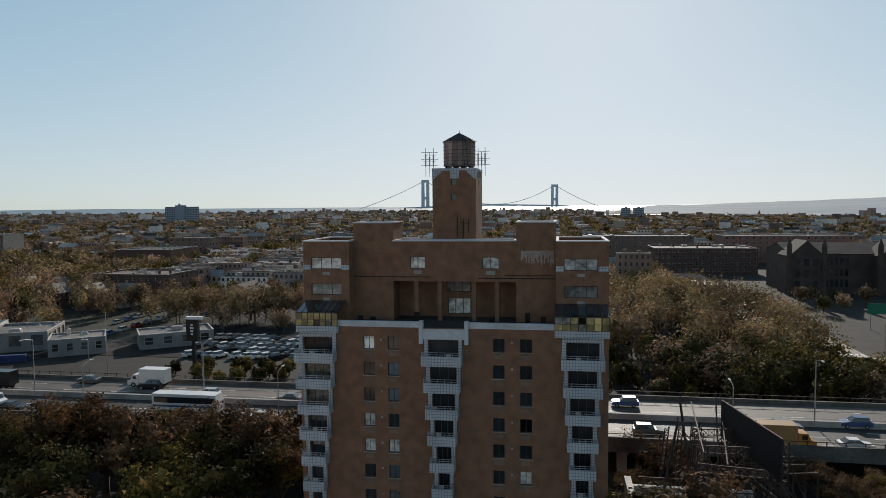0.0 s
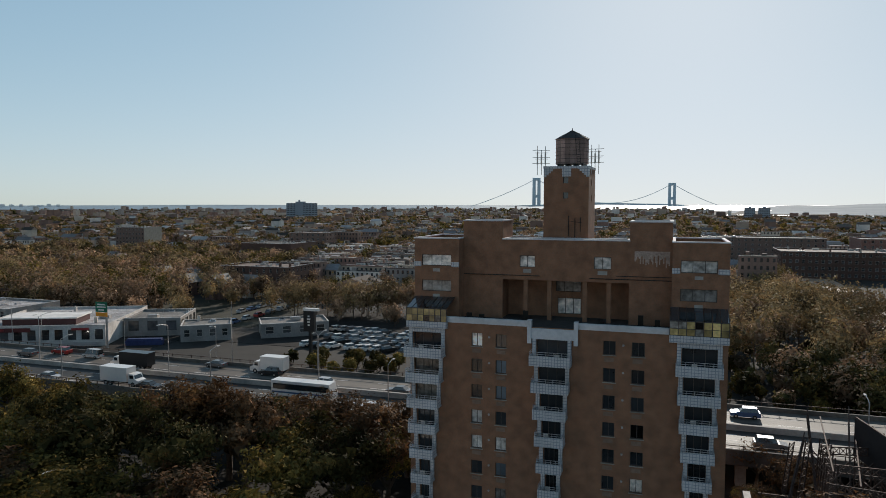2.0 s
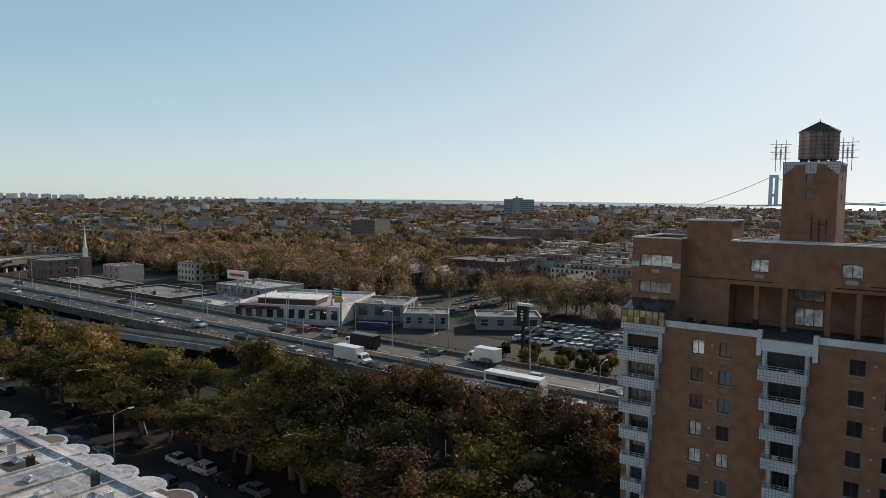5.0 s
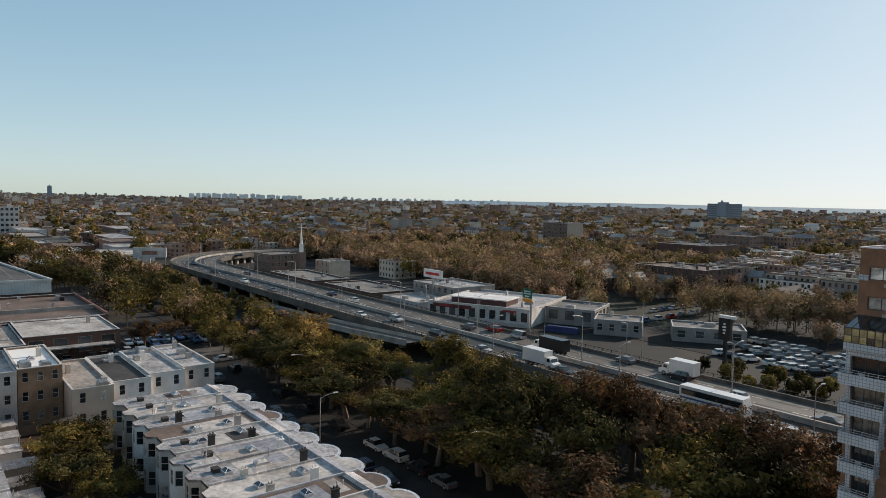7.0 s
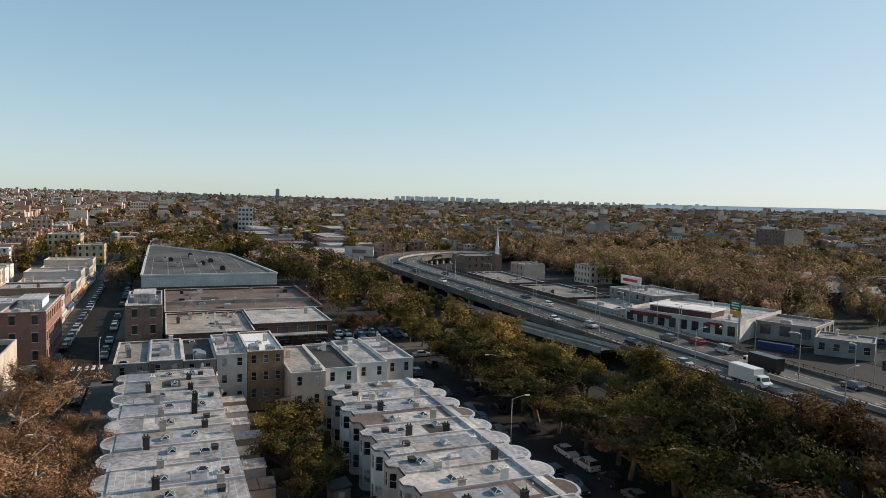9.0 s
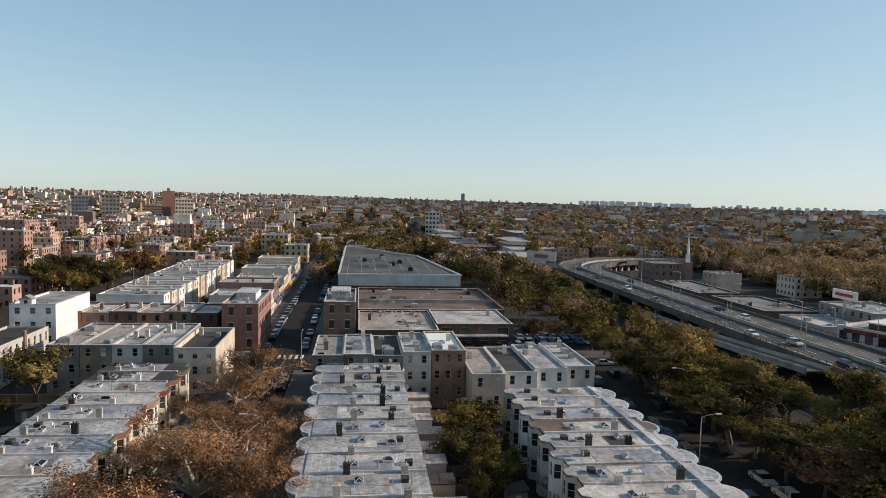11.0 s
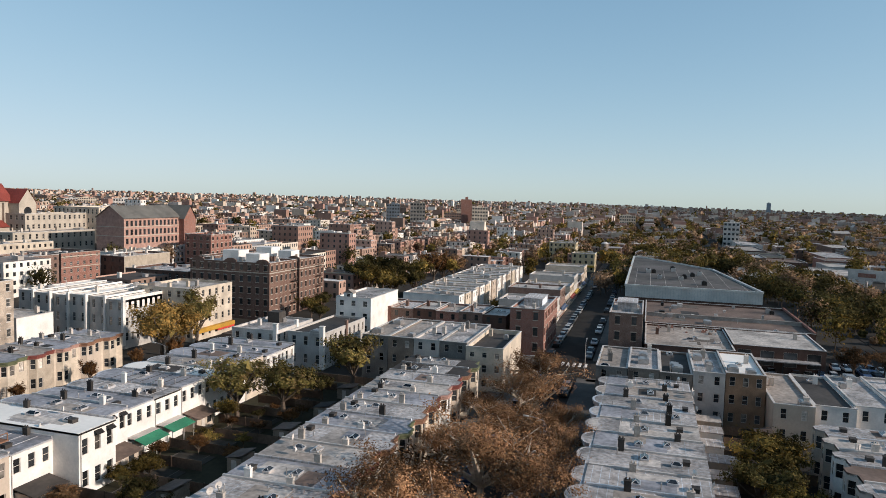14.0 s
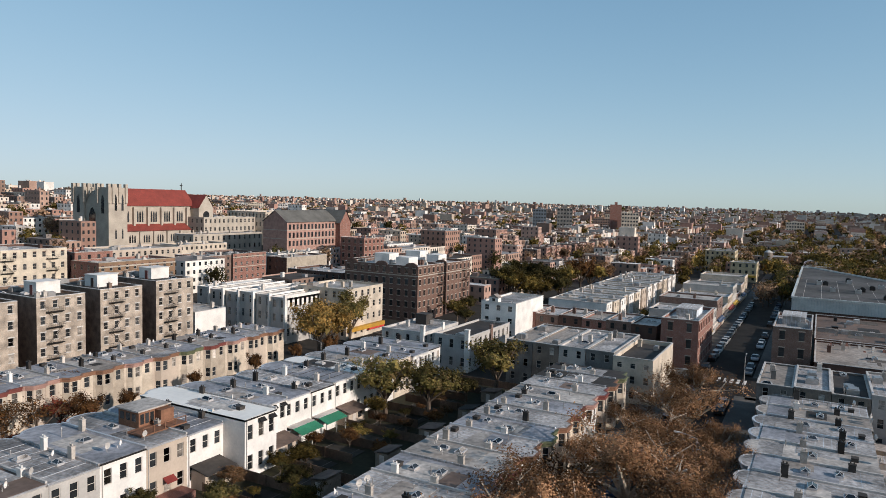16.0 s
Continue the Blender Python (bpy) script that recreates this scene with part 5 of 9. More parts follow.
# row behind with dark red fronts
for k in range(6):
    y1 = -35.5 - k * 6.6
    building("brick_row_house", -196, -181, y1 - 6.5, y1, 0, 9.0 + 0.3 * (k % 2), (DARKBRICK, BROWNBRICK, REDBRICK)[k % 3], ROOFS[(2, 0, 3)[k % 3]], "dark red brick row house with a pale roof", "house", 3, "x", 2.0, 1.0, 0.5, 0.4, DARKFRAME, seed=70 + k, group="dark brick row", clutter=3)
# long white row seen along its roofs
for k in range(17):
    x1 = -212 - k * 6.6
    building("white_row_house", x1 - 6.5, x1, -76, -57 + (k % 3) * 0.6, 0, 9.0, (WHITE, CREAM, WHITE, BEIGE)[k % 4], ROOFS[(3, 2, 1, 0)[k % 4]], "pale row house with bays and tall chimneys", "house", 3, "y", 2.1, 1.0, 0.5, 0.3, seed=90 + k, group="long pale row", clutter=3)
PALEYELLOW = material("pale_yellow_render", (0.46, 0.4, 0.27), 0.85, vary=0.2, grain=3, stain=0.3)
AWNING_YELLOW = material("yellow_fascia", (0.55, 0.36, 0.06), 0.7)
# shop terraces along the avenue
for k in range(9):
    x1 = -206 - k * 15
    building("shop_building", x1 - 14.5, x1, -46, -27.8, 0, 5.5 + 2.2 * (k % 3), (CREAM, GREYWALL, BROWNBRICK, BEIGE)[k % 4], (BLACKROOF, ROOFS[0], ROOFS[2])[k % 3], "low avenue shop with a flat roof", "shop", 2, "y", 3.2, 1.6, 0.5, 0.5, seed=120 + k, group="avenue shops", clutter=4)
    t = thing("shop_awning", x1 - 7, -27.7, 3.0, 0, "coloured sloping shop awning above a shopfront", "awning", "shop awnings")
    c = ((0.5, 0.36, 0.08), (0.08, 0.12, 0.2), (0.24, 0.06, 0.05), (0.5, 0.48, 0.45), (0.1, 0.1, 0.1))[k * 3 % 5]
    part("canvas", Shape().prism([(-6, 0), (6, 0), (6, 1.3), (-6, 1.3)], 0, 0.1).prism([(-6, 0), (6, 0), (6, 0.6), (-6, 0.6)], 0.1, 0.7), material("awning_cloth", c, 0.8), t)

building("yellow_apartment_house", -472, -454, -62, -45, 0, 13.2, PALEYELLOW, ROOFS[3], "pale yellow apartment house at the end of the avenue", "apartment building", 4, "xy", 2.6, 1.2, 0.55, 0.5, DARKFRAME, seed=140, clutter=5)
t = building("yellow_apartment_house", -420, -405, -42, -29, 0, 10.4, PALEYELLOW, ROOFS[2], "cream shop house with a yellow fascia", "shop", 3, "xy", 3.0, 1.2, 0.5, 0.5, DARKFRAME, seed=141, clutter=4)
part("fascia", Shape().box(7.5, 8.1, -6.4, 6.4, 2.6, 3.7), AWNING_YELLOW, t, "yellow shop fascia")
t = thing("silo", -462, -27, 0, 0, "pale round silo beside the avenue", "silo")
part("tank", Shape().tube((0, 0, -0.3), (0, 0, 13.4), 2.4, sides=16), DIMTAN, t)
part("domed_cap", Shape().tube((0, 0, 13.4), (0, 0, 14.6), 2.5, 0.9, 16), PALECON, t)

# warehouse with pale metal cladding and a slanting far wall
t = thing("warehouse", -258, 15, 0, 0, "large pale metal-clad warehouse with a grey flat roof", "warehouse")
out = [(0, -22), (0, 23.5), (-82, 14), (-140, -18), (-140, -22)]
CLAD = material("pale_cladding", (0.52, 0.56, 0.56), 0.5, 0.1, vary=0.15, grain=1.5, stain=0.2, pattern=("grid", 0.9, 40, (0.36, 0.4, 0.4), 0.03))
part("base_wall", Shape().prism(out, -0.5, 6.5), DARKBRICK, t, "dark lower wall")
up = [(0.15, -22.15), (0.15, 23.7), (-82, 14.2), (-140.2, -17.9), (-140.2, -22.15)]
s = Shape().prism(up, 6.4, 10.2)
part("cladding", s, CLAD, t)
s = Shape()
for p, q in zip(up, up[1:] + up[:1]):
    s.tube((*p, 10.6), (*q, 10.6), 0.45, sides=4)
part("parapet", s, CLAD, t)
part("roof", Shape().prism([(-0.3, -21.6), (-0.3, 23.1), (-82, 13.6), (-139.5, -18.2), (-139.5, -21.6)], 10.2, 10.35),
     material("warehouse_roof", (0.105, 0.105, 0.105), 0.9, vary=0.4, grain=0.6, stain=0.4, spec=0.15), t)
r = random.Random(3)
for k in range(11):
    x, y = -15 - 60 * r.random(), -16 + 26 * r.random()
    u = part("roof_unit", Shape().box(x - 1.3, x + 1.3, y - 0.9, y + 0.9, 10.3, 11.7).box(x - 1.1, x + 1.1, y - 0.7, y + 0.7, 11.7, 11.9), DARKMETAL if k % 2 else STEEL, t)
    part("fan_cowl", Shape().tube((x, y, 11.85), (x, y, 12.1), 0.5, sides=10), DARKMETAL, u)
s = Shape()
for k in range(8):
    y = -19 + k * 5.5
    s.box(-75, -1, y, y + 0.12, 10.33, 10.37)
part("roof_seam", s, ROOFS[2], t, "pale roof seams")
DULLFELT = material("dull_brown_felt", (0.11, 0.095, 0.082), 0.9, vary=0.5, grain=1.4, stain=0.4, bump=0.2)
# low sheds between it and the cross street
shed_long = building("shed", -250, -203, 0.2, 44, 0, 6.6, DARKBRICK, BROWNROOF, "long low brick shed with dark tar roof", "shed", 2, "", parapet=0.6, seed=140, clutter=10)
shed_front = building("shed", -202.7, -173, 0.4, 20.8, 0, 6.2, DARKBRICK, ROOFS[3], "low brick shed with a stained tan roof", "shed", 1, "x", 3.4, 1.6, 0.4, parapet=0.4, seed=141, clutter=9)
shed_pale = building("shed", -202.7, -180, 21.1, 41.5, 0, 6.5, DARKBRICK, ROOFS[2], "low shed with a smooth pale roof and dark front", "shed", 1, "x", 4.2, 3.0, 0.55, parapet=0.2, seed=142, clutter=1)
part("lean_to", Shape().prism([(11.4, -7.5), (14.6, -7.5), (14.6, 8.5), (11.4, 8.5)], 3.6, 3.85), ROOFS[1], shed_pale, "grey lean-to roof")
for y in (-7.3, 0.4, 8.2):
    part("lean_to_post", Shape().box(14.2, 14.45, y, y + 0.25, 0, 3.6), DARKMETAL, shed_pale)
sr = random.Random(5)
for k in range(6):
    x, y, w, d = sr.uniform(-22, 10), sr.uniform(-19, 13), sr.uniform(5, 12), sr.uniform(3, 7)
    part("felt_patch", Shape().box(x, x + w, y, y + d, 6.0, 6.02 + 0.004 * k), (DULLFELT, DARKCON, BROWNROOF, BLACKROOF)[k % 4], shed_long, "patched felt")
part("fire_wall", Shape().box(7.2, 7.6, -21.5, 21.6, 5.9, 7.05).box(7.1, 7.7, -21.5, 21.6, 7.05, 7.15), CONCRETE, shed_long, "low concrete fire wall")
part("edge_wall", Shape().box(-23, 23.4, 21.4, 21.95, 6.5, 7.1), REDBRICK, shed_long, "red brick edge wall")
for k in range(11):
    x, y, w = sr.uniform(-20, 6), sr.uniform(-19, 18), sr.uniform(0.3, 0.8)
    part("roof_unit", Shape().box(x - w, x + w, y - w, y + w, 5.9, 6.5 + sr.random()).box(x - w - .1, x + w + .1, y - w - .1, y + w + .1, 6.5, 6.56), (STEEL, PALECON, DARKMETAL)[k % 3], shed_long)
for k in range(26):
    x, y, w = sr.uniform(-14, -7), sr.uniform(-9.4, 9), sr.uniform(0.2, 0.55)
    part("rubble_heap", Shape().prism([(x - w, y - w), (x + w, y - w * 0.7), (x + w * 0.8, y + w), (x - w * 0.6, y + w)], 5.7, 6.0 + sr.random() * 0.6, scale=0.6, centre=(x, y)), (REDBRICK, PALECON, BROWNROOF, CHIM)[k % 4], shed_front)
for k in range(5):
    x, y = sr.uniform(-6, 9), sr.uniform(-9, 4)
    part("felt_patch", Shape().box(x, x + sr.uniform(2, 5), y, y + sr.uniform(2, 6), 5.78, 5.82 + 0.004 * k), (DULLFELT, ROOFS[2], CONCRETE)[k % 3], shed_front, "patched felt")
# big brown apartment house, cream house, grey houses uphill
def g(x, y):
    return rise(x, y)


# brown brick darkened by the shade that lies on the plus-x face
UMBER = material("shade_dark_brown_brick", (0.15, 0.088, 0.068), 0.87, vary=0.25, grain=7, stain=0.25, pattern=("brick", 0.22, 0.075, (0.2, 0.13, 0.1), 0.01))
for k, (x0, x1, y0, y1, z) in enumerate(((-208.5, -191, -142, -113, 18.2), (-230, -211.5, -142, -113.6, 17.9))):
    t = building("brown_apartment_house", x0, x1, y0, y1, g(-200, -120), z, UMBER, ROOFS[0], "five-storey dark brown brick apartment house with arched gables", "apartment building", 5, "xy", 2.7, 1.15, 0.5, 0.8, DARKFRAME,
                 seed=150 + k, lintel=LIMESTONE, clutter=14)
    w, d, h = (x1 - x0) / 2, (y1 - y0) / 2, z - g(-200, -120)
    part("bulkhead", Shape().box(-4, 2, -7, -1, h - 0.6, h + 2.9).box(-2, 4, 3, 8, h - 0.6, h + 2.2), WHITE, t, "white roof bulkheads")
    part("string_course", Shape().box(w, w + 0.14, -d, d, h - 3.4, h - 3.1).box(-w, w, d, d + 0.14, h - 3.4, h - 3.1), LIMESTONE, t, "pale stone string course")
    arc = [(math.cos(math.pi * i / 8) * 2.3, math.sin(math.pi * i / 8) * 1.3) for i in range(9)]
    for y in ((-11.5, 0.5, 12) if k == 0 else (12,)):
        s = Shape()
        s.poly([(w + 0.12, y + a, h - 0.2 + b) for a, b in arc]).poly([(w - 0.35, y + a, h - 0.2 + b) for a, b in reversed(arc)])
        for (a, b), (e, f) in zip(arc, arc[1:]):
            s.poly([(w + 0.12, y + e, h - 0.2 + f), (w + 0.12, y + a, h - 0.2 + b), (w - 0.35, y + a, h - 0.2 + b), (w - 0.35, y + e, h - 0.2 + f)])
        part("gable_parapet", s, UMBER, t, "arched brick gable parapet")
    fire_escape(t, -4.5 + 2 * k, d, 0, 1, h / 5 + 0.3, h - 0.6, h / 5, 3.4)
t = building("cream_apartment_house", -173, -155, -132, -114.5, g(-160, -120), 14.2, CREAM, ROOFS[2], "four-storey cream apartment house with a bracketed cornice", "apartment building", 4, "xy", 2.7, 1.1, 0.5, 0.5, seed=151, clutter=8, trim=CREAM)
part("shopfront", Shape().box(-8.8, 8.8, 8.7, 9.9, 2.2, 3.3), material("yellow_sign", (0.45, 0.26, 0.04), 0.6), t, "yellow shop awning")
part("shopfront", Shape().box(-8.8, -1, 8.7, 9.7, 1.6, 2.2), material("red_sign", (0.55, 0.06, 0.05), 0.6), t, "red shop sign")
WALKUP = material("weathered_tan_brick", (0.4, 0.34, 0.28), 0.88, vary=0.3, grain=5, stain=0.45, bump=0.15, pattern=("brick", 0.22, 0.075, (0.34, 0.29, 0.24), 0.01))
# side walls in a darker brown brick than the tan fronts
SIDEBRICK = material("dark_side_brick", (0.2, 0.145, 0.115), 0.9, vary=0.3, grain=6, stain=0.4)
for k, (x0, x1, z1) in enumerate(((-65.2, -54.0, 17.4), (-79.5, -68.6, 17.5), (-94.0, -83.3, 17.6), (-108.4, -97.6, 17.9), (-123.5, -112.3, 18.5))):
    z0 = g(x1, -140)
    t = building("walk_up_apartment", x0, x1, -162, -139.5, z0, z1, SIDEBRICK, BLACKROOF,
                 "five-storey tan brick walk-up with fire escape", "apartment building", 5, "y", 2.15, 1.05, 0.5, 0.6, FRAME, seed=160 + k, group="tan walk-ups", clutter=7, front=("y", WALKUP), lintel=PALECON)
    h = z1 - z0
    b = part("bulkhead", Shape().box(-5.0, 0.4, -1.6, 3.0, h - 0.7, h + 2.1).box(-5.15, 0.55, -1.75, 3.15, h + 2.1, h + 2.25), WHITE, t, "white roof bulkhead")
    part("door", Shape().box(0.4, 0.45, 0.6, 1.6, h - 0.6, h + 1.5), RUST if k % 2 else cornices[0], b, "red roof door")
    fire_escape(t, 3.4, 11.25, 0, 1, h / 5 + 0.3, h - 0.4, h / 5, 3.6)
building("low_house", -134.6, -124.2, -152, -139.6, g(-130, -140), 9.4, WHITE, ROOFS[2], "low white-walled yard building", "house", 2, "", parapet=0.3, seed=176, clutter=3)
for k in range(6):
    y1 = -124 - k * 5.7
    t = building("white_row_house", -166, -141 - (k % 2) * 0.5, y1 - 5.6, y1, g(-150, -140), 12.5 + 0.25 * (k % 3), GREYWALL, (WHITEROOF, ROOFS[2], WHITEROOF)[k % 3], "white three-storey row house with silver roof", "house", 3, "x" if k else "xy", 1.8, 0.95, 0.55, 0.25, seed=180 + k, group="white row uphill", clutter=4, trim=WHITE)
    part("party_wall", Shape().box(-12.6, 13.0, 2.5, 2.8, 9.0, 12.2).box(12.3, 13.2, 2.35, 2.95, 0, 12.4), WHITE, t, "white party wall with tall chimney")
PALECREAM = material("pale_yellow_stucco", (0.55, 0.5, 0.41), 0.85, vary=0.2, grain=3, stain=0.3)
# sunlight on the plus-y sides is put into the paler front materials
for k, (x0, x1, y0, y1, z, wall, n, front) in enumerate([
        (-129, -98, -222, -200, 22.4, DARKBRICK, 5, PALECREAM), (-148, -134.7, -216, -205, 20.2, REDBRICK, 4, None), (-156.4, -129, -198, -185, 18.6, REDBRICK, 4, ORANGEBRICK),
        (-199, -184, -218, -203.5, 16, BROWNBRICK, 4, None), (-218, -199.5, -222, -203, 16.2, BROWNBRICK, 4, REDBRICK), (-246, -219.5, -204, -193, 14.2, DARKBRICK, 3, TANBRICK),
        (-222, -203, -178, -152, 12.2, DARKBRICK, 3, None), (-300, -272, -226, -212, 14.5, GREYWALL, 3, WHITE), (-345, -318, -222, -208, 14.5, GREYWALL, 3, WHITE),
        (-317, -301, -236, -218, 17, REDBRICK, 4, None), (-300, -255, -185, -168, 12.6, DARKBRICK, 3, BROWNBRICK), (-96, -70, -240, -214, 22.5, CREAM, 5, None),
        (-345, -300, -310, -280, 30, CREAM, 4, None), (-232, -205, -252, -240, 17.5, CREAM, 3, None), (-196, -164, -246, -228, 18, BEIGE, 3, None)]):
    t = building("apartment_house", x0, x1, y0, y1, g((x0 + x1) / 2, y1), z, wall, (ROOFS[0], BLACKROOF, ROOFS[2])[k % 3], "flat-roofed apartment house on the slope", "apartment building", n,
                 "x" if k == 5 else "xy", 2.6, 1.1, 0.5, 0.7, DARKFRAME if k % 2 else None, seed=200 + k, group="uphill apartment houses", clutter=10, front=("y", front) if front else None, trim=LIMESTONE if k in (2, 4) else None)
    w, d = (x1 - x0) / 2, (y1 - y0) / 2
    if k in (2, 4):
        h = z - g((x0 + x1) / 2, y1)
        part("string_course", Shape().box(-w - 0.1, w + 0.1, d, d + 0.15, h - 1.5, h - 1.1).box(-w - 0.1, w + 0.1, d, d + 0.12, h * 0.5, h * 0.5 + 0.3), LIMESTONE, t, "pale stone string courses")
    if k == 0:
        for x in (-9, 4):
            fire_escape(t, x, d, 0, 1, (z - 5) / 5 + 0.3, z - 6, (z - 5) / 5, 3.6)



# ---- church with red roof on the hill ----
def gable(s, x0, x1, y0, y1, z0, z1, zr, m_wall=0, m_roof=1, axis="x", over=0.5):
    """Walls to z1 and a pitched roof to zr, ridge along axis."""
    s.box(x0, x1, y0, y1, z0, z1, m_wall)
    if axis == "x":
        ym = (y0 + y1) / 2
        s.poly([(x0 - over, y0 - over, z1 - .2), (x1 + over, y0 - over, z1 - .2), (x1 + over, ym, zr), (x0 - over, ym, zr)], m_roof)
        s.poly([(x0 - over, ym, zr), (x1 + over, ym, zr), (x1 + over, y1 + over, z1 - .2), (x0 - over, y1 + over, z1 - .2)], m_roof)
        s.poly([(x1, y0, z1), (x1, y1, z1), (x1, ym, zr - .1)], m_wall).poly([(x0, y1, z1), (x0, y0, z1), (x0, ym, zr - .1)], m_wall)
    else:
        xm = (x0 + x1) / 2
        s.poly([(x0 - over, y1 + over, z1 - .2), (x0 - over, y0 - over, z1 - .2), (xm, y0 - over, zr), (xm, y1 + over, zr)], m_roof)
        s.poly([(xm, y1 + over, zr), (xm, y0 - over, zr), (x1 + over, y0 - over, z1 - .2), (x1 + over, y1 + over, z1 - .2)], m_roof)
        s.poly([(x0, y0, z1), (x1, y0, z1), (xm, y0, zr - .1)], m_wall).poly([(x1, y1, z1), (x0, y1, z1), (xm, y1, zr - .1)], m_wall)
    return s


def arch_panel(s, cx, y, z0, z1, w, n=(0, 1), m=0, thick=0.06):
    """Pointed lancet on a wall that faces plus y (or plus x)."""
    h = z1 - z0
    prof = [(-w / 2, 0), (w / 2, 0), (w / 2, h * 0.68), (w * 0.3, h * 0.86), (0, h), (-w * 0.3, h * 0.86), (-w / 2, h * 0.68)]
    if n == (0, 1):
        s.poly([(cx - a, y + thick, z0 + b) for a, b in prof], m)
    else:
        s.poly([(y + thick, cx + a, z0 + b) for a, b in prof], m)


def church():
    g0 = 12.0
    t = thing("church", -231, -305.5, g0, 0, "large limestone church with a red tiled roof and towers", "church")
    RED = material("red_roof_tiles", (0.24, 0.052, 0.038), 0.7, vary=0.2, grain=2, stain=0.2, pattern=("grid", 0.6, 0.35, (0.17, 0.04, 0.03), 0.03))
    # local axes: x along the nave (away from the towers is minus), y towards the camera side
    part("nave", Shape().box(-36, 10, -10, 4, 0, 21), LIMESTONE, t)
    s = Shape().poly([(-36.5, 4.8, 20.8), (-36.5, -3, 29.3), (11, -3, 29.3), (11, 4.8, 20.8)][::-1]).poly([(-36.5, -10.8, 20.8), (11, -10.8, 20.8), (11, -3, 29.3), (-36.5, -3, 29.3)])
    s.poly([(-36.5, 4.8, 20.7), (11, 4.8, 20.7), (11, -3, 29.2), (-36.5, -3, 29.2)][::-1])
    part("nave_roof", s, RED, t)
    part("aisle", Shape().box(-30, 10, 4, 9, 0, 8.5), LIMESTONE, t)
    part("aisle_roof", Shape().poly([(-30.3, 9.4, 8.3), (-30.3, 4, 11.5), (10, 4, 11.5), (10, 9.4, 8.3)][::-1]).poly([(-30.3, 9.4, 8.2), (10, 9.4, 8.2), (10, 4, 8.2), (-30.3, 4, 8.2)][::-1]), RED, t)
    s = Shape()
    gable(s, -44, -34, -13, 10.5, 0, 20, 27, 0, 1, "y", 0.3)
    tr = part("transept", s, [LIMESTONE, RED], t)
    s = Shape()
    n = 16
    s.poly([(-39 + 2.2 * math.cos(2 * math.pi * i / n), 10.58, 16 + 2.2 * math.sin(2 * math.pi * i / n)) for i in range(n)][::-1])
    part("rose_window", s, GLASS, tr)
    part("rose_ring", Shape().tube((-39, 10.5, 13.6), (-39, 10.7, 13.6), 0.1, sides=4), LIMESTONE, tr)
    for k in range(5):
        x = 6 - k * 8.2
        part("buttress", Shape().box(x - 4.6, x - 3.6, 4, 5.4, 8, 20).box(x - 4.6, x - 3.6, 9, 10, 0, 8), LIMESTONE, t)
        for q in (-1.4, 0, 1.4):
            s = Shape()
            arch_panel(s, x + q, 4.0, 12.5, 18.3, 1.0)
            part("lancet_window", s, GLASS, t)
            s = Shape()
            arch_panel(s, x + q, 9.0, 2.5, 6.5, 0.9)
            part("aisle_window", s, GLASS, t)
    for y0, y1 in ((2, 10.5), (-16.5, -8)):
        tw = part("tower", Shape().box(10, 20, y0, y1, 0, 29.5), LIMESTONE, t, "square pinnacled stone tower")
        for x in (10, 13.5, 17, 19.2):
            part("pinnacle", Shape().box(x, x + 1.3, y1 - 1, y1 + 0.6, 22, 31.2).box(x, x + 1.3, y0 - 0.6, y0 + 1, 22, 31.2), LIMESTONE, tw)
        for x in (12.6, 16.2):
            s = Shape()
            arch_panel(s, x, y1 + 0.02, 18.5, 26.5, 1.2)
            part("belfry_opening", s, GLASS, tw)
            s = Shape()
            arch_panel(s, x, y1 + 0.02, 5, 10, 0.8)
            part("belfry_opening", s, GLASS, tw)
        s = Shape()
        arch_panel(s, (y0 + y1) / 2, 20.02, 17, 26, 2.2, (1, 0))
        part("belfry_opening", s, GLASS, tw)
    s = Shape()
    gable(s, 12, 19, -8, 2, 0, 22, 28, 0, 0, "x", 0.1)
    fr = part("front_gable", s, [LIMESTONE], t)
    s = Shape()
    arch_panel(s, -3, 19.05, 9, 20, 5.0, (1, 0))
    part("great_window", s, GLASS, fr)
    part("cross", Shape().box(-34, -33.7, -3.2, -2.9, 29, 33).box(-34.6, -33.1, -3.2, -2.9, 31.5, 31.9).box(16, 16.3, -3.2, -2.9, 28, 31.5).box(15.4, 16.9, -3.2, -2.9, 30.3, 30.7), DARKMETAL, t)


church()
building("priory", -300, -262, -302, -288, 14, 27, LIMESTONE, ROOFS[2], "pale stone school block beside the church", "school", 3, "xy", 3.0, 1.3, 0.5, 0.6, seed=301, clutter=4)
building("stone_house", -278, -232, -275, -262, 11, 20, LIMESTONE, ROOFS[3], "low pale stone hall below the church", "hall", 2, "xy", 3.4, 1.2, 0.5, 0.4, seed=302)
# red school with grey hipped roofs
t = thing("school", -268, -226, 13.5, 0, "red brick school with grey pitched roofs", "school")
PINKBRICK = material("pink_brick", (0.36, 0.235, 0.2), 0.85, vary=0.25, grain=6, stain=0.25)
SLATE = material("grey_slate", (0.13, 0.13, 0.12), 0.7, vary=0.25, grain=2, stain=0.3)
t.scale = (0.74, 0.74, 0.82)
part("main_block", gable(Shape(), -27, 24, -12, 8, -9, 17, 23.6, 0, 1, "x", 0.8), [PINKBRICK, SLATE], t)
part("wing", gable(Shape(), -38, -26, -14, 12, -9, 16, 24, 0, 1, "y", 0.8), [REDBRICK, SLATE], t)
for f in range(3):
    for k in range(13):
        x = -24 + k * 3.7
        part("window", Shape().box(x, x + 1.9, 8.0, 8.06, 3 + f * 4.8, 6 + f * 4.8), GLASS, t)
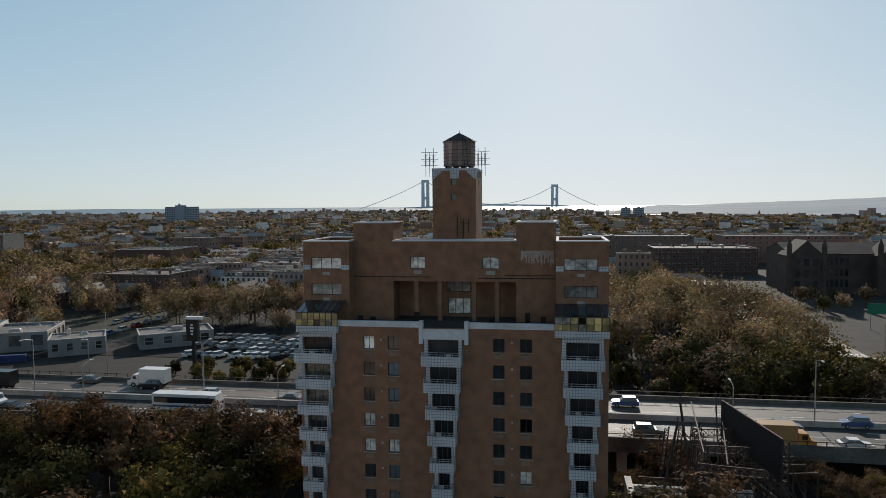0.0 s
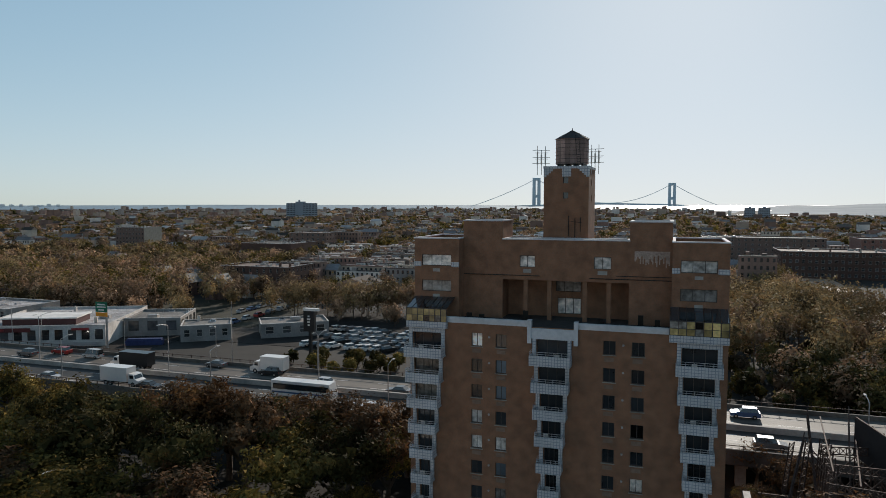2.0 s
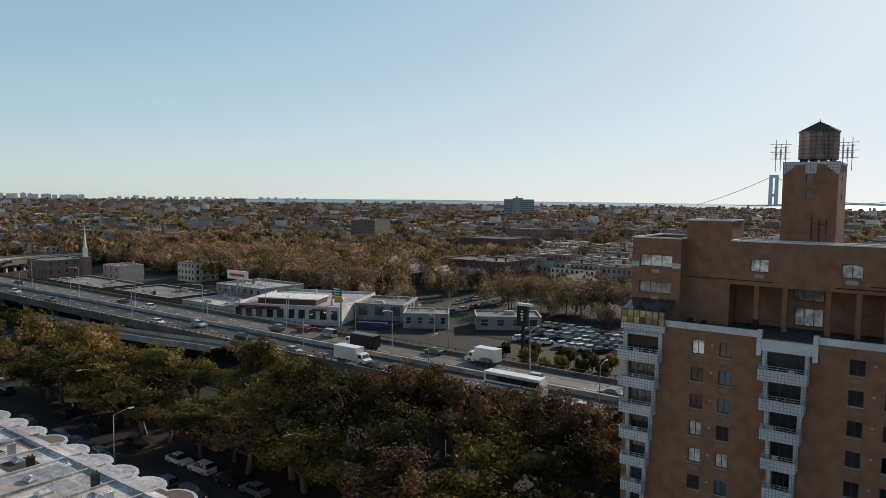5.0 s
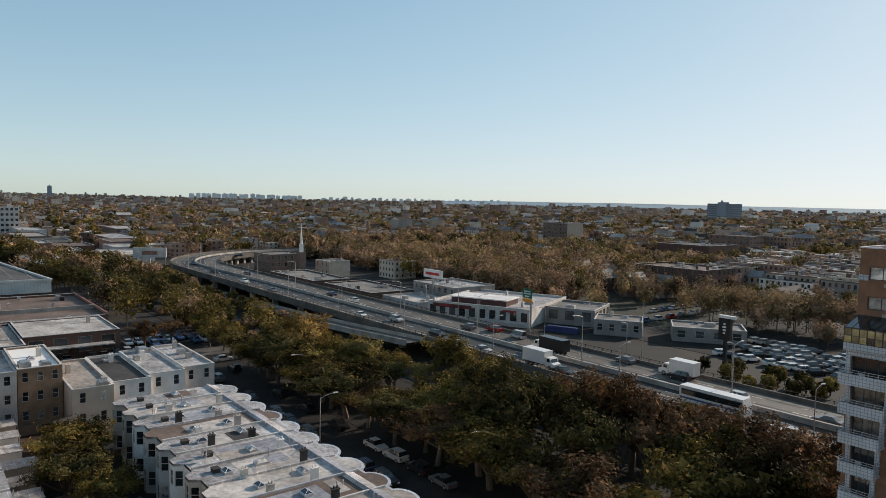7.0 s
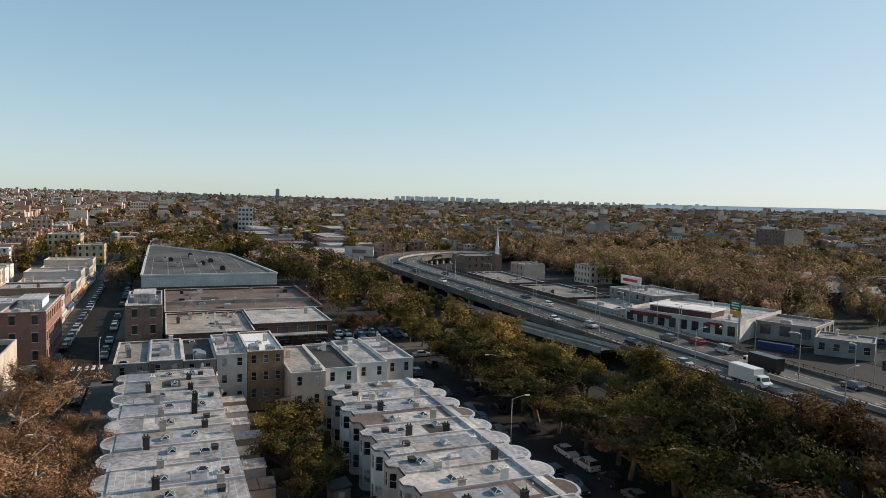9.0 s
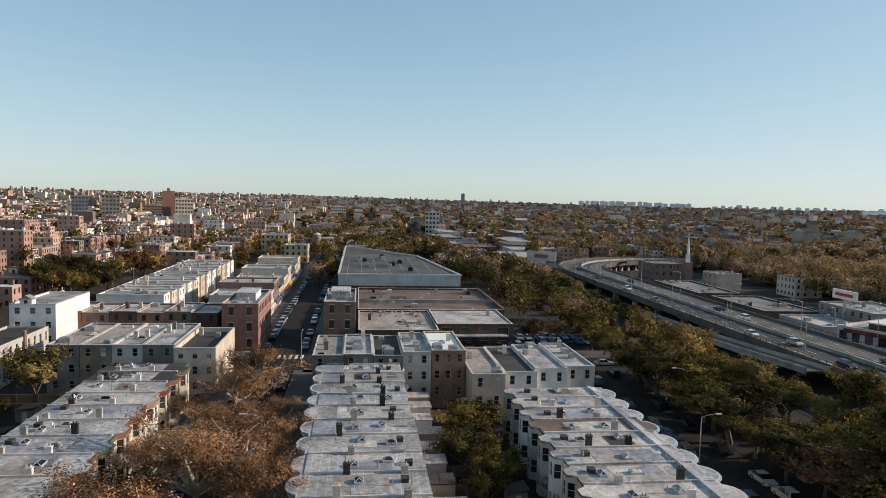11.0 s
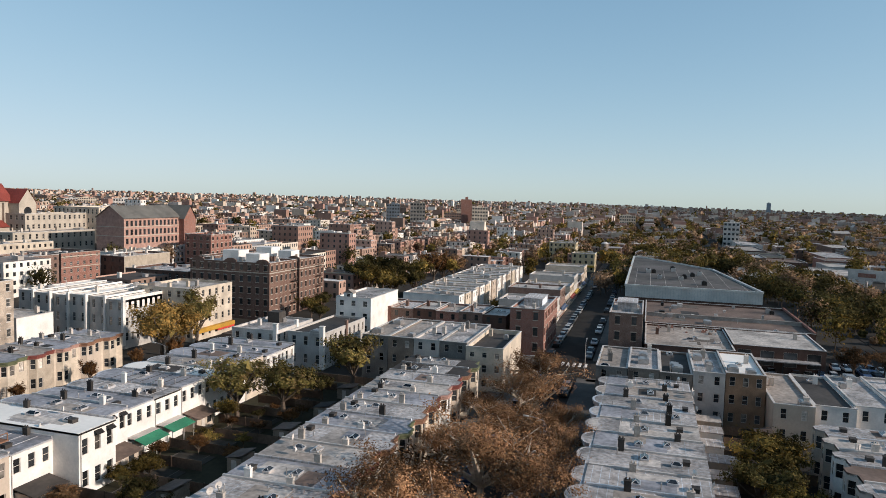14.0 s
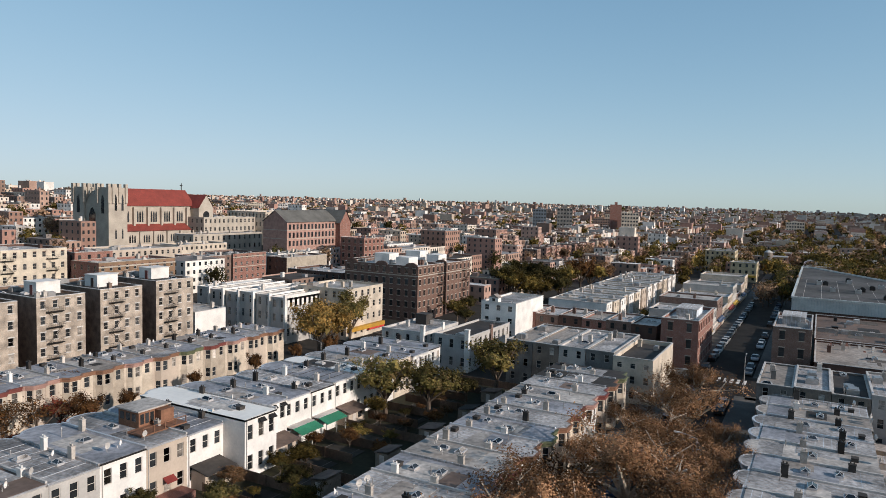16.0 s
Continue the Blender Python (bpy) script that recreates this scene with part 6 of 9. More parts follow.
part("stone_band", Shape().box(-27.1, 24.1, -12.1, 8.1, 7.0, 7.4).box(-27.1, 24.1, -12.1, 8.1, 12.0, 12.4), LIMESTONE, t)

building("school_annex", -290, -273, -206, -192, 6, 20.4, REDBRICK, ROOFS[1], "dark red brick school annex with a stepped top", "school", 4, "xy", 2.8, 1.3, 0.55, 1.0, DARKFRAME, seed=305, clutter=8, lintel=LIMESTONE)
for k in range(6):
    building("white_row_house", -262 + k * 5.6, -256.5 + k * 5.6, -214, -206, 5, 14.2 + 0.3 * (k % 2), WHITE if k % 3 else PALECREAM, ROOFS[k % 3], "white terrace house below the school", "house", 2, "y", 2.4, 1.0, 0.5, 0.4, seed=310 + k, group="white terrace by the school", clutter=2)

# ---- far side of the highway ----
DULLROOF = material("dull_grey_roof", (0.19, 0.185, 0.175), 0.85, vary=0.6, grain=1.2, stain=0.45, bump=0.2)
def turned(ob, degrees):
    ob.matrix_basis = pose(*ob.location, 0, 0, degrees)
    return ob


t = building("car_showroom", -190.5, -154.5, 142, 178.5, 0, 5.8, PALECON, ROOFS[1], "long white car showroom with a flat roof", "showroom", 1, "Y", 3.4, 2.2, 0.5, 0.6, DARKFRAME, seed=320, bars="slide", clutter=14)
part("fascia", Shape().box(-16, -2, -18.6, -18.25, 4.2, 5.3), material("dark_red_fascia", (0.12, 0.03, 0.03), 0.5), t, "dark red fascia band")
part("upper_storey", Shape().box(-12, 8, -13, -3, 5.2, 7.0), material("maroon_panel", (0.07, 0.028, 0.028), 0.5), t, "maroon upper storey")
part("upper_roof", Shape().box(-12.4, 8.4, -13.4, -2.6, 7.0, 7.35), WHITE, t, "white upper roof")
for x in (-13.5, 9.0):
    part("sign_bar", Shape().box(x, x + 4.6, -18.66, -18.6 if x < -2 else -18.25, 4.5, 5.1), material("dull_red_sign", (0.3, 0.04, 0.04), 0.6), t, "dull red sign bar")
part("grey_band", Shape().box(-17.9, 17.9, -18.4, -18.26, 0.2, 1.1), GREYWALL, t)
turned(t, 24).location = (-174.5, 162.5, 0)
t = thing("covered_stack", -141, 157.5, 0, 24, "long stack covered with a dark blue tarpaulin", "tarpaulin")
part("cover", Shape().prism([(-5, -1.2), (5, -1.2), (5, 1.2), (-5, 1.2)], 0, 1.4).prism([(-4.7, -0.8), (4.7, -0.8), (4.7, 0.8), (-4.7, 0.8)], 1.4, 1.8), material("blue_tarp", (0.03, 0.045, 0.13), 0.6, vary=0.4, grain=1.5), t)
# pale fronts turned from the sun: their shade is put into this grey
DULLGREY = material("shade_grey_panel", (0.24, 0.24, 0.235), 0.7, vary=0.2, grain=2, stain=0.3)
t = building("car_showroom", -160, -143.5, 168, 186, 0, 5.4, DULLGREY, DULLROOF, "glazed grey showroom with deep porch", "showroom", 1, "Yx", 4.0, 3.0, 0.6, 0.6, DARKFRAME, seed=321, clutter=8)
turned(t, 24)
t = building("garage_building", -138, -124, 166.5, 177.5, 0, 4.6, DULLGREY, DULLROOF, "small pale grey garage with rounded roof edge", "garage", 1, "Y", 3.0, 1.6, 0.45, 0.3, seed=322, clutter=3)
turned(t, 34)
turned(building("garage_building", -120, -100, 180, 192, 0, 4.2, DULLGREY, DULLROOF, "low white garage with a flat roof", "garage", 1, "Y", 4, 2.4, 0.5, 0.4, seed=323, clutter=3), 36)
building("garage_building", -252, -216, 136.5, 156, 0, 4.4, DARKBRICK, DULLROOF, "low dark brick garages along the highway", "garage", 1, "", seed=324, clutter=10)
building("garage_building", -214.5, -192, 140.5, 156, 0, 3.6, GREYWALL, ROOFS[2], "low white-walled garage beside the highway", "garage", 1, "", seed=329, clutter=5)
building("garage_building", -222, -196, 160, 180, 0, 7.0, DULLGREY, ROOFS[1], "grey workshop with white roofs", "workshop", 2, "Y", 3.2, 1.5, 0.5, 0.5, seed=325, clutter=10)
building("garage_building", -300, -258, 134.5, 152, 0, 4.6, DARKBRICK, DULLROOF, "low brick garage with pale roof", "garage", 1, "", seed=326, clutter=8)
building("brick_house_block", -338, -319, 142.5, 160, 0, 10.5, BROWNBRICK, DULLROOF, "three-storey brick house with pale roof", "house", 3, "xY", 3, 1.2, 0.5, 0.5, seed=327)
building("pink_house", -316, -302, 166, 178, 0, 7.5, BEIGE, DULLROOF, "pinkish stucco house with plain walls", "house", 2, "Y", 4, 1, 0.5, 0.4, seed=328)
t = thing("steeple", -312, 156, 0, 0, "thin white church steeple above dark walls", "steeple")
part("base", Shape().box(-1.8, 1.8, -1.8, 1.8, 0, 12), BROWNBRICK, t)
part("belfry", Shape().prism([(-0.8, -0.8), (0.8, -0.8), (0.8, 0.8), (-0.8, 0.8)], 12, 16), WHITE, t)
part("spire", Shape().tube((0, 0, 16), (0, 0, 26.0), 0.75, 0.04, 8), WHITE, t)
# low shops and workshops past the highway bend
for k, (x0, x1, y0, y1, z, wall, roof) in enumerate(((-398, -352, 46, 70, 7.5, WHITE, ROOFS[0]), (-398, -362, 72, 92, 6.0, GREYWALL, ROOFS[2]), (-440, -404, 48, 66, 6.5, GREYWALL, BLACKROOF), (-470, -442, 48, 84, 5.6, BROWNBRICK, ROOFS[1]), (-440, -404, 68, 84, 5.0, PALECON, ROOFS[3]), (-448, -404, 88, 112, 5.5, PALECON, ROOFS[2]),
                                                     (-510, -476, 52, 72, 8.0, BROWNBRICK, ROOFS[0]), (-510, -476, 74, 96, 6.0, DARKBRICK, BROWNROOF), (-545, -514, 56, 90, 7.0, CREAM, BLACKROOF), (-484, -452, 102, 124, 6.2, GREYWALL, ROOFS[2]), (-522, -488, 108, 146, 7.2, REDBRICK, BROWNROOF),
                                                     (-615, -556, 62, 84, 7.5, DARKBRICK, ROOFS[3]), (-604, -530, 118, 140, 6.5, REDBRICK, ROOFS[1]), (-600, -540, 146, 170, 8.5, BROWNBRICK, BLACKROOF),
                                                     (-690, -630, 74, 92, 8.0, PALECON, ROOFS[0]), (-680, -622, 142, 170, 9.0, BROWNBRICK, ROOFS[2]))):
    building("shop_building", x0, x1, y0, y1, 0, z, wall, roof, "low flat-roofed workshop past the highway bend", "workshop", 2, "xY" if k < 6 else "", 4.0, 2.0, 0.45, 0.5, seed=350 + k, group="workshops past the bend", clutter=5 if k < 6 else 2)
t = thing("billboard", -340, 92, 0, 60, "roadside billboard with a pale picture panel on a post", "billboard")
part("post", Shape().tube((0, 0, 0), (0, 0, 9), 0.45, sides=8), STEEL, t)
part("panel", Shape().box(-7.5, 7.5, -0.3, 0.3, 9.5, 14), PALECON, t, "pale picture panel")
part("picture", Shape().prism([(-3.5, -0.36), (3.5, -0.36), (3.5, -0.3), (-3.5, -0.3)], 10.6, 12.4), REDBRICK, t, "dull red motif")
part("walkway", Shape().box(-7.5, 7.5, -1.0, -0.3, 9.2, 9.35), STEEL, t)
# pole sign of the car dealer
t = thing("pole_sign", -82, 146.5, 0, 0, "tall black pole sign beside the car park", "sign")
part("pole", Shape().box(-0.35, 0.35, -0.35, 0.35, 0, 12), DARKMETAL, t)
part("board", Shape().box(-1.6, 1.2, -0.5, 0.5, 9.2, 14.2), DARKMETAL, t, "black sign board")
part("top_band", Shape().box(-1.7, 2.2, -0.55, 0.55, 14.2, 14.8), WHITE, t, "white top band")
for z, w in ((12.9, 0.5), (12.2, 0.9), (11.5, 0.7), (10.8, 0.5)):
    part("mark", Shape().box(-0.2 - w / 2, -0.2 + w / 2, -0.54, -0.5, z - 0.2, z + 0.2), WHITE, t)
t = thing("pole_sign", -206, 157.5, 0, 0, "roadside sign board on a single post", "sign")
part("pole", Shape().box(-0.3, 0.3, -0.3, 0.3, 0, 10), STEEL, t)
part("board", Shape().box(-5.5, 5.5, -0.4, 0.4, 10, 13), WHITE, t, "pale sign board")
part("lettering", Shape().box(-4.2, 4.2, -0.44, -0.4, 11, 12), material("red_lettering", (0.5, 0.05, 0.05), 0.6), t)
# dark terrace, brick blocks and street beyond
building("dark_terrace", -196, -161, 268, 292, 0, 11.5, DARKBRICK, BROWNROOF, "dark brick terrace with a long flat roof", "apartment building", 3, "xY", 3.2, 1.1, 0.5, 0.6, seed=330, clutter=16)
building("dark_terrace", -277, -239, 402, 436, 0, 13, DARKBRICK, BLACKROOF, "long blackish brick hall", "hall", 3, "", seed=331, clutter=10)
building("brick_block", -284, -252, 476, 504, 0, 17, BROWNBRICK, BROWNROOF, "long brown brick apartment block", "apartment building", 5, "Yx", 4.0, 1.5, 0.5, 0.6, seed=332, clutter=10)
building("tan_tower", -425, -397, 446, 466, 0, 20.5, BROWNBRICK, BLACKROOF, "brick block with one tan end", "apartment building", 6, "Y", 3.0, 1.2, 0.5, 0.6, seed=335, front=("x", TANBRICK), clutter=5)
# gothic school and long block on the right
t = thing("gothic_school", 128, 340, 0, 0, "huge dark stone gothic school with gables", "school")
GROOF = material("dark_slate", (0.05, 0.045, 0.042), 0.85, vary=0.3, grain=2, stain=0.3, spec=0.1)
GSTONE = material("sooty_stone", (0.075, 0.057, 0.048), 0.9, vary=0.25, grain=2, stain=0.3)
part("main_block", gable(Shape(), -27, 60, -18, 14, 0, 17.5, 21.5, 0, 1, "x", 0.3), [GSTONE, GROOF], t)
for x in (-22, 14, 48):
    gb = part("gable_wing", gable(Shape(), x - 7, x + 7, -25, -10, 0, 17, 23.5, 0, 1, "y", 0.2), [GSTONE, GROOF], t)
    for q in (-3.6, 0, 3.6):
        for f in range(3):
            part("window", Shape().box(x + q - 1.0, x + q + 1.0, -25.06, -25, 3 + f * 4.7, 6.2 + f * 4.7), GLASS, gb)
    part("turret", Shape().tube((x - 7, -25, 0), (x - 7, -25, 21), 1.1, sides=8).tube((x - 7, -25, 21), (x - 7, -25, 24.5), 1.2, 0.05, 8), GSTONE, gb)
    part("turret", Shape().tube((x + 7, -25, 0), (x + 7, -25, 21), 1.1, sides=8).tube((x + 7, -25, 21), (x + 7, -25, 24.5), 1.2, 0.05, 8), GSTONE, gb)
for k in range(11):
    x = -14 + k * 2.0 + (12 if k > 5 else 0)
    for f in range(3):
        part("window", Shape().box(x, x + 1.3, -18.06, -18, 3 + f * 4.7, 6.2 + f * 4.7), GLASS, t)
building("long_block", 56, 112, 408, 440, 0, 14.2, DARKBRICK, BROWNROOF, "long four-storey brick block with pale roof", "apartment building", 4, "YX", 3.0, 1.5, 0.5, 0.6, seed=340, clutter=20)
building("long_block", 20, 95, 500, 530, 1, 17, BROWNBRICK, BLACKROOF, "dark red apartment block far behind trees", "apartment building", 5, "Y", 4, 1.4, 0.5, 0.6, seed=341, clutter=12)
building("long_block", 110, 190, 480, 510, 1, 18, REDBRICK, BLACKROOF, "red apartment block behind the school", "apartment building", 5, "Y", 4, 1.4, 0.5, 0.6, seed=342, clutter=12)

# billboard on a steel frame beside the tower
t = thing("billboard", 18, 84, 0, 0, "dark billboard on a rusty steel truss frame", "billboard")
part("roof_slab", Shape().box(-9, 6, -13, 4, -0.4, 3.4), BLACKROOF, t, "low dark roof under the frame")
part("edge_wall", Shape().box(-9.3, -8.5, -13, 4, 3.4, 5.6).box(-8.5, 6, 3.4, 4, 3.4, 4.6), PALECON, t, "pale parapet")


def truss(p, q, h, n, up=Vector((0, 0, 1))):
    s = Shape()
    p, q = Vector(p), Vector(q)
    for o in (Vector(), up * h):
        s.tube(p + o, q + o, 0.09, sides=4)
    for i in range(n):
        a, b = p.lerp(q, i / n), p.lerp(q, (i + 1) / n)
        s.tube(a, b + up * h, 0.05, sides=4).tube(a + up * h, b, 0.05, sides=4).tube(a, a + up * h, 0.05, sides=4)
    return s


P0, P1 = Vector((4.2, 12.0, 13.2)), Vector((7.2, -3.0, 13.2))
d = (P1 - P0).normalized()
nrm = Vector((d.y, -d.x, 0))
c = [P0 + nrm * 0.15, P1 + nrm * 0.15, P1 - nrm * 0.15, P0 - nrm * 0.15]
part("board", Shape().prism([(v.x, v.y) for v in c], 8.8, 13.4), material("board_back", (0.03, 0.025, 0.025), 0.8), t, "dark back of the board")
part("board_edge", Shape().tube(P0 + Vector((0, 0, .25)), P1 + Vector((0, 0, .25)), 0.14, sides=4).tube(P0 + Vector((0, 0, -4.4)), P1 + Vector((0, 0, -4.4)), 0.14, sides=4), RUST, t)
for k in range(7):
    a = P0.lerp(P1, k / 6)
    b = a - nrm * 4.2
    part("upright", truss((a.x, a.y, 3.4), (a.x, a.y, 13.2), 0.8, 9, -nrm), RUST, t)
    part("brace", Shape().tube((b.x, b.y, 3.4), (a.x, a.y, 12.6), 0.1, sides=4).tube((b.x, b.y, 3.4), (a.x, a.y, 8.5), 0.08, sides=4).tube((b.x, b.y, 3.4), (b.x, b.y, 9.5), 0.08, sides=4).tube((b.x, b.y, 9.5), (a.x, a.y, 9.5), 0.08, sides=4), RUST, t)
for z in (5.0, 7.6, 9.5, 11.8):
    part("cross_truss", truss((P0.x - nrm.x * 0.6, P0.y - nrm.y * 0.6, z), (P1.x - nrm.x * 0.6, P1.y - nrm.y * 0.6, z), 0.8, 14), RUST, t)
for k in range(5):
    part("walkway", truss((-7.5, -9 + k * 3.4, 4.2), (5.5, -10 + k * 3.4, 4.6), 1.1, 12), RUST, t)
for k, (x, y) in enumerate(((-3.4, 4.5), (-2.4, -3.0), (-4.4, 9.0))):
    part("mast", truss((x, y, 3.4), (x + 0.8, y, 12.4 - k), 0.9, 10, Vector((0.7, 0.7, 0))), RUST, t)
part("mast", truss((-7, -8, 4.5), (-2.5, 6.0, 11.8), 1.0, 16), RUST, t)

# open lattice of the old sign frame beside the board
for k, (a, b) in enumerate((((-1.5, 1, 3.4), (-1.2, 12.5, 12.8)), ((1.0, -2, 3.4), (4.0, 15, 12.6)))):
    part("frame_side", truss(a, b, 1.4, 14), RUST, t)
for k in range(6):
    y = -6 + k * 3.6
    part("frame_upright", truss((-2.6 + 0.5 * k, y, 3.4), (-2.2 + 0.5 * k, y, 12.4 - 0.4 * k), 1.1, 8, Vector((1, 0.2, 0))), RUST, t)
    if k % 2:
        continue
    part("frame_beam", truss((-2.4 + 0.5 * k, y, 10.4 - 0.2 * k), (4.6 + 0.2 * k, y, 10.0), 0.9, 8), RUST, t)
for k in range(4):
    part("frame_brace", Shape().tube((-2.5, -6 + 4.5 * k, 3.6), (4.5, -4 + 4.5 * k, 10.2), 0.08, sides=4).tube((4.5, -6 + 4.5 * k, 3.6), (-2.2, -4 + 4.5 * k, 11.0), 0.08, sides=4), RUST, t)
part("frame_top_rail", Shape().tube((-1.8, -6, 12.6), (0.4, 13, 12.9), 0.1, sides=4).tube((1.2, -4, 10.6), (4.6, 14, 10.8), 0.1, sides=4), RUST, t)
for x, y in ((-5, -4), (2, -8), (-3, 1.5)):
    part("roof_unit", Shape().box(x - 0.8, x + 0.8, y - 0.6, y + 0.6, 3.4, 4.5), STEEL, t)

# gabled houses among the trees beyond the car park
hr = random.Random(15)
for k, (x, y) in enumerate(((-238, 274), (-228, 268), (-218, 275), (-209, 266), (-181, 247), (-200, 250), (-172, 256), (-340, 292), (-330, 301), (-327, 342), (-316, 334), (-350, 330), (-300, 318))):
    t = thing("gabled_house", x, y, 0, hr.uniform(-4, 4), "small old house with steep gables among bare trees", "house", "gabled houses")
    wall, roof = hr.choice((DIMGREY, BROWNBRICK, DIMTAN, GREYWALL, DARKBRICK)), hr.choice((SLATE, BROWNROOF, SLATE, DULLROOF))
    e = 5.6 + hr.random()
    part("wall", gable(Shape(), -3.4, 3.4, -5, 5, -0.3, e, e + 3.6, 0, 1, "y" if k % 3 else "x", 0.45), [wall, roof], t)
    part("porch", gable(Shape(), -2.2, 2.2, -7.2, -4.9, 0, 2.7, 3.8, 0, 1, "x", 0.2), [wall, roof], t)
    for f in range(2):
        for u in (-1.7, 1.7):
            part("window", Shape().box(u - 0.5, u + 0.5, -5.05, -5.0, 1.2 + 2.7 * f, 2.8 + 2.7 * f), GLASS, t)
            part("window", Shape().box(3.4, 3.45, u * 1.5 - 0.5, u * 1.5 + 0.5, 1.2 + 2.7 * f, 2.8 + 2.7 * f), GLASS, t)
    part("chimney", Shape().box(-1.6, -0.9, 1.5, 2.2, e, e + 4.4), REDBRICK, t)



# ---- city spread: joined far houses and trees ----
FOOT = []
for ob in list(scene.collection.objects):
    if ob.parent is None and ob.type == "EMPTY":
        xs, ys = [], []
        for ch in ob.children:
            if ch.type == "MESH" and ch.name.split(".")[0] in ("wall", "roof", "nave", "main_block", "wing", "tower", "cladding", "transept"):
                for v in ch.bound_box:
                    q = ob.matrix_basis @ Vector(v)
                    xs.append(q.x)
                    ys.append(q.y)
        if xs:
            FOOT.append((min(xs), max(xs), min(ys), max(ys)))
KEEP_OUT = [(-10, 125, 405, 560), (40, 125, 325, 410), (-205, 90, -112, 142), (-135, -20, -166, -100), (-420, -176, -62, 100), (-200, -45, 141, 262), (-62, 90, 137, 330), (90, 200, 150, 380), (-170, -140, -112, -60),
            (-300, -100, 141, 192), (-158, -130, 180, 420), (-440, -300, 100, 200), (-420, -380, 180, 530), (-300, -190, -330, -255), (-470, -300, 40, 100), (-1000, -480, -75, 50)]


def free(x, y, m=4.0):
    for a, b, c, d in KEEP_OUT:
        if a < x < b and c < y < d:
            return False
    for a, b, c, d in FOOT:
        if a - m - 4 < x < b + m + 4 and c - m - 4 < y < d + m + 4:
            return False
    return True


def in_view(x, y):
    """The sector that the place is built in, as a bearing from the tower side."""
    a = math.degrees(math.atan2(-x, y))
    return -30 < a < 160


r = random.Random(77)
# shade on the seen sides of the sunward houses is in these darker tints
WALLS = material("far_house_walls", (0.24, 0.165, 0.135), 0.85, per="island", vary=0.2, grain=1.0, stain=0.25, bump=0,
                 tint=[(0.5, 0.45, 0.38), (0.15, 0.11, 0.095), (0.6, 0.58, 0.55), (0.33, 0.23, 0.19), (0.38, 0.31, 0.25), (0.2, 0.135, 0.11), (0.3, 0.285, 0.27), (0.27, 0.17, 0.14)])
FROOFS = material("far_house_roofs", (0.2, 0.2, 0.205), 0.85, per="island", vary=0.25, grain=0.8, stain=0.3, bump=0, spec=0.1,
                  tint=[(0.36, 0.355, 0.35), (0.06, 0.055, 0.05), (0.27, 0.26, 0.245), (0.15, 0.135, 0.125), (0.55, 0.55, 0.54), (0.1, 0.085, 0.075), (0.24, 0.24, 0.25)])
# paler copies for the sunlit inland houses, the light put into the tints
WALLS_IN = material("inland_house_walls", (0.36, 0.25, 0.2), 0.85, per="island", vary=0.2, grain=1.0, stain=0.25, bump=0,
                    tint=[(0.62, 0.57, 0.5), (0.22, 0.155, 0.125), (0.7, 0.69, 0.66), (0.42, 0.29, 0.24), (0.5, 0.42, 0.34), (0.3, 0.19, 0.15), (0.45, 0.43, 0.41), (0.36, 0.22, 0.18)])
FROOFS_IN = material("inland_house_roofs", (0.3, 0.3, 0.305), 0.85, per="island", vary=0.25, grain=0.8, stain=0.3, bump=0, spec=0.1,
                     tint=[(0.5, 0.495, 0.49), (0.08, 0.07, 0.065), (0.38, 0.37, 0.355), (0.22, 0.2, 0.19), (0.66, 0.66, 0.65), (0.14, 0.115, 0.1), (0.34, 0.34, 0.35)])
FWIN = material("far_window_glass", (0.035, 0.04, 0.045), 0.2, per="island", vary=0.6, grain=0.5, stain=0.2, bump=0, spec=0.6)


class Chunk:
    def __init__(self):
        self.s = Shape()


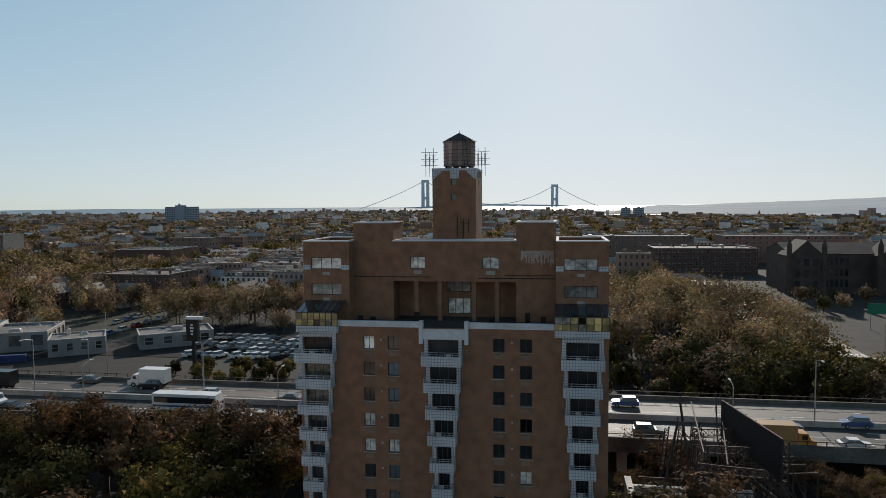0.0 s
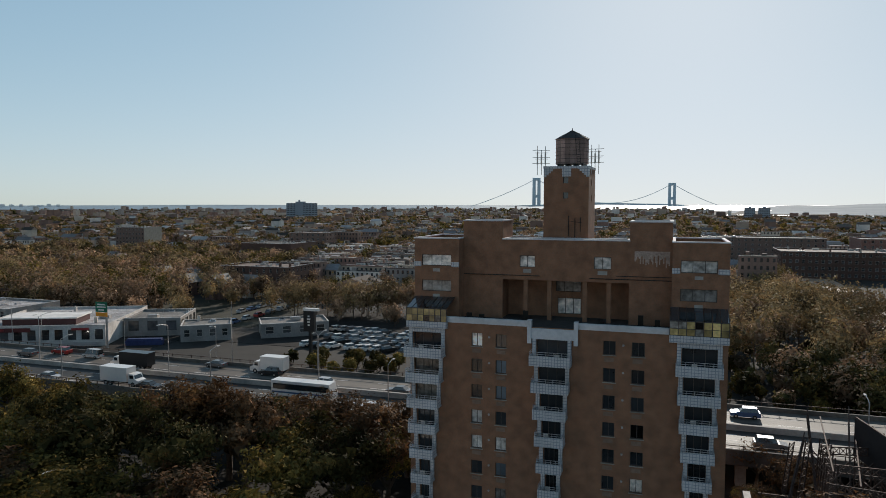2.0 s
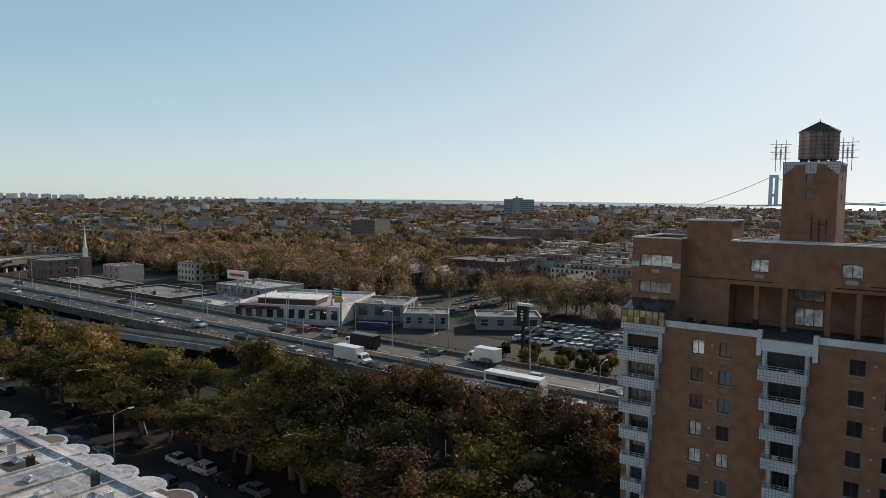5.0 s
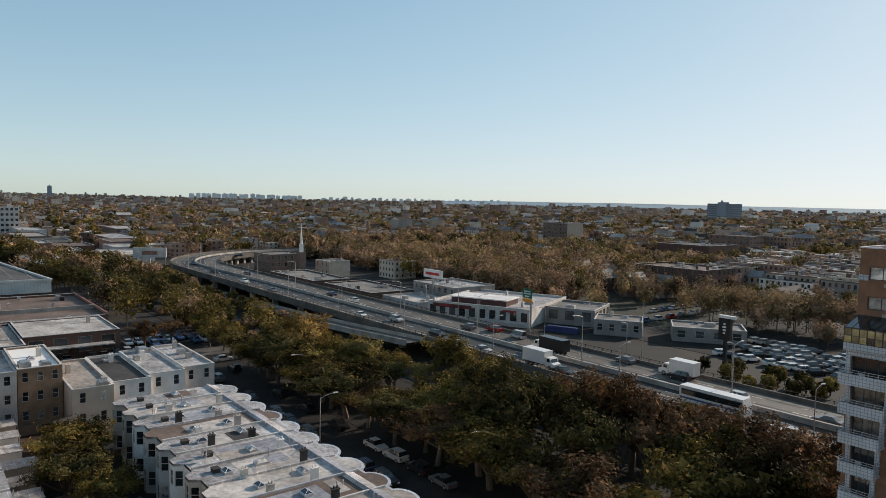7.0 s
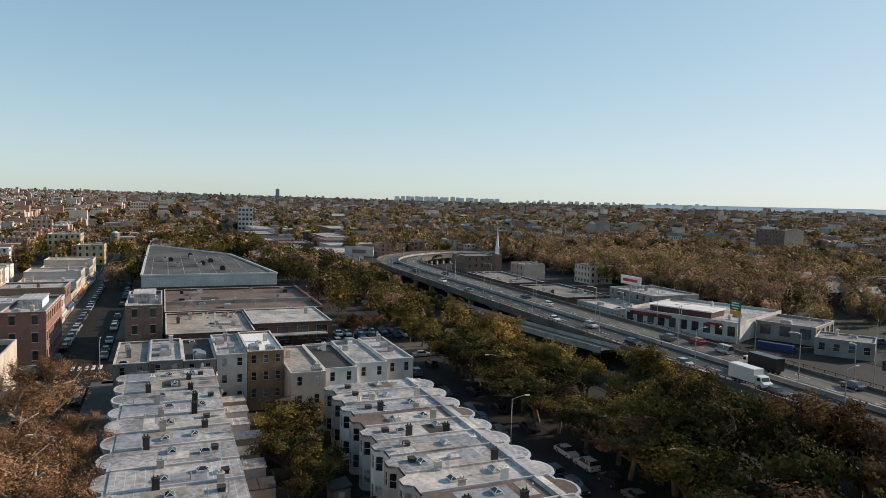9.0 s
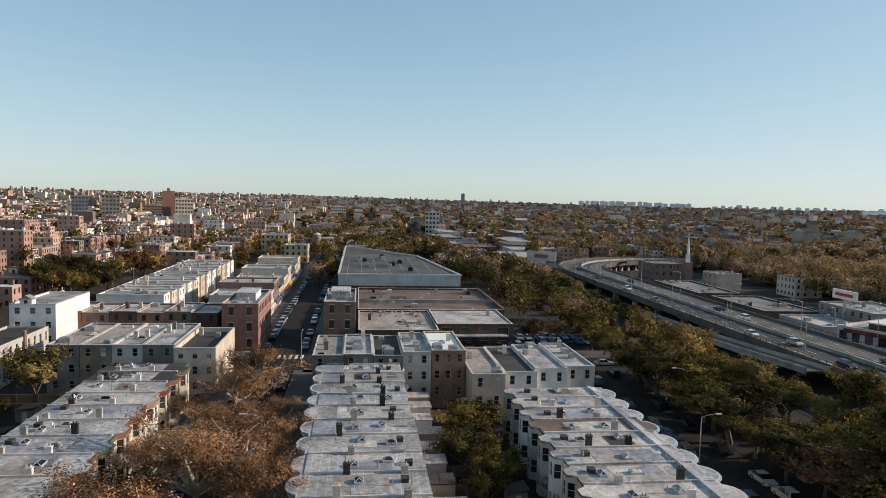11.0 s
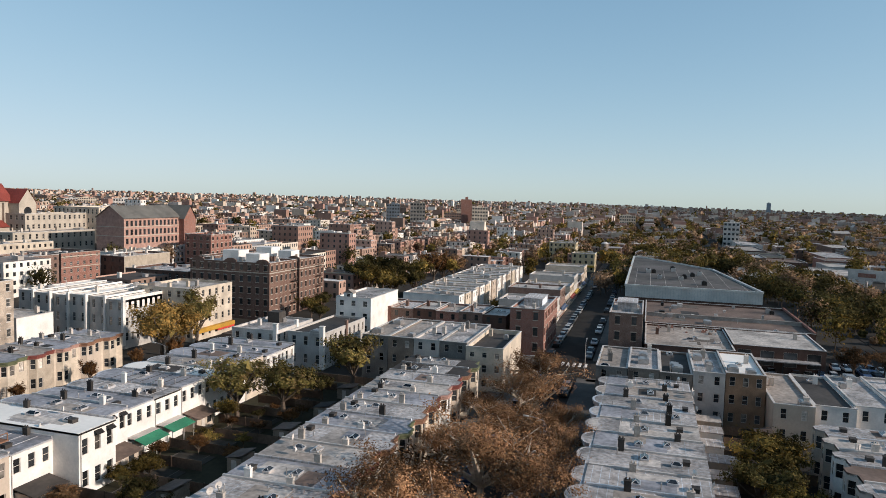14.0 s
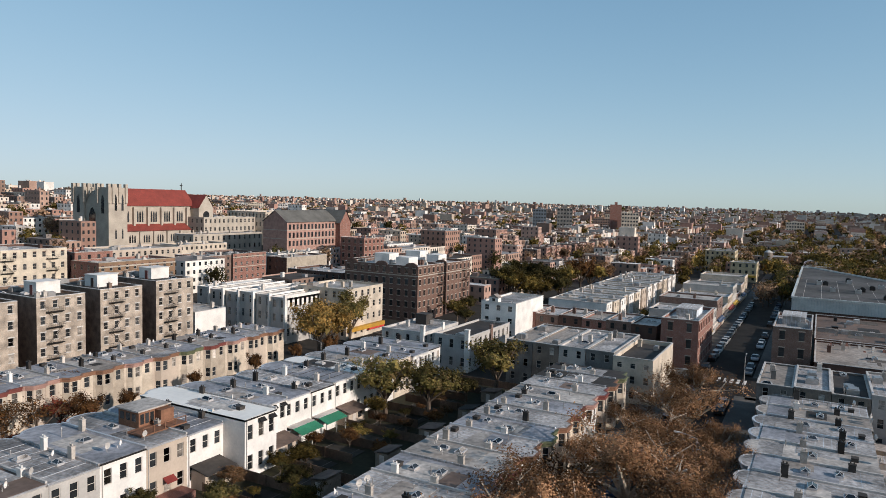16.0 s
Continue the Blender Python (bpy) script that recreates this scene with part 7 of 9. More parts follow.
def far_house(s, x0, x1, y0, y1, zb, h, windows, pitched=False, clutter=True):
    z1 = zb + h
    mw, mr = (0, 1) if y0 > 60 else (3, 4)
    # walls and roof are separate islands: walls first
    n = len(s.v)
    s.v += [(x0, y0, zb - 3), (x1, y0, zb - 3), (x1, y1, zb - 3), (x0, y1, zb - 3), (x0, y0, z1), (x1, y0, z1), (x1, y1, z1), (x0, y1, z1)]
    for f in ((0, 1, 5, 4), (1, 2, 6, 5), (2, 3, 7, 6), (3, 0, 4, 7)):
        s.f.append(tuple(n + i for i in f))
        s.m.append(mw)
    if pitched:
        zr = z1 + 2.6
        if x1 - x0 > y1 - y0:
            ym = (y0 + y1) / 2
            a, b = (x0, ym, zr), (x1, ym, zr)
            s.poly([(x0 - .3, y0 - .4, z1 - .1), (x1 + .3, y0 - .4, z1 - .1), b, a], mr).poly([(x1 + .3, y1 + .4, z1 - .1), (x0 - .3, y1 + .4, z1 - .1), a, b], mr)
            s.poly([(x1, y0, z1), (x1, y1, z1), b], mw).poly([(x0, y1, z1), (x0, y0, z1), a], mw)
        else:
            xm = (x0 + x1) / 2
            a, b = (xm, y0, zr), (xm, y1, zr)
            s.poly([(x0 - .4, y1 + .3, z1 - .1), (x0 - .4, y0 - .3, z1 - .1), a, b], mr).poly([(x1 + .4, y0 - .3, z1 - .1), (x1 + .4, y1 + .3, z1 - .1), b, a], mr)
            s.poly([(x0, y0, z1), (x1, y0, z1), a], mw).poly([(x1, y1, z1), (x0, y1, z1), b], mw)
    else:
        s.poly([(x0, y0, z1 - 0.02), (x1, y0, z1 - 0.02), (x1, y1, z1 - 0.02), (x0, y1, z1 - 0.02)], mr)
        if clutter:
            for k in range(2):
                cx, cy = x0 + (x1 - x0) * (0.15 + 0.7 * r.random()), y0 + (y1 - y0) * (0.15 + 0.7 * r.random())
                w = 0.4 + 0.9 * r.random() ** 2
                s.box(cx - w, cx + w, cy - w, cy + w, z1 - 0.1, z1 + 0.6 + 1.4 * r.random(), mw if k else mr)
            if r.random() < 0.5:
                s.box(x0, x1, y0, y0 + 0.3, z1 - 0.1, z1 + 0.4, mw)
            if r.random() < 0.5:
                s.box(x1 - 0.3, x1, y0, y1, z1 - 0.1, z1 + 0.4, mw)
    if windows:
        st = max(2, round(h / 3.1))
        sh = h / st
        vy, vx = (y0 if y0 > 0 else (y1 if y1 < 0 else None)), (x1 if x1 < 0 else (x0 if x0 > 0 else None))
        for f in range(st):
            za, zb2 = zb + f * sh + sh * 0.3, zb + f * sh + sh * 0.78
            if vy is not None:
                k = max(1, int((x1 - x0) / 2.3))
                yy = vy - 0.04 if vy == y0 else vy + 0.04
                for i in range(k):
                    c = x0 + (x1 - x0) * (i + 0.5) / k
                    q = [(c - 0.5, yy, za), (c + 0.5, yy, za), (c + 0.5, yy, zb2), (c - 0.5, yy, zb2)]
                    s.poly(q if vy == y0 else q[::-1], 2)
            if vx is not None:
                k = max(1, int((y1 - y0) / 3.2))
                xx = vx + 0.04 if vx == x1 else vx - 0.04
                for i in range(k):
                    c = y0 + (y1 - y0) * (i + 0.5) / k
                    q = [(xx, c - 0.5, za), (xx, c + 0.5, za), (xx, c + 0.5, zb2), (xx, c - 0.5, zb2)]
                    s.poly(q if vx == x1 else q[::-1], 2)


near_s, far_s = Shape(), Shape()
spots = []          # places for trees in yards and along streets


def block_rows(along_x, s0, s1, cross):
    """One street: two rows of houses along it. s0..s1: extent along the street, cross: where its middle lies."""
    for side in (-1, 1):
        q = s0
        kind = r.random()
        while q < s1:
            w = r.choice((6, 6.2, 6.6, 7)) if kind < 0.75 else r.choice((9, 12, 18))
            mid = q + w / 2
            f = cross + side * 11.5
            x, y = (mid, f + side * 7) if along_x else (f + side * 7, mid)
            dist = math.hypot(x, y)
            gap = 0.0
            if in_view(x, y) and dist < 1700 and free(x, y) and not (y > 2300):
                tall = r.random()
                h = 7.4 + 1.8 * r.random() + (3.2 if tall > 0.86 else 0) + (5 if tall > 0.97 else 0)
                depth = 13 + 4 * r.random()
                park = y > 200 and x < -180 and y < 430 and x > -470
                if not park and r.random() > (0.42 if y > 141 else 0.07):
                    lo, hi = (f, f + side * depth) if side > 0 else (f + side * depth, f)
                    box = (q, q + w, lo, hi) if along_x else (lo, hi, q, q + w)
                    pit = y > 200 and dist < 1200 and r.random() < 0.42
                    if pit:
                        box = (box[0] + (0.6 if not along_x else 0.8), box[1] - 0.8, box[2] + 0.6, box[3] - 0.6)
                        h -= 1.0
                    far_house(near_s if dist < 650 else far_s, *box, rise(x, y), h, dist < 650, pit, dist < 900)
                if r.random() < (0.75 if y > 141 else 0.3):
                    tx = (mid, cross + side * (6 if r.random() < 0.5 else 31)) if along_x else (cross + side * (6 if r.random() < 0.5 else 31), mid)
                    spots.append(tx)
                if park:
                    for k in range(6):
                        spots.append((x + 8 * (r.random() - 0.5), y + 14 * (r.random() - 0.5)))
            q += w + gap
            if r.random() < 0.03:
                q += 8


for k in range(-24, 1):                       # near side: streets run along x
    cross = -19 + 81.0 * k
    if cross < -1500:
        continue
    for a in range(-9, 1):
        block_rows(True, -163 + 235 * (a - 1) + 12, -163 + 235 * a - 12, cross)
for k in (1,):
    for a in range(-8, 0):
        block_rows(True, -163 + 235 * (a - 1) + 12, -163 + 235 * a - 12, 62)
for k in range(-21, 9):                       # far side: streets run along y
    cross = -143 + 80.0 * k
    for b in range(0, 7):
        block_rows(False, 150 + 235 * b + 12, 150 + 235 * (b + 1) - 12, cross)
# narrow houses either side of the street that leads away beyond the car park
for x0, x1, y0, y1, lean in ((-183, -162, 294, 352, -0.2), (-203, -178, 358, 470, -0.32), (-147, -126, 287, 340, -0.05), (-158, -134, 346, 470, -0.3), (-124, -104, 292, 345, 0), (-100, -82, 296, 350, 0), (-128, -108, 352, 470, -0.2), (-102, -84, 356, 470, -0.2)):
    y = y0
    while y < y1:
        d = lean * (y - y0)
        far_house(near_s, x0 + d, x1 + d + 1.5 * r.random(), y, y + 6.0, 0, 8.6 + 2.4 * r.random(), True, False, True)
        y += 6.1
# loose sheds and houses past the bend and where the avenue fades out
for i in range(170):
    x, y, w, l = -430 - 1000 * r.random(), 84 + 84 * r.random(), 8 + 20 * r.random(), 8 + 14 * r.random()
    if free(x, y, 2):
        far_house(far_s if x < -650 else near_s, x - w / 2, x + w / 2, y - l / 2, y + l / 2, rise(x, y), 5 + 5 * r.random(), x > -650, False, True)
        spots += [(x + w * 0.5 + 5, y + 6 * r.random())]
for i in range(75):
    x, y, w, l = -500 - 480 * r.random(), -68 + 110 * r.random(), 8 + 16 * r.random(), 8 + 14 * r.random()
    far_house(far_s if x < -650 else near_s, x - w / 2, x + w / 2, y - l / 2, y + l / 2, rise(x, y), 5 + 5 * r.random(), x > -650, False, True)
    spots += [(x + w * 0.5 + 5, y + 6 * r.random()), (x, y + l * 0.5 + 4)]
# the coarser spread to the horizon
for i in range(14000):
    a, d = radians(-30 + 190 * r.random()), 1600 + 3200 * r.random() ** 1.3
    x, y = -math.sin(a) * d, math.cos(a) * d
    deg = math.degrees(a)
    if (deg < -3 and d > 1740) or (-3 <= deg < 52 and d > 2950):
        continue
    w, l = 7 + 13 * r.random() ** 2, 7 + 13 * r.random() ** 2
    h = 7 + 4 * r.random() + (14 * r.random() if r.random() < 0.07 else 0)
    far_house(far_s, x - w / 2, x + w / 2, y - l / 2, y + l / 2, rise(x, y), h, False, False, False)
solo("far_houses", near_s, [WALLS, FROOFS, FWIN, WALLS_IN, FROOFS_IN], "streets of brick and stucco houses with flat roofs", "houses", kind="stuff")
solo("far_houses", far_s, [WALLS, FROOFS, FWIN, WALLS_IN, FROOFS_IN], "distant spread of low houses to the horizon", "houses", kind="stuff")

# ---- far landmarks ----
# distance haze is put into the bluish base colours of SLAB and HAZE
SLAB = material("hazed_slab_concrete", (0.26, 0.31, 0.36), 0.8, vary=0.1, grain=0.05, stain=0.1, bump=0)
HAZE = material("distance_haze_tint", (0.76, 0.78, 0.8), 0.8, vary=0.1, grain=0.05, stain=0.1, bump=0)


def tower_block(name, x, y, w, d, top, mat, label, group="", n=0):
    t = thing(name, x, y, rise(x, y) - 2, math.degrees(math.atan2(-x, y)) , label, "tower block", group)
    h = top - rise(x, y) + 2
    part("wall", Shape().box(-w / 2, w / 2, -d / 2, d / 2, 0, h), mat, t)
    part("roof_house", Shape().box(-w / 8, w / 8, -d / 4, d / 4, h, h + h * 0.08), mat, t)
    if n:
        s = Shape()
        for f in range(n):
            z = h * (f + 0.35) / n
            k = max(2, int(w / 3))
            for i in range(k):
                xa = -w / 2 + w * (i + 0.2) / k
                s.box(xa, xa + w * 0.6 / k, -d / 2 - 0.1, -d / 2 + 0.05, z, z + h * 0.45 / n)
        part("windows", s, FWIN, t)["kind"] = "stuff"
    return t


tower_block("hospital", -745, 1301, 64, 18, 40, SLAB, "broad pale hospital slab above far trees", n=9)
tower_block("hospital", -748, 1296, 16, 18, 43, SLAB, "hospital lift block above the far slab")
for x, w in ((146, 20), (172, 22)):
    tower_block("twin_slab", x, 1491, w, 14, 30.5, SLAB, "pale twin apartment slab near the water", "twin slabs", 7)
tower_block("lone_tower", -3461, 520, 18, 18, 59, SLAB, "single dark tower on the far skyline")
t = tower_block("white_tower", -696, 74, 14, 14, 25, PALECON, "white apartment tower with punched windows", n=6)
BLUETOWER = material("blue_grey_cladding", (0.1, 0.125, 0.155), 0.5, vary=0.2, grain=1, stain=0.2)
tower_block("dark_tower", -748, -283, 15, 14, 32, BLUETOWER, "dark apartment tower with blue glazing", n=8)
tower_block("dark_tower", -757, -256, 17, 16, 34, DIMGREY, "grey stepped apartment tower", n=8)
tower_block("red_tower", -871, -228, 14, 14, 39.5, REDBRICK, "slim red brick tower above houses", n=0)
tower_block("cream_tower", -855, -206, 20, 14, 30, CREAM, "cream apartment tower beside a red one", n=7)
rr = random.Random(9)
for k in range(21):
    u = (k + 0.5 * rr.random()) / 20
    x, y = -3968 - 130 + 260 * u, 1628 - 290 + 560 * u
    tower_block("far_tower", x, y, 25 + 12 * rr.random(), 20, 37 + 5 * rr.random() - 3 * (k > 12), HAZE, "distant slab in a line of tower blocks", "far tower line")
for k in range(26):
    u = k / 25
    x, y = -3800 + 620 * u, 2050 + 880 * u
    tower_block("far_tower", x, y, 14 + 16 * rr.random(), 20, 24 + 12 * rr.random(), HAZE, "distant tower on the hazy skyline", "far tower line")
for k in range(16):
    a, d = radians(88 + 60 * rr.random()), 900 + 900 * rr.random()
    x, y = -math.sin(a) * d, math.cos(a) * d
    tower_block("mid_block", x, y, 16 + 18 * rr.random(), 14, rise(x, y) + 15 + 9 * rr.random(), rr.choice((REDBRICK, TANBRICK, CREAM, PALECON, BROWNBRICK)), "taller apartment block among far houses", "scattered blocks", 5)

# suspension bridge
STEELBLUE = material("bridge_paint", (0.45, 0.55, 0.62), 0.6, 0.0, vary=0.05, grain=0.02, stain=0.05, bump=0)
t = thing("suspension_bridge", -400, 4360, 0, 0, "grey-blue steel suspension bridge across the strait", "bridge")
t.matrix_basis = pose(0, 0, 0)
A, B = Vector((-792, 4226, 0)), Vector((-2, 4500, 0))
ax = (B - A).normalized()
side = Vector((-ax.y, ax.x, 0))
for P_, top in ((A, 193), (B, 163)):
    s = Shape()
    for k in (-1, 1):
        c = P_ + ax * (15 * k)
        s.tube((c.x, c.y, 0), (c.x, c.y, top), 13.5, 11.5, 4)
    for z in (top - 8, top * 0.42):
        a, b = P_ - ax * 15, P_ + ax * 15
        s.tube((a.x, a.y, z), (b.x, b.y, z), 11.0, sides=4)
    part("pylon", s, STEELBLUE, t)
s = Shape()
deck = [(A - ax * 1100, 8), (A - ax * 300, 12), (A, 24), (A.lerp(B, 0.5), 36), (B, 28), (B + ax * 260, 12), (B + ax * 500, 8)]
for (p, z0), (q, z1) in zip(deck, deck[1:]):
    s.tube((p.x, p.y, z0), (q.x, q.y, z1), 7.0, sides=4)
part("deck", s, STEELBLUE, t)


def cable(p, zp, q, zq, sag):
    s = Shape()
    last = None
    for i in range(25):
        u = i / 24
        v = p.lerp(q, u)
        c = (v.x, v.y, zp + (zq - zp) * u - sag * 4 * u * (1 - u))
        if last:
            s.tube(last, c, 2.2, sides=4)
        last = c
    return s


part("cable", cable(A, 190, B, 160, 135), STEELBLUE, t)
part("cable", cable(A - ax * 420, 14, A, 190, 12), STEELBLUE, t)
part("cable", cable(B, 160, B + ax * 330, 12, 12), STEELBLUE, t)

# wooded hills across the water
# blue-grey of distance haze mixed into the hills' own colour
HILL = material("haze_tinted_hills", (0.24, 0.29, 0.33), 0.95, vary=0.2, grain=0.01, stain=0.2, bump=0)
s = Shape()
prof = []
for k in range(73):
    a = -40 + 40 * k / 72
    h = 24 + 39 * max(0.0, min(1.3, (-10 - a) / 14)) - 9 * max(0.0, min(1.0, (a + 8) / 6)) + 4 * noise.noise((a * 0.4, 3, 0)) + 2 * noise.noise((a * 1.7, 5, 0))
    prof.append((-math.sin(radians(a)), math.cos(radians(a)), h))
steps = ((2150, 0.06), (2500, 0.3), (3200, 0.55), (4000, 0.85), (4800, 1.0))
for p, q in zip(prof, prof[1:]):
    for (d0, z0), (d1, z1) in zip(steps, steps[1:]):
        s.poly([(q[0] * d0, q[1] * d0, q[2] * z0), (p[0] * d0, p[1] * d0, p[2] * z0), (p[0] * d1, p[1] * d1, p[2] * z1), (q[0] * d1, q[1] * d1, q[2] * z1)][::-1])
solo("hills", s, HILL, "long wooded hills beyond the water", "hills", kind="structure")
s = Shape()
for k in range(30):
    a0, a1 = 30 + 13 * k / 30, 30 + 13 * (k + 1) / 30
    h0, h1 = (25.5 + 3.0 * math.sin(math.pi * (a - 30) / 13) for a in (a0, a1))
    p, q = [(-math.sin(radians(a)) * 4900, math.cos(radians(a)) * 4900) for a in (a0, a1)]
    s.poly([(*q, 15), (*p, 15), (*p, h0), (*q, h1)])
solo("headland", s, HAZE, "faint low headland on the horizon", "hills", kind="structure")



# ---- trees ----
def leaf_mesh(name, centres, size, rng, mat, out):
    """One small pointed leaf clump at every centre."""
    n = len(centres)
    face = out / (np.linalg.norm(out, axis=1)[:, None] + 1e-6) + rng.normal(size=(n, 3)) * 0.45
    a = np.cross(face, rng.normal(size=(n, 3)))
    a /= np.linalg.norm(a, axis=1)[:, None]
    b = np.cross(face, a)
    b /= np.linalg.norm(b, axis=1)[:, None]
    w = (size * (0.6 + 0.8 * rng.random(n)))[:, None]
    v = np.stack([centres - a * w - b * w * 0.75, centres - a * w * 0.7 + b * w * 0.75, centres + a * w * 1.25], 1).reshape(-1, 3)
    me = bpy.data.meshes.new(name)
    me.vertices.add(3 * n)
    me.vertices.foreach_set("co", v.ravel())
    me.loops.add(3 * n)
    me.loops.foreach_set("vertex_index", np.arange(3 * n))
    me.polygons.add(n)
    me.polygons.foreach_set("loop_start", np.arange(0, 3 * n, 3))
    me.materials.append(mat)
    me.update(calc_edges=True)
    return me


def tree_pair(seed, leaf, bark, quads, size, spread=0.42, low=0.3, sparse=0.1):
    """Trunk and crown meshes for a tree 10 m high."""
    rng = np.random.default_rng(seed)
    q = random.Random(seed)
    s = Shape()
    tips = []
    thick = 2.0 if bark is PALEBARK else 1.0
    top = Vector((q.uniform(-.3, .3), q.uniform(-.3, .3), 10 * low))
    s.tube((0, 0, -0.3), top, 0.3, 0.22, 7)
    n = q.randint(5, 7)
    for i in range(n):
        a = 2 * math.pi * (i + q.uniform(-.3, .3)) / n
        reach = 10 * spread * q.uniform(0.5, 0.85)
        mid = top + Vector((math.cos(a) * reach * 0.5, math.sin(a) * reach * 0.5, 10 * q.uniform(0.14, 0.28)))
        end = mid + Vector((math.cos(a) * reach * 0.5, math.sin(a) * reach * 0.5, 10 * q.uniform(0.08, 0.3)))
        s.tube(top, mid, 0.16 * thick, 0.11 * thick, 5)
        s.tube(mid, end, 0.11 * thick, 0.05 * thick, 5)
        for k in range(5):
            c = mid.lerp(end, q.uniform(0.1, 1.0))
            e = c + Vector((q.uniform(-1, 1), q.uniform(-1, 1), q.uniform(0.0, 1.0))) * 10 * spread * 0.42
            s.tube(c, e, 0.05 * thick, 0.018 * thick, 4)
            tips += [c.lerp(e, 0.6), e, e]
    for k in range(4):
        e = top + Vector((q.uniform(-1, 1), q.uniform(-1, 1), q.uniform(4.4, 6.2)))
        s.tube(top, e, 0.1, 0.03, 4)
        tips += [e, top.lerp(e, 0.75), e]
    tips = np.array(tips)
    pick = rng.integers(0, len(tips), quads)
    off = rng.normal(size=(quads, 3))
    c = tips[pick] + off * (np.array([0.55, 0.55, 0.44]) if bark is PALEBARK else np.array([0.46, 0.46, 0.36]))
    c[:, 2] = np.maximum(c[:, 2], 10 * low * 0.75)
    heart = np.array([0, 0, 5.6])
    out = off * 0.6 + (c - heart) * 0.35
    if quads < 1000:
        return s.mesh("trunk", [bark]), leaf_mesh("crown", c, size, rng, leaf, out)
    m = 90 if bark is PALEBARK else 190
    core = tips[rng.integers(0, len(tips), m)] * np.array([0.85, 0.85, 0.94]) + rng.normal(size=(m, 3)) * 0.35
    sizes = np.concatenate([np.full(quads, size), np.full(m, 0.2 if bark is PALEBARK else 0.5)])
    return s.mesh("trunk", [bark]), leaf_mesh("crown", np.concatenate([c, core]), sizes, rng, leaf, np.concatenate([out, core - heart]))


KINDS = {}
for i, (key, leaf, bark, quads, size, spread, low) in enumerate((
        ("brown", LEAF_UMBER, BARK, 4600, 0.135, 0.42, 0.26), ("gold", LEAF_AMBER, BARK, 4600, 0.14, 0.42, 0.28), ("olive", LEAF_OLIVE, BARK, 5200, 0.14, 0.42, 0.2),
        ("rust", LEAF_RUST, BARK, 4800, 0.135, 0.4, 0.26), ("green", LEAF_GREEN, BARK, 5200, 0.14, 0.42, 0.2), ("plane", LEAF_PLANE, PALEBARK, 10800, 0.088, 0.5, 0.26),
        ("bare", LEAF_RUST, BARK, 900, 0.16, 0.48, 0.25), ("street", LEAF_GOLD, BARK, 3600, 0.17, 0.42, 0.4), ("red", LEAF_RED, BARK, 2600, 0.14, 0.42, 0.2), ("thin", LEAF_YARD, BARK, 3400, 0.125, 0.38, 0.24))):
    KINDS[key] = [tree_pair(100 + 10 * i + k, leaf, bark, quads, size, spread, low) for k in range(3)]
WORDS = {"brown": "broad tree with thin brown autumn leaves", "gold": "tree with golden-brown autumn leaves", "olive": "leafy tree in olive green turning yellow",
         "rust": "tree with rust-red autumn leaves", "green": "dense dark green tree", "plane": "tall plane tree with pale limbs and brown leaves",
         "bare": "half-bare tree with a few rusty leaves", "thin": "slender tree with sparse yellow-green leaves", "red": "small tree with dark red autumn leaves", "street": "street tree with golden crown above bare trunk"}
tr = random.Random(21)


def tree(kind, x, y, h, wide=1.0, group="trees", z=None):
    trunk, crown = tr.choice(KINDS[kind])
    t = thing("tree", x, y, rise(x, y) if z is None else z, tr.uniform(0, 360), WORDS[kind], "tree", group)
    t.scale = (h / 10 * wide, h / 10 * wide, h / 10)
    part("trunk", trunk, None, t)
    part("crown", crown, None, t)
    return t


# belt between the street and the highway
for i in range(64):
    x, y = -156 + 172 * tr.random(), 69 + 26 * tr.random()
    if -31 < x < 9:
        continue
    lim = 40 - y * 0.345
    if x < -112:
        y, lim = 66 + (y - 69) * 0.72, lim * 0.88
    h = lim * tr.choice((0.45, 0.7, 0.95, 1.15)) * tr.uniform(0.9, 1.1)
    if -112 < x < -34 and y > 78 and tr.random() < 0.35:
        h = lim * tr.uniform(1.1, 1.45)
    tree(tr.choice(("olive", "olive", "green", "thin", "olive", "green", "olive", "gold") if x < -88 else ("brown", "olive", "green", "brown", "green", "olive")), x, y, min(15.5, max(5.5, h)), tr.uniform(0.95, 1.3), "tree belt by the highway")
for k in range(20):
    tree(tr.choice(("olive", "green", "olive", "olive", "brown")), -147 + k * 5.6 + 3 * tr.random(), 61.6 + 3.4 * tr.random(), tr.uniform(7.5, 12.0), tr.uniform(1.45, 1.8), "tree belt by the highway")
tree("olive", -59, 64.5, 6.5, 1.2, "tree belt by the highway")
for x, y, h in ((-164, 63.5, 7.5), (-171, 64, 8.5), (-178, 63, 7.0), (-186, 66, 8.0), (-193, 68, 8.5), (-181, 68, 6.5), (-201, 66, 8.0)):
    tree(tr.choice(("olive", "thin", "olive")), x, y, h, 1.4, "tree belt by the highway")
for x, y, h, k in ((-50, 86, 14.5, "brown"), (-60, 83, 15.5, "rust"), (-69, 88, 14.0, "olive"), (-82, 80, 12.5, "olive"), (-94, 79, 12.0, "olive"), (16, 97, 8, "brown"), (12, 104, 7.5, "bare"), (-36, 92, 12.5, "brown"), (-44, 90, 13, "brown"), (-150, 74, 11.5, "olive"), (-140, 72, 11.0, "olive"), (-132, 74, 11, "olive")):
    tree(k, x, y, h, 1.2, "tree belt by the highway")
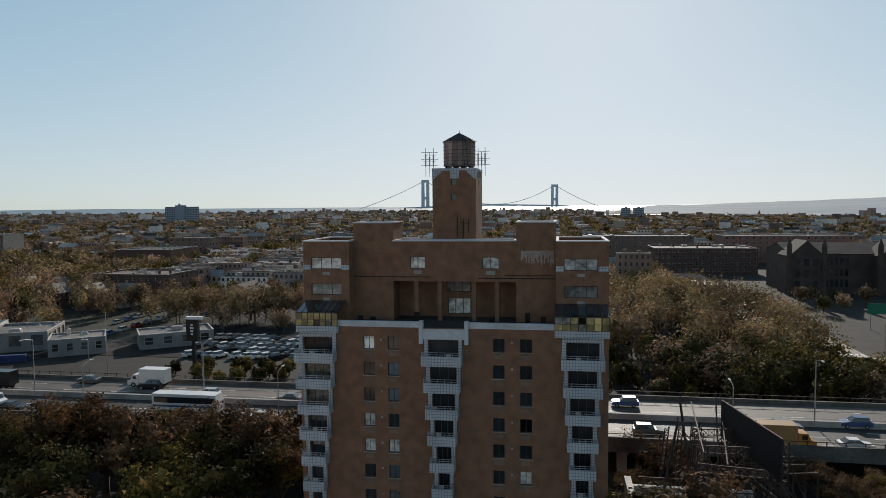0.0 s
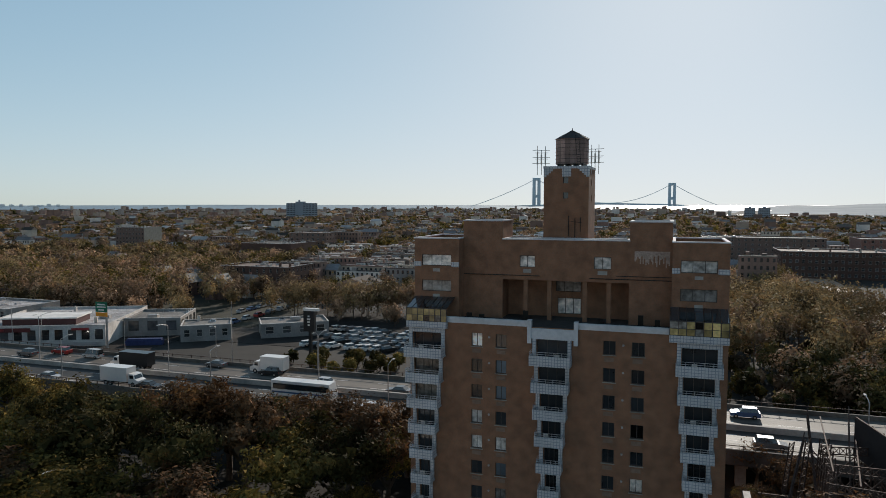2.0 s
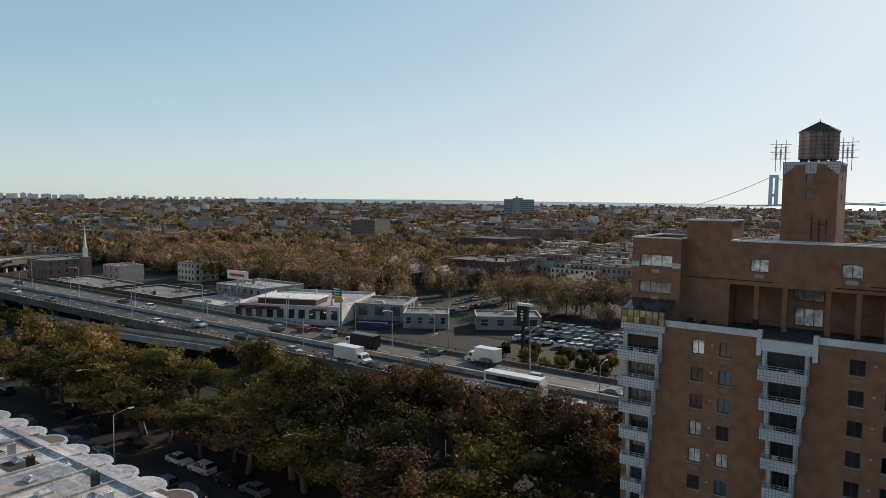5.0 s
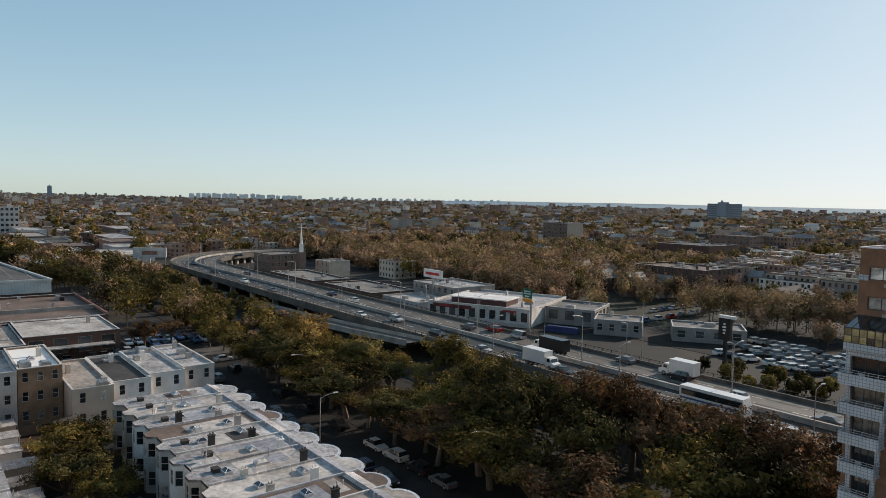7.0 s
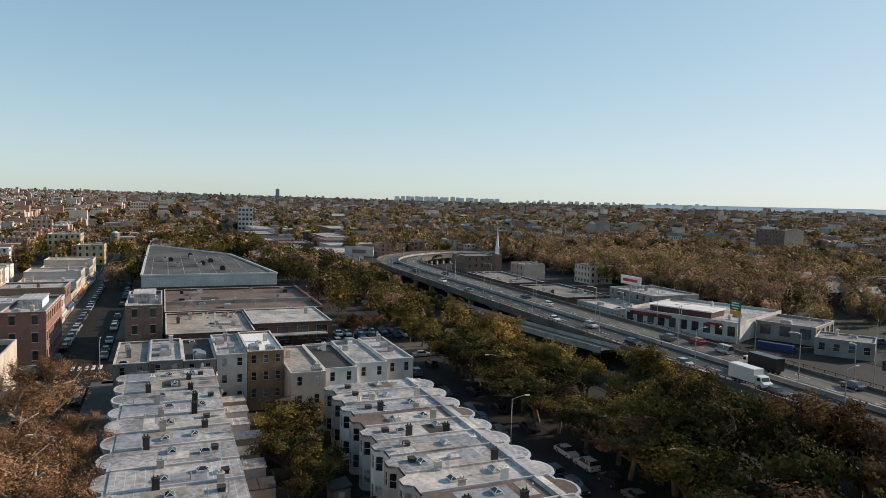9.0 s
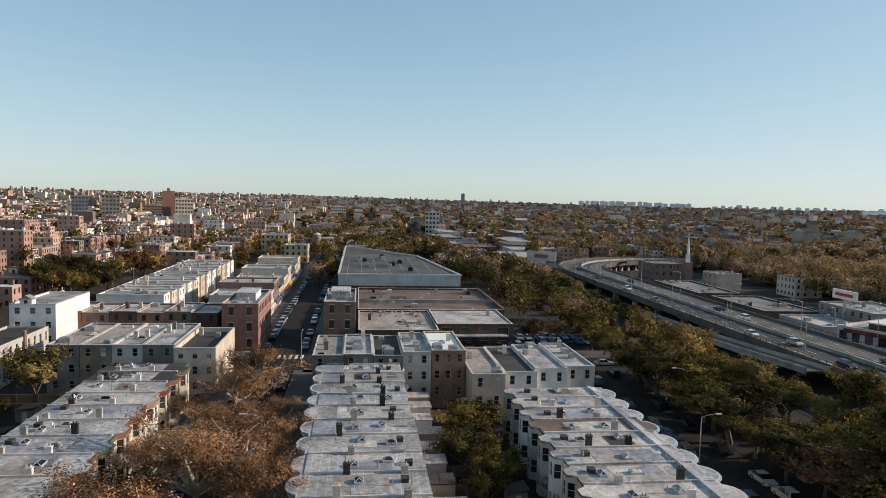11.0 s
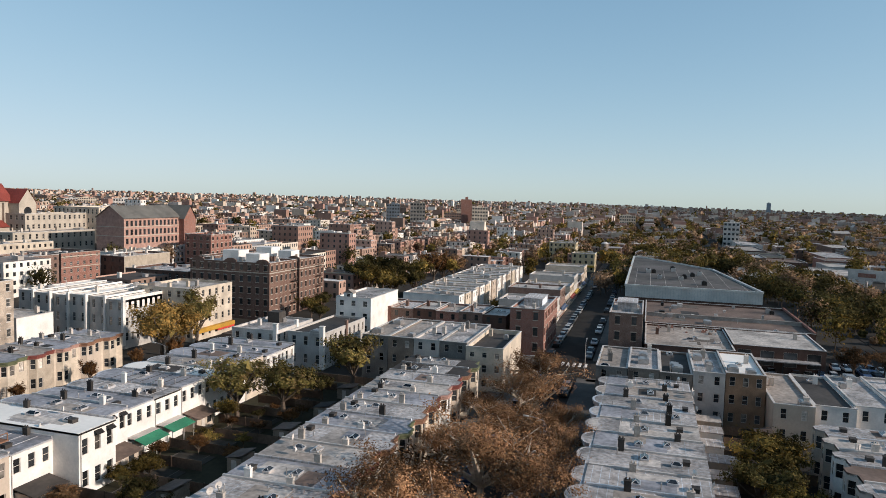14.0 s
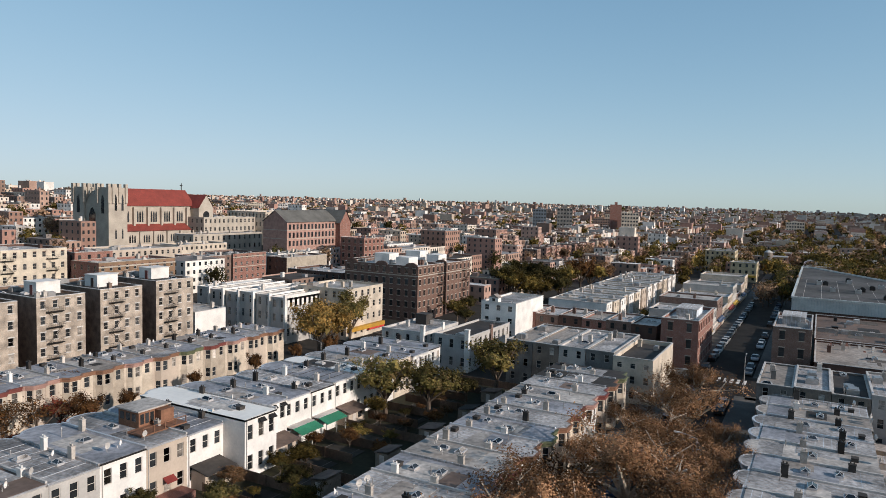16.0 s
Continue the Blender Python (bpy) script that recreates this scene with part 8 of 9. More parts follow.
# yards and streets between the rows
for x, y, h, k, w in ((-104, 18.5, 10.0, "olive", 1.4), (-96, 15.5, 8.5, "green", 1.3), (-91, 19, 7.5, "olive", 1.3), (-66, 17.5, 6.5, "olive", 1.2), (-113, 20, 7.5, "green", 1.0), (-84, 17, 6.5, "green", 1.1), (-74, 17, 6, "green", 1.1),
                      (-85, -19.5, 12.5, "plane", 1.45), (-122, -18.5, 11.0, "plane", 1.5), (-143, -20, 9.5, "plane", 1.3), (-71, -25.5, 12.0, "plane", 1.3), (-79, -27, 10.5, "bare", 1.2), (-104, -19.5, 9.5, "plane", 1.35), (-58, -24, 12, "plane", 1.3),
                      (-94, -27, 8, "plane", 1.1), (-80, -11.5, 10.5, "plane", 1.15), (-66, -10.8, 11, "plane", 1.2), (-97, -11.5, 9.5, "plane", 1.15), (-54, -12, 11.5, "plane", 1.2), (-110, -12, 8.5, "plane", 1.1), (-65, -17, 11, "plane", 1.2), (-114, -26, 7.5, "plane", 1.1),
                      (-105, -68.4, 12.5, "thin", 1.35), (-108.5, -61, 12.0, "thin", 1.4), (-129, -57, 13.5, "thin", 1.3), (-121, -60, 6.0, "green", 1.1), (-101, -67.5, 6.0, "olive", 0.9), (-70, -60, 5.0, "green", 1.3), (-78, -66, 4.0, "olive", 1.2), (-88, -64, 3.6, "rust", 1.2),
                      (-66, -55, 4.5, "olive", 1.3), (-60, -63, 5.5, "green", 1.2), (-134, -107, 15.5, "gold", 1.1), (-140, -108.5, 14.0, "gold", 1.0), (-151, -110.5, 16.0, "thin", 0.95), (-134, -104, 7, "rust", 0.8), (-160, -117, 11, "olive", 0.8), (-62, -105, 9, "bare", 1.2),
                      (-53, -104, 9, "bare", 1.2), (-70, -104, 7, "rust", 1.1), (-96, -108, 5, "rust", 0.8), (-112, -107, 6, "rust", 0.8), (-124, -106, 6, "rust", 0.7), (-80, -107, 5, "rust", 0.9), (-182, 48, 8.5, "brown", 1.2), (-188, 56, 7, "brown", 1.1),
                      (-55, -71, 4.5, "green", 0.9), (-48, -70, 5, "green", 0.9)):
    tree(k, x, y, h, w, "yard and street trees")
for x, y, h, k in ((-262, -112, 12, "green"), (-252, -104, 11, "olive"), (-274, -104, 12, "green"), (-285, -96, 11, "olive"), (-296, -92, 12, "rust"), (-306, -90, 11, "olive"), (-268, -92, 9, "green"), (-280, -110, 12, "green"),
                   (-316, -88, 10, "brown"), (-258, -96, 8, "olive"), (-400, -84, 12, "olive"), (-410, -90, 12, "gold"), (-230, -47, 7, "olive"), (-238, -50, 6, "olive"), (-200, -103, 9, "olive"), (-215, -106, 8, "green"), (-196, -98, 7, "green")):
    tree(k, x, y, h * (1.5 if x < -240 and x > -330 and y < -85 else 1.0), 1.1, "trees among the houses")
for k in range(9):
    tree(tr.choice(("olive", "brown", "brown")), 33 + 13 * tr.random(), 88 + 10 * tr.random(), 4 + 3 * tr.random(), 1.2, "tree belt by the highway")
for x, y, h, k in ((-69, -109, 6.5, "red"), (-64, -99, 6, "red"), (-74, -118, 9, "bare"), (-60, -110, 8, "bare"), (-56, -100, 6, "red"), (-50, -108, 7, "rust"), (-66, -121, 9, "bare")):
    tree(k, x, y, h, 1.25, "yard and street trees")
# beyond the highway and behind the warehouse: joined crowns and trunks
stand = []
for i in range(130):
    x, y = -178 - 235 * tr.random(), 50 + 47 * tr.random()
    if (x > -200 and y < 64) or (x > -258 and y < 50) or (x > -285 and 72 < y < 99 and tr.random() < 0.75):
        continue
    stand.append((tr.choice(("olive", "brown", "olive", "green", "brown", "green")), x, y, min(12.5, (40 - y * 0.345) * tr.uniform(0.65, 1.0))))
for i in range(150):
    x, y = -172 - 118 * tr.random(), 64 + 33 * tr.random()
    if x < -200 or y > 66:
        stand.append((tr.choice(("green", "brown", "olive", "green")), x, y, 2.6 + 2.6 * tr.random()))
for i in range(40):
    stand.append((tr.choice(("olive", "green", "brown", "green")), -300 - 130 * tr.random(), 42 + 12 * tr.random() - 62 * (i % 2), 9 + 4 * tr.random()))
for i in range(75):
    stand.append((tr.choice(("gold", "gold", "brown", "gold", "gold")), 12 + 54 * tr.random(), 172 + 108 * tr.random(), 12 + 3 * tr.random()))
for i in range(24):
    stand.append((tr.choice(("green", "brown", "olive")), 22 + 44 * tr.random(), 136 + 24 * tr.random(), 5 + 5 * tr.random()))
for i in range(50):
    stand.append((tr.choice(("gold", "gold", "brown")), -143 + 92 * tr.random(), 211 + 24 * tr.random(), 11.5 + 2 * tr.random()))
for i in range(14):
    stand.append(("brown", -120 + 70 * tr.random(), 205 + 30 * tr.random(), 7 + 2 * tr.random()))
for i in range(60):
    x, y = -240 + 95 * tr.random(), 188 + 75 * tr.random()
    if not -152 < x < -134:
        stand.append((tr.choice(("brown", "brown", "gold", "brown")), x, y, 8 + 4 * tr.random()))
for i in range(26):
    stand.append((tr.choice(("olive", "green", "olive")), -95 + 60 * tr.random(), 143 + 13 * tr.random(), 2.6 + 1.8 * tr.random()))
for i in range(80):
    x, y = -330 - 300 * tr.random(), -62 + 100 * tr.random()
    if not (-26 < y < -9 and x > -480):
        stand.append((tr.choice(("olive", "green", "brown", "olive")), x, y, 7 + 5 * tr.random()))
for i in range(120):
    stand.append((tr.choice(("green", "green", "brown", "olive")), 8 + 54 * tr.random(), 138 + 70 * tr.random(), 2.4 + 2.4 * tr.random()))
for i in range(60):
    stand.append((tr.choice(("gold", "brown", "brown")), -6 + 62 * tr.random(), 284 + 110 * tr.random(), 9 + 3 * tr.random()))
for i in range(26):
    stand.append((tr.choice(("green", "brown", "brown")), 86 + 110 * tr.random(), 262 + 34 * tr.random(), 5 + 4 * tr.random()))
for i in range(40):
    stand.append((tr.choice(("green", "brown", "olive", "green")), 20 + 42 * tr.random(), 136 + 34 * tr.random(), 6 + 5 * tr.random()))
for i in range(40):
    x, y = -450 - 120 * tr.random(), 40 + 120 * tr.random()
    if free(x, y, -3):
        stand.append((tr.choice(("olive", "green", "brown")), x, y, 5 + 4 * tr.random()))
for i in range(170):
    x, y = -60 - 260 * tr.random(), 196 + 230 * tr.random()
    if not -154 < x < -132 and free(x, y, -5) or (x < -208 and y < 262):
        stand.append((tr.choice(("brown", "brown", "brown", "gold")), x, y, 7 + 4.5 * tr.random()))
for i in range(30):
    stand.append((tr.choice(("green", "gold", "brown")), -310 - 90 * tr.random(), 196 + 60 * tr.random(), 8 + 5 * tr.random()))

for i in range(46):
    stand.append((tr.choice(("gold", "brown", "brown", "gold")), -378 + 62 * tr.random(), 205 + 130 * tr.random(), 11 + 4.5 * tr.random()))
for i in range(60):
    stand.append((tr.choice(("gold", "brown", "brown")), -520 + 105 * tr.random(), 190 + 190 * tr.random(), 11 + 4 * tr.random()))
for i in range(26):
    stand.append((tr.choice(("green", "brown", "olive")), -300 + 190 * tr.random(), 127.5 + 4.5 * tr.random(), 1.8 + 1.6 * tr.random()))
for i in range(100):
    x, y = -330 + 190 * tr.random(), 192 + 190 * tr.random()
    if not -154 < x < -130 and free(x, y, -6):
        stand.append((tr.choice(("brown", "gold", "brown")), x, y, 9.5 + 4 * tr.random()))

for i in range(95):
    stand.append((tr.choice(("brown", "gold", "brown", "olive")), -400 + 205 * tr.random(), 196 + 64 * tr.random(), 11.5 + 3.5 * tr.random()))

# dark wood past the warehouse, brown wood inside the bend of the highway
for i in range(85):
    stand.append((tr.choice(("olive", "green", "olive", "green", "brown")), -408 - 130 * tr.random(), -4 + 66 * tr.random(), 9 + 4.5 * tr.random()))
for i in range(36):
    stand.append((tr.choice(("olive", "green", "olive", "brown")), -478 - 120 * tr.random(), -130 + 100 * tr.random(), 9 + 4 * tr.random()))
for i in range(85):
    x, y = -430 - 190 * tr.random(), 112 + 130 * tr.random()
    if free(x, y, -6):
        stand.append((tr.choice(("gold", "brown", "brown", "olive")), x, y, 11 + 4 * tr.random()))

# far crowns, joined
groups = {"brown": [], "gold": [], "olive": [], "green": []}
names = ("brown", "brown", "olive", "olive", "brown", "green", "olive")
for x, y in spots:
    if math.hypot(x, y) > 150:
        k = "gold" if (-470 < x < -250 and 200 < y < 430 and tr.random() < 0.6) else tr.choice(names)
        groups[k].append((x, y, 8 + 5 * tr.random()))
for i in range(1500):
    a, d = radians(-30 + 190 * tr.random()), 280 + 1400 * tr.random()
    x, y = -math.sin(a) * d, math.cos(a) * d
    if free(x, y, -3) and (y > 141 or tr.random() < 0.35):
        groups[tr.choice(names)].append((x, y, 8 + 5 * tr.random()))
for i in range(3600):
    a, d = radians(-30 + 190 * tr.random()), 1500 + 3000 * tr.random() ** 1.2
    deg = math.degrees(a)
    if (deg < -3 and d > 1740) or (-3 <= deg < 52 and d > 2950) or (deg > 75 and tr.random() < 0.5):
        continue
    groups[tr.choice(names)].append((-math.sin(a) * d, math.cos(a) * d, 8 + 5 * tr.random()))
for i in range(2600):
    a, d = radians(-30 + 105 * tr.random()), 260 + 1300 * tr.random()
    x, y = -math.sin(a) * d, math.cos(a) * d
    if free(x, y, -6) and y > 145:
        groups[tr.choice(("brown", "brown", "gold", "brown", "olive"))].append((x, y, 9 + 4 * tr.random()))
s = Shape()
for k, x, y, h in stand:
    groups[k].append((x, y, h))
    z = rise(x, y)
    s.tube((x, y, z - 0.3), (x + 0.2, y, z + h * 0.6), 0.2, 0.08, 5)
    for q in range(4):
        a = tr.uniform(0, 6.28)
        s.tube((x, y, z + h * 0.35), (x + math.cos(a) * h * 0.25, y + math.sin(a) * h * 0.25, z + h * 0.75), 0.08, 0.03, 4)
solo("far_trunks", s, BARK, "dark trunks and limbs of the far trees", "trees", kind="stuff")
rng = np.random.default_rng(4)
for key, trees in groups.items():
    cs, sizes, outs = [], [], []
    for x, y, h in trees:
        d = math.hypot(x, y)
        n, sz = (540, 0.32) if d < 290 else (350, 0.42) if d < 420 else (150, 0.74) if d < 800 else (34, 1.7) if d < 1700 else (12, 3.6)
        wide = h * 0.42 * (1 if d < 1700 else 2.2)
        p = rng.normal(size=(n, 3))
        p /= np.linalg.norm(p, axis=1)[:, None]
        core = n // 9
        p *= np.concatenate([0.15 + 0.5 * rng.random(core), 0.5 + 0.55 * rng.random(n - core)])[:, None]
        lump = 1 + 0.25 * np.sin(p[:, 0] * 5 + x) * np.cos(p[:, 1] * 4 + y)
        p *= lump[:, None]
        outs.append(p + np.array([0, 0, 0.15]))
        cs.append(np.array([x, y, rise(x, y) + h * 0.6]) + p * np.array([wide, wide, h * 0.4]))
        sizes.append(np.concatenate([np.full(core, sz * 2.4), np.full(n - core, sz)]))
    cs, sizes, outs = np.concatenate(cs), np.concatenate(sizes), np.concatenate(outs)
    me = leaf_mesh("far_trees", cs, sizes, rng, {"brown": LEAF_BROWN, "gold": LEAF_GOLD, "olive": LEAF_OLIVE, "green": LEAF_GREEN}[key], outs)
    tagged(new("far_trees", me), "far autumn tree crowns among the houses", "trees", kind="stuff")



# ---- vehicles ----
CARPAINT = {n: material("car_" + n, c, 0.3, 0.2, vary=0.05, grain=2, stain=0.06, bump=0, spec=0.6) for n, c in
            (("white", (0.75, 0.75, 0.74)), ("black", (0.02, 0.02, 0.022)), ("silver", (0.45, 0.46, 0.47)), ("grey", (0.13, 0.135, 0.14)), ("blue", (0.05, 0.1, 0.22)),
             ("red", (0.3, 0.03, 0.025)), ("yellow", (0.5, 0.25, 0.05)), ("dark_blue", (0.02, 0.03, 0.06)), ("tan", (0.4, 0.24, 0.1)))}
TYRE = material("tyre", (0.02, 0.02, 0.02), 0.9)
LAMP = material("lamp_glass", (0.7, 0.7, 0.68), 0.15, spec=0.8)
TAIL = material("tail_lamp", (0.35, 0.02, 0.02), 0.25)
CARGLASS = material("car_glass", (0.015, 0.018, 0.02), 0.06, spec=0.9, bump=0)


def extrude(profile, w, inset=0.0, m=0):
    """Side profile (x, z) swept across the width; points above 1 m lean inwards."""
    s = Shape()
    n = len(profile)
    for sgn in (-1, 1):
        for x, z in profile:
            s.v.append((x, sgn * (w / 2 - (inset * max(0, z - 0.95) / 0.55)), z))
    for i in range(n):
        j = (i + 1) % n
        s.f.append((i, j, n + j, n + i)[::-1])
        s.m.append(m)
    s.f.append(tuple(range(n)))
    s.f.append(tuple(range(2 * n - 1, n - 1, -1)))
    s.m += [m, m]
    return s


def car_meshes(kind, paint):
    def make():
        k = 1.12 if kind == "suv" else 1.0
        low = [(-2.3, 0.32), (2.25, 0.32), (2.32, 0.6), (2.2, 0.8 * k), (1.15, 0.95 * k), (-1.75 if kind != "suv" else -2.2, 0.98 * k), (-2.28, 0.9 * k)]
        body = extrude(low[::-1], 1.82)
        if kind == "suv":
            top = [(-2.05, 1.05), (0.95, 1.03), (0.35, 1.66), (-1.75, 1.68)]
        elif kind == "van":
            top = [(-2.3, 0.98), (1.6, 0.98), (1.0, 1.95), (-2.25, 2.0)]
        else:
            top = [(-1.75, 0.95), (1.1, 0.93), (0.4, 1.42), (-1.05, 1.44)]
        z1 = max(z for _, z in top)
        a, b = top[3][0], top[2][0]
        body.box(a - 0.02, b + 0.02, -0.66, 0.66, z1 - 0.01, z1 + 0.05)
        for x in (0.5 * (a + b),):
            body.box(x - 0.06, x + 0.06, -0.76, 0.76, 1.0, z1)
        return (body.mesh("body", [CARPAINT[paint]]), extrude(top[::-1], 1.74, 0.16).mesh("window_band", [CARGLASS]))
    return shared(("car", kind, paint), make)


def wheel_mesh(r=0.34):
    return shared(("wheel", r), lambda: Shape().tube((0, -0.11, 0), (0, 0.11, 0), r, sides=12).tube((0, -0.13, 0), (0, 0.13, 0), r * 0.55, sides=8, m=1).mesh("wheel", [TYRE, STEEL]))


LIGHTS = Shape().box(2.2, 2.33, -0.85, -0.5, 0.58, 0.75).mesh("headlight", [LAMP])
TAILS = Shape().box(-2.33, -2.22, -0.88, -0.6, 0.68, 0.85).mesh("tail_light", [TAIL])
NAMES = {"white": "white", "black": "black", "silver": "silver", "grey": "dark grey", "blue": "blue", "red": "red", "yellow": "yellow", "dark_blue": "dark blue", "tan": "tan"}


def car(x, y, z, turn, paint, kind="sedan", where="parked at the kerb", group="cars", lamps=True):
    word = {"sedan": "saloon car", "suv": "sport utility car", "van": "van"}[kind]
    t = thing("car", x, y, z, turn, "%s %s %s" % (NAMES[paint], word, where), "car", group)
    body, glazing = car_meshes(kind, paint)
    part("body", body, None, t)
    part("window_band", glazing, None, t)
    if not lamps:
        def far_wheels():
            s = Shape()
            for px in (-1.4, 1.42):
                for py in (-0.82, 0.82):
                    s.tube((px, py - 0.11, 0.34), (px, py + 0.11, 0.34), 0.34, sides=8)
            return s.mesh("wheels", [TYRE])
        part("wheels", shared("far_wheels", far_wheels), None, t)["kind"] = "stuff"
    for px in (-1.4, 1.42) if lamps else ():
        for py in (-0.82, 0.82):
            part("wheel", wheel_mesh(), None, t).location = (px, py, 0.34)
    if lamps:
        for me, nm in ((LIGHTS, "headlight"), (TAILS, "tail_light")):
            for k in (0, 1):
                part(nm, me, None, t).location = (0, 1.35 * k, 0)
    return t


def truck(x, y, z, turn, box_mat, cab, length, label):
    t = thing("truck", x, y, z, turn, label, "truck", "highway traffic")
    part("cargo_box", Shape().box(-length / 2, length / 2 - 2.2, -1.22, 1.22, 0.95, 3.6).box(-length / 2 - .03, length / 2 - 2.17, -1.25, 1.25, 3.5, 3.64), box_mat, t)
    prof = [(length / 2 - 2.0, 0.5), (length / 2 + 0.3, 0.5), (length / 2 + 0.35, 1.3), (length / 2 - 0.4, 1.6), (length / 2 - 0.8, 2.5), (length / 2 - 2.0, 2.55)]
    part("cab", extrude(prof[::-1], 2.2), CARPAINT[cab], t)
    part("windscreen", Shape().poly([(length / 2 - 0.38, -0.95, 1.62), (length / 2 - 0.38, 0.95, 1.62), (length / 2 - 0.77, 0.95, 2.42), (length / 2 - 0.77, -0.95, 2.42)])
         .box(length / 2 - 1.6, length / 2 - 0.8, -1.12, 1.12, 1.65, 2.3), CARGLASS, t)
    part("chassis", Shape().box(-length / 2 + 0.2, length / 2, -0.5, 0.5, 0.55, 0.95), DARKMETAL, t)
    for px in (-length / 2 + 1.3, -length / 2 + 2.4, length / 2 - 0.9):
        for py in (-1.0, 1.0):
            part("wheel", wheel_mesh(0.5), None, t).location = (px, py, 0.5)
    return t


cr = random.Random(31)
PICK = ("white", "black", "silver", "grey", "white", "black", "silver", "blue", "red", "dark_blue", "grey")


def paint_of():
    return cr.choice(PICK)


# highway traffic
D5 = DECK + 0.02
for x, y in ((-172, 105), (-160, 111), (-137, 106.5), (-117, 104), (-140, 122.5), (-134, 127), (-124, 126), (-93, 104.5), (-77, 124.5), (-63, 119.5), (-47, 119), (-214, 122), (-197, 120.5), (-47, 105), (-30, 120),
             (12, 124.5), (14, 106.5), (35.0, 113), (46, 116.5), (42, 103.5), (-114, 127.8), (-92, 127.5), (-262, 107), (-286, 120), (-302, 110), (-340, 112), (-232, 104.5), (-388, 170), (-376, 150), (58, 120), (66, 107), (80, 124)):
    near = y < 116.5
    if x > -320:
        y = 103.6 + (y - 103) * 0.75 if near else 115.4 + (y - 118) * 0.85
    car(x, y, D5, 0 if near else 180, paint_of(), cr.choice(("sedan", "suv", "suv", "sedan", "van" if cr.random() < 0.3 else "suv")), "driving on the highway", "highway traffic")
truck(-100, 105.5, D5, 0, CARPAINT["white"], "white", 8.6, "white box truck on the highway")
truck(-108, 117.0, D5, 180, CARPAINT["black"], "white", 9.5, "truck with black cargo box on the highway")
truck(-78, 122.4, D5, 180, CARPAINT["white"], "white", 7.6, "small white box truck on the highway")
truck(32, 103, D5, 0, CARPAINT["tan"], "yellow", 7.8, "tan and yellow delivery truck on the highway")
t = thing("bus", -62, 108.2, D5, 0, "white and blue coach on the highway", "bus", "highway traffic")
part("body", extrude([(-6, 0.5), (-6, 3.2), (5.6, 3.2), (6, 1.4), (6, 0.5)], 2.5), CARPAINT["white"], t)
part("window_band", Shape().box(-5.6, 5.5, -1.27, 1.27, 1.7, 2.7), CARGLASS, t)
part("stripe", Shape().box(-5.9, 5.9, -1.265, 1.265, 1.0, 1.3), CARPAINT["blue"], t)
for px in (-3.8, 4.2):
    for py in (-1.1, 1.1):
        part("wheel", wheel_mesh(0.5), None, t).location = (px, py, 0.5)

# parked along the streets
for y, lo, hi, gapp in ((52.4, -150, -44, 0.4), (58.6, -150, -40, 0.3), (-15.2, -154, -60, 0.3), (-22.8, -154, -60, 0.3), (-97.2, -150, -60, 0.4), (-104.8, -150, -60, 0.4), (-13.2, -330, -178, 0.35), (-22.8, -330, -178, 0.35)):
    x = lo
    while x < hi:
        if cr.random() > gapp:
            # on the shaded streets, darker car paints stand in for the shade
            car(x, y, 0.02, cr.choice((0, 180)) + cr.uniform(-1, 1), paint_of() if y < 40 and x > -172 else cr.choice(("black", "grey", "dark_blue", "black", "grey", "silver")), cr.choice(("sedan", "suv", "suv")), group="parked cars", lamps=math.hypot(x, y) < 115)
        x += 5.6 + cr.random() * 0.8
for x, y, c in ((-160.5, 60, "silver"), (-160.5, 66, "grey"), (-160.5, 72, "yellow"), (-165.5, 75, "black"), (-165.5, 68, "white"), (-160.5, 40, "black"), (-165.5, 30, "silver"), (-165.5, -40, "white"), (-160.5, -60, "grey"), (-165.5, -85, "black")):
    car(x, y, 0.02, 90, c, cr.choice(("sedan", "suv")), group="parked cars")
for i, x in enumerate((-179.5, -185.2, -190.9)):
    for k in range(8):
        if cr.random() < 0.9:
            car(x, 46 + k * 2.6 if i else 27 + k * 2.7, 0.05, cr.uniform(-4, 4), cr.choice(("blue", "white", "silver", "dark_blue", "blue")), cr.choice(("sedan", "suv")), "in a small car lot", "cars in the lot", False)
for row, y in enumerate((168, 174, 180, 186, 192)):
    for k in range(17):
        x = -96 + k * 2.7 - row * 0.8
        if cr.random() < 0.82 and not (row in (1, 3) and k < 3):
            car(x, y + 2.0, 0.05, 60 + cr.uniform(-3, 3), cr.choice(("white", "silver", "white", "grey", "white", "silver", "black")), cr.choice(("sedan", "suv", "suv")), "in rows in a car park", "cars in the car park", False)
for k in range(7):
    car(-148.5, 215 + k * 6.2, 0.05, 90, paint_of(), "sedan", group="parked cars", lamps=False)
    car(-137.5, 195 + k * 7.2, 0.05, 90, paint_of(), "suv", group="parked cars", lamps=False)
for x, y, a, c in ((72, 206, 90, "grey"), (69, 199, 70, "black"), (97, 205, 0, "black"), (86, 184, 0, "black"), (90, 177, 0, "grey"), (77, 240, 90, "white"), (70, 228, 90, "white"), (110, 186, 0, "black"), (66, 160, 90, "silver"), (104, 178, 180, "white")):
    car(x, y, 0.03, a, c, "suv", "at the junction", "cars at the junction", False)
for k in range(9):
    car(-180 + k * 6.5 + cr.random(), 136.0 + 2.6 * (k % 2), 0.05, 0, paint_of(), cr.choice(("sedan", "suv")), "on the service road", "parked cars", False)

# ---- street lamps, signs ----


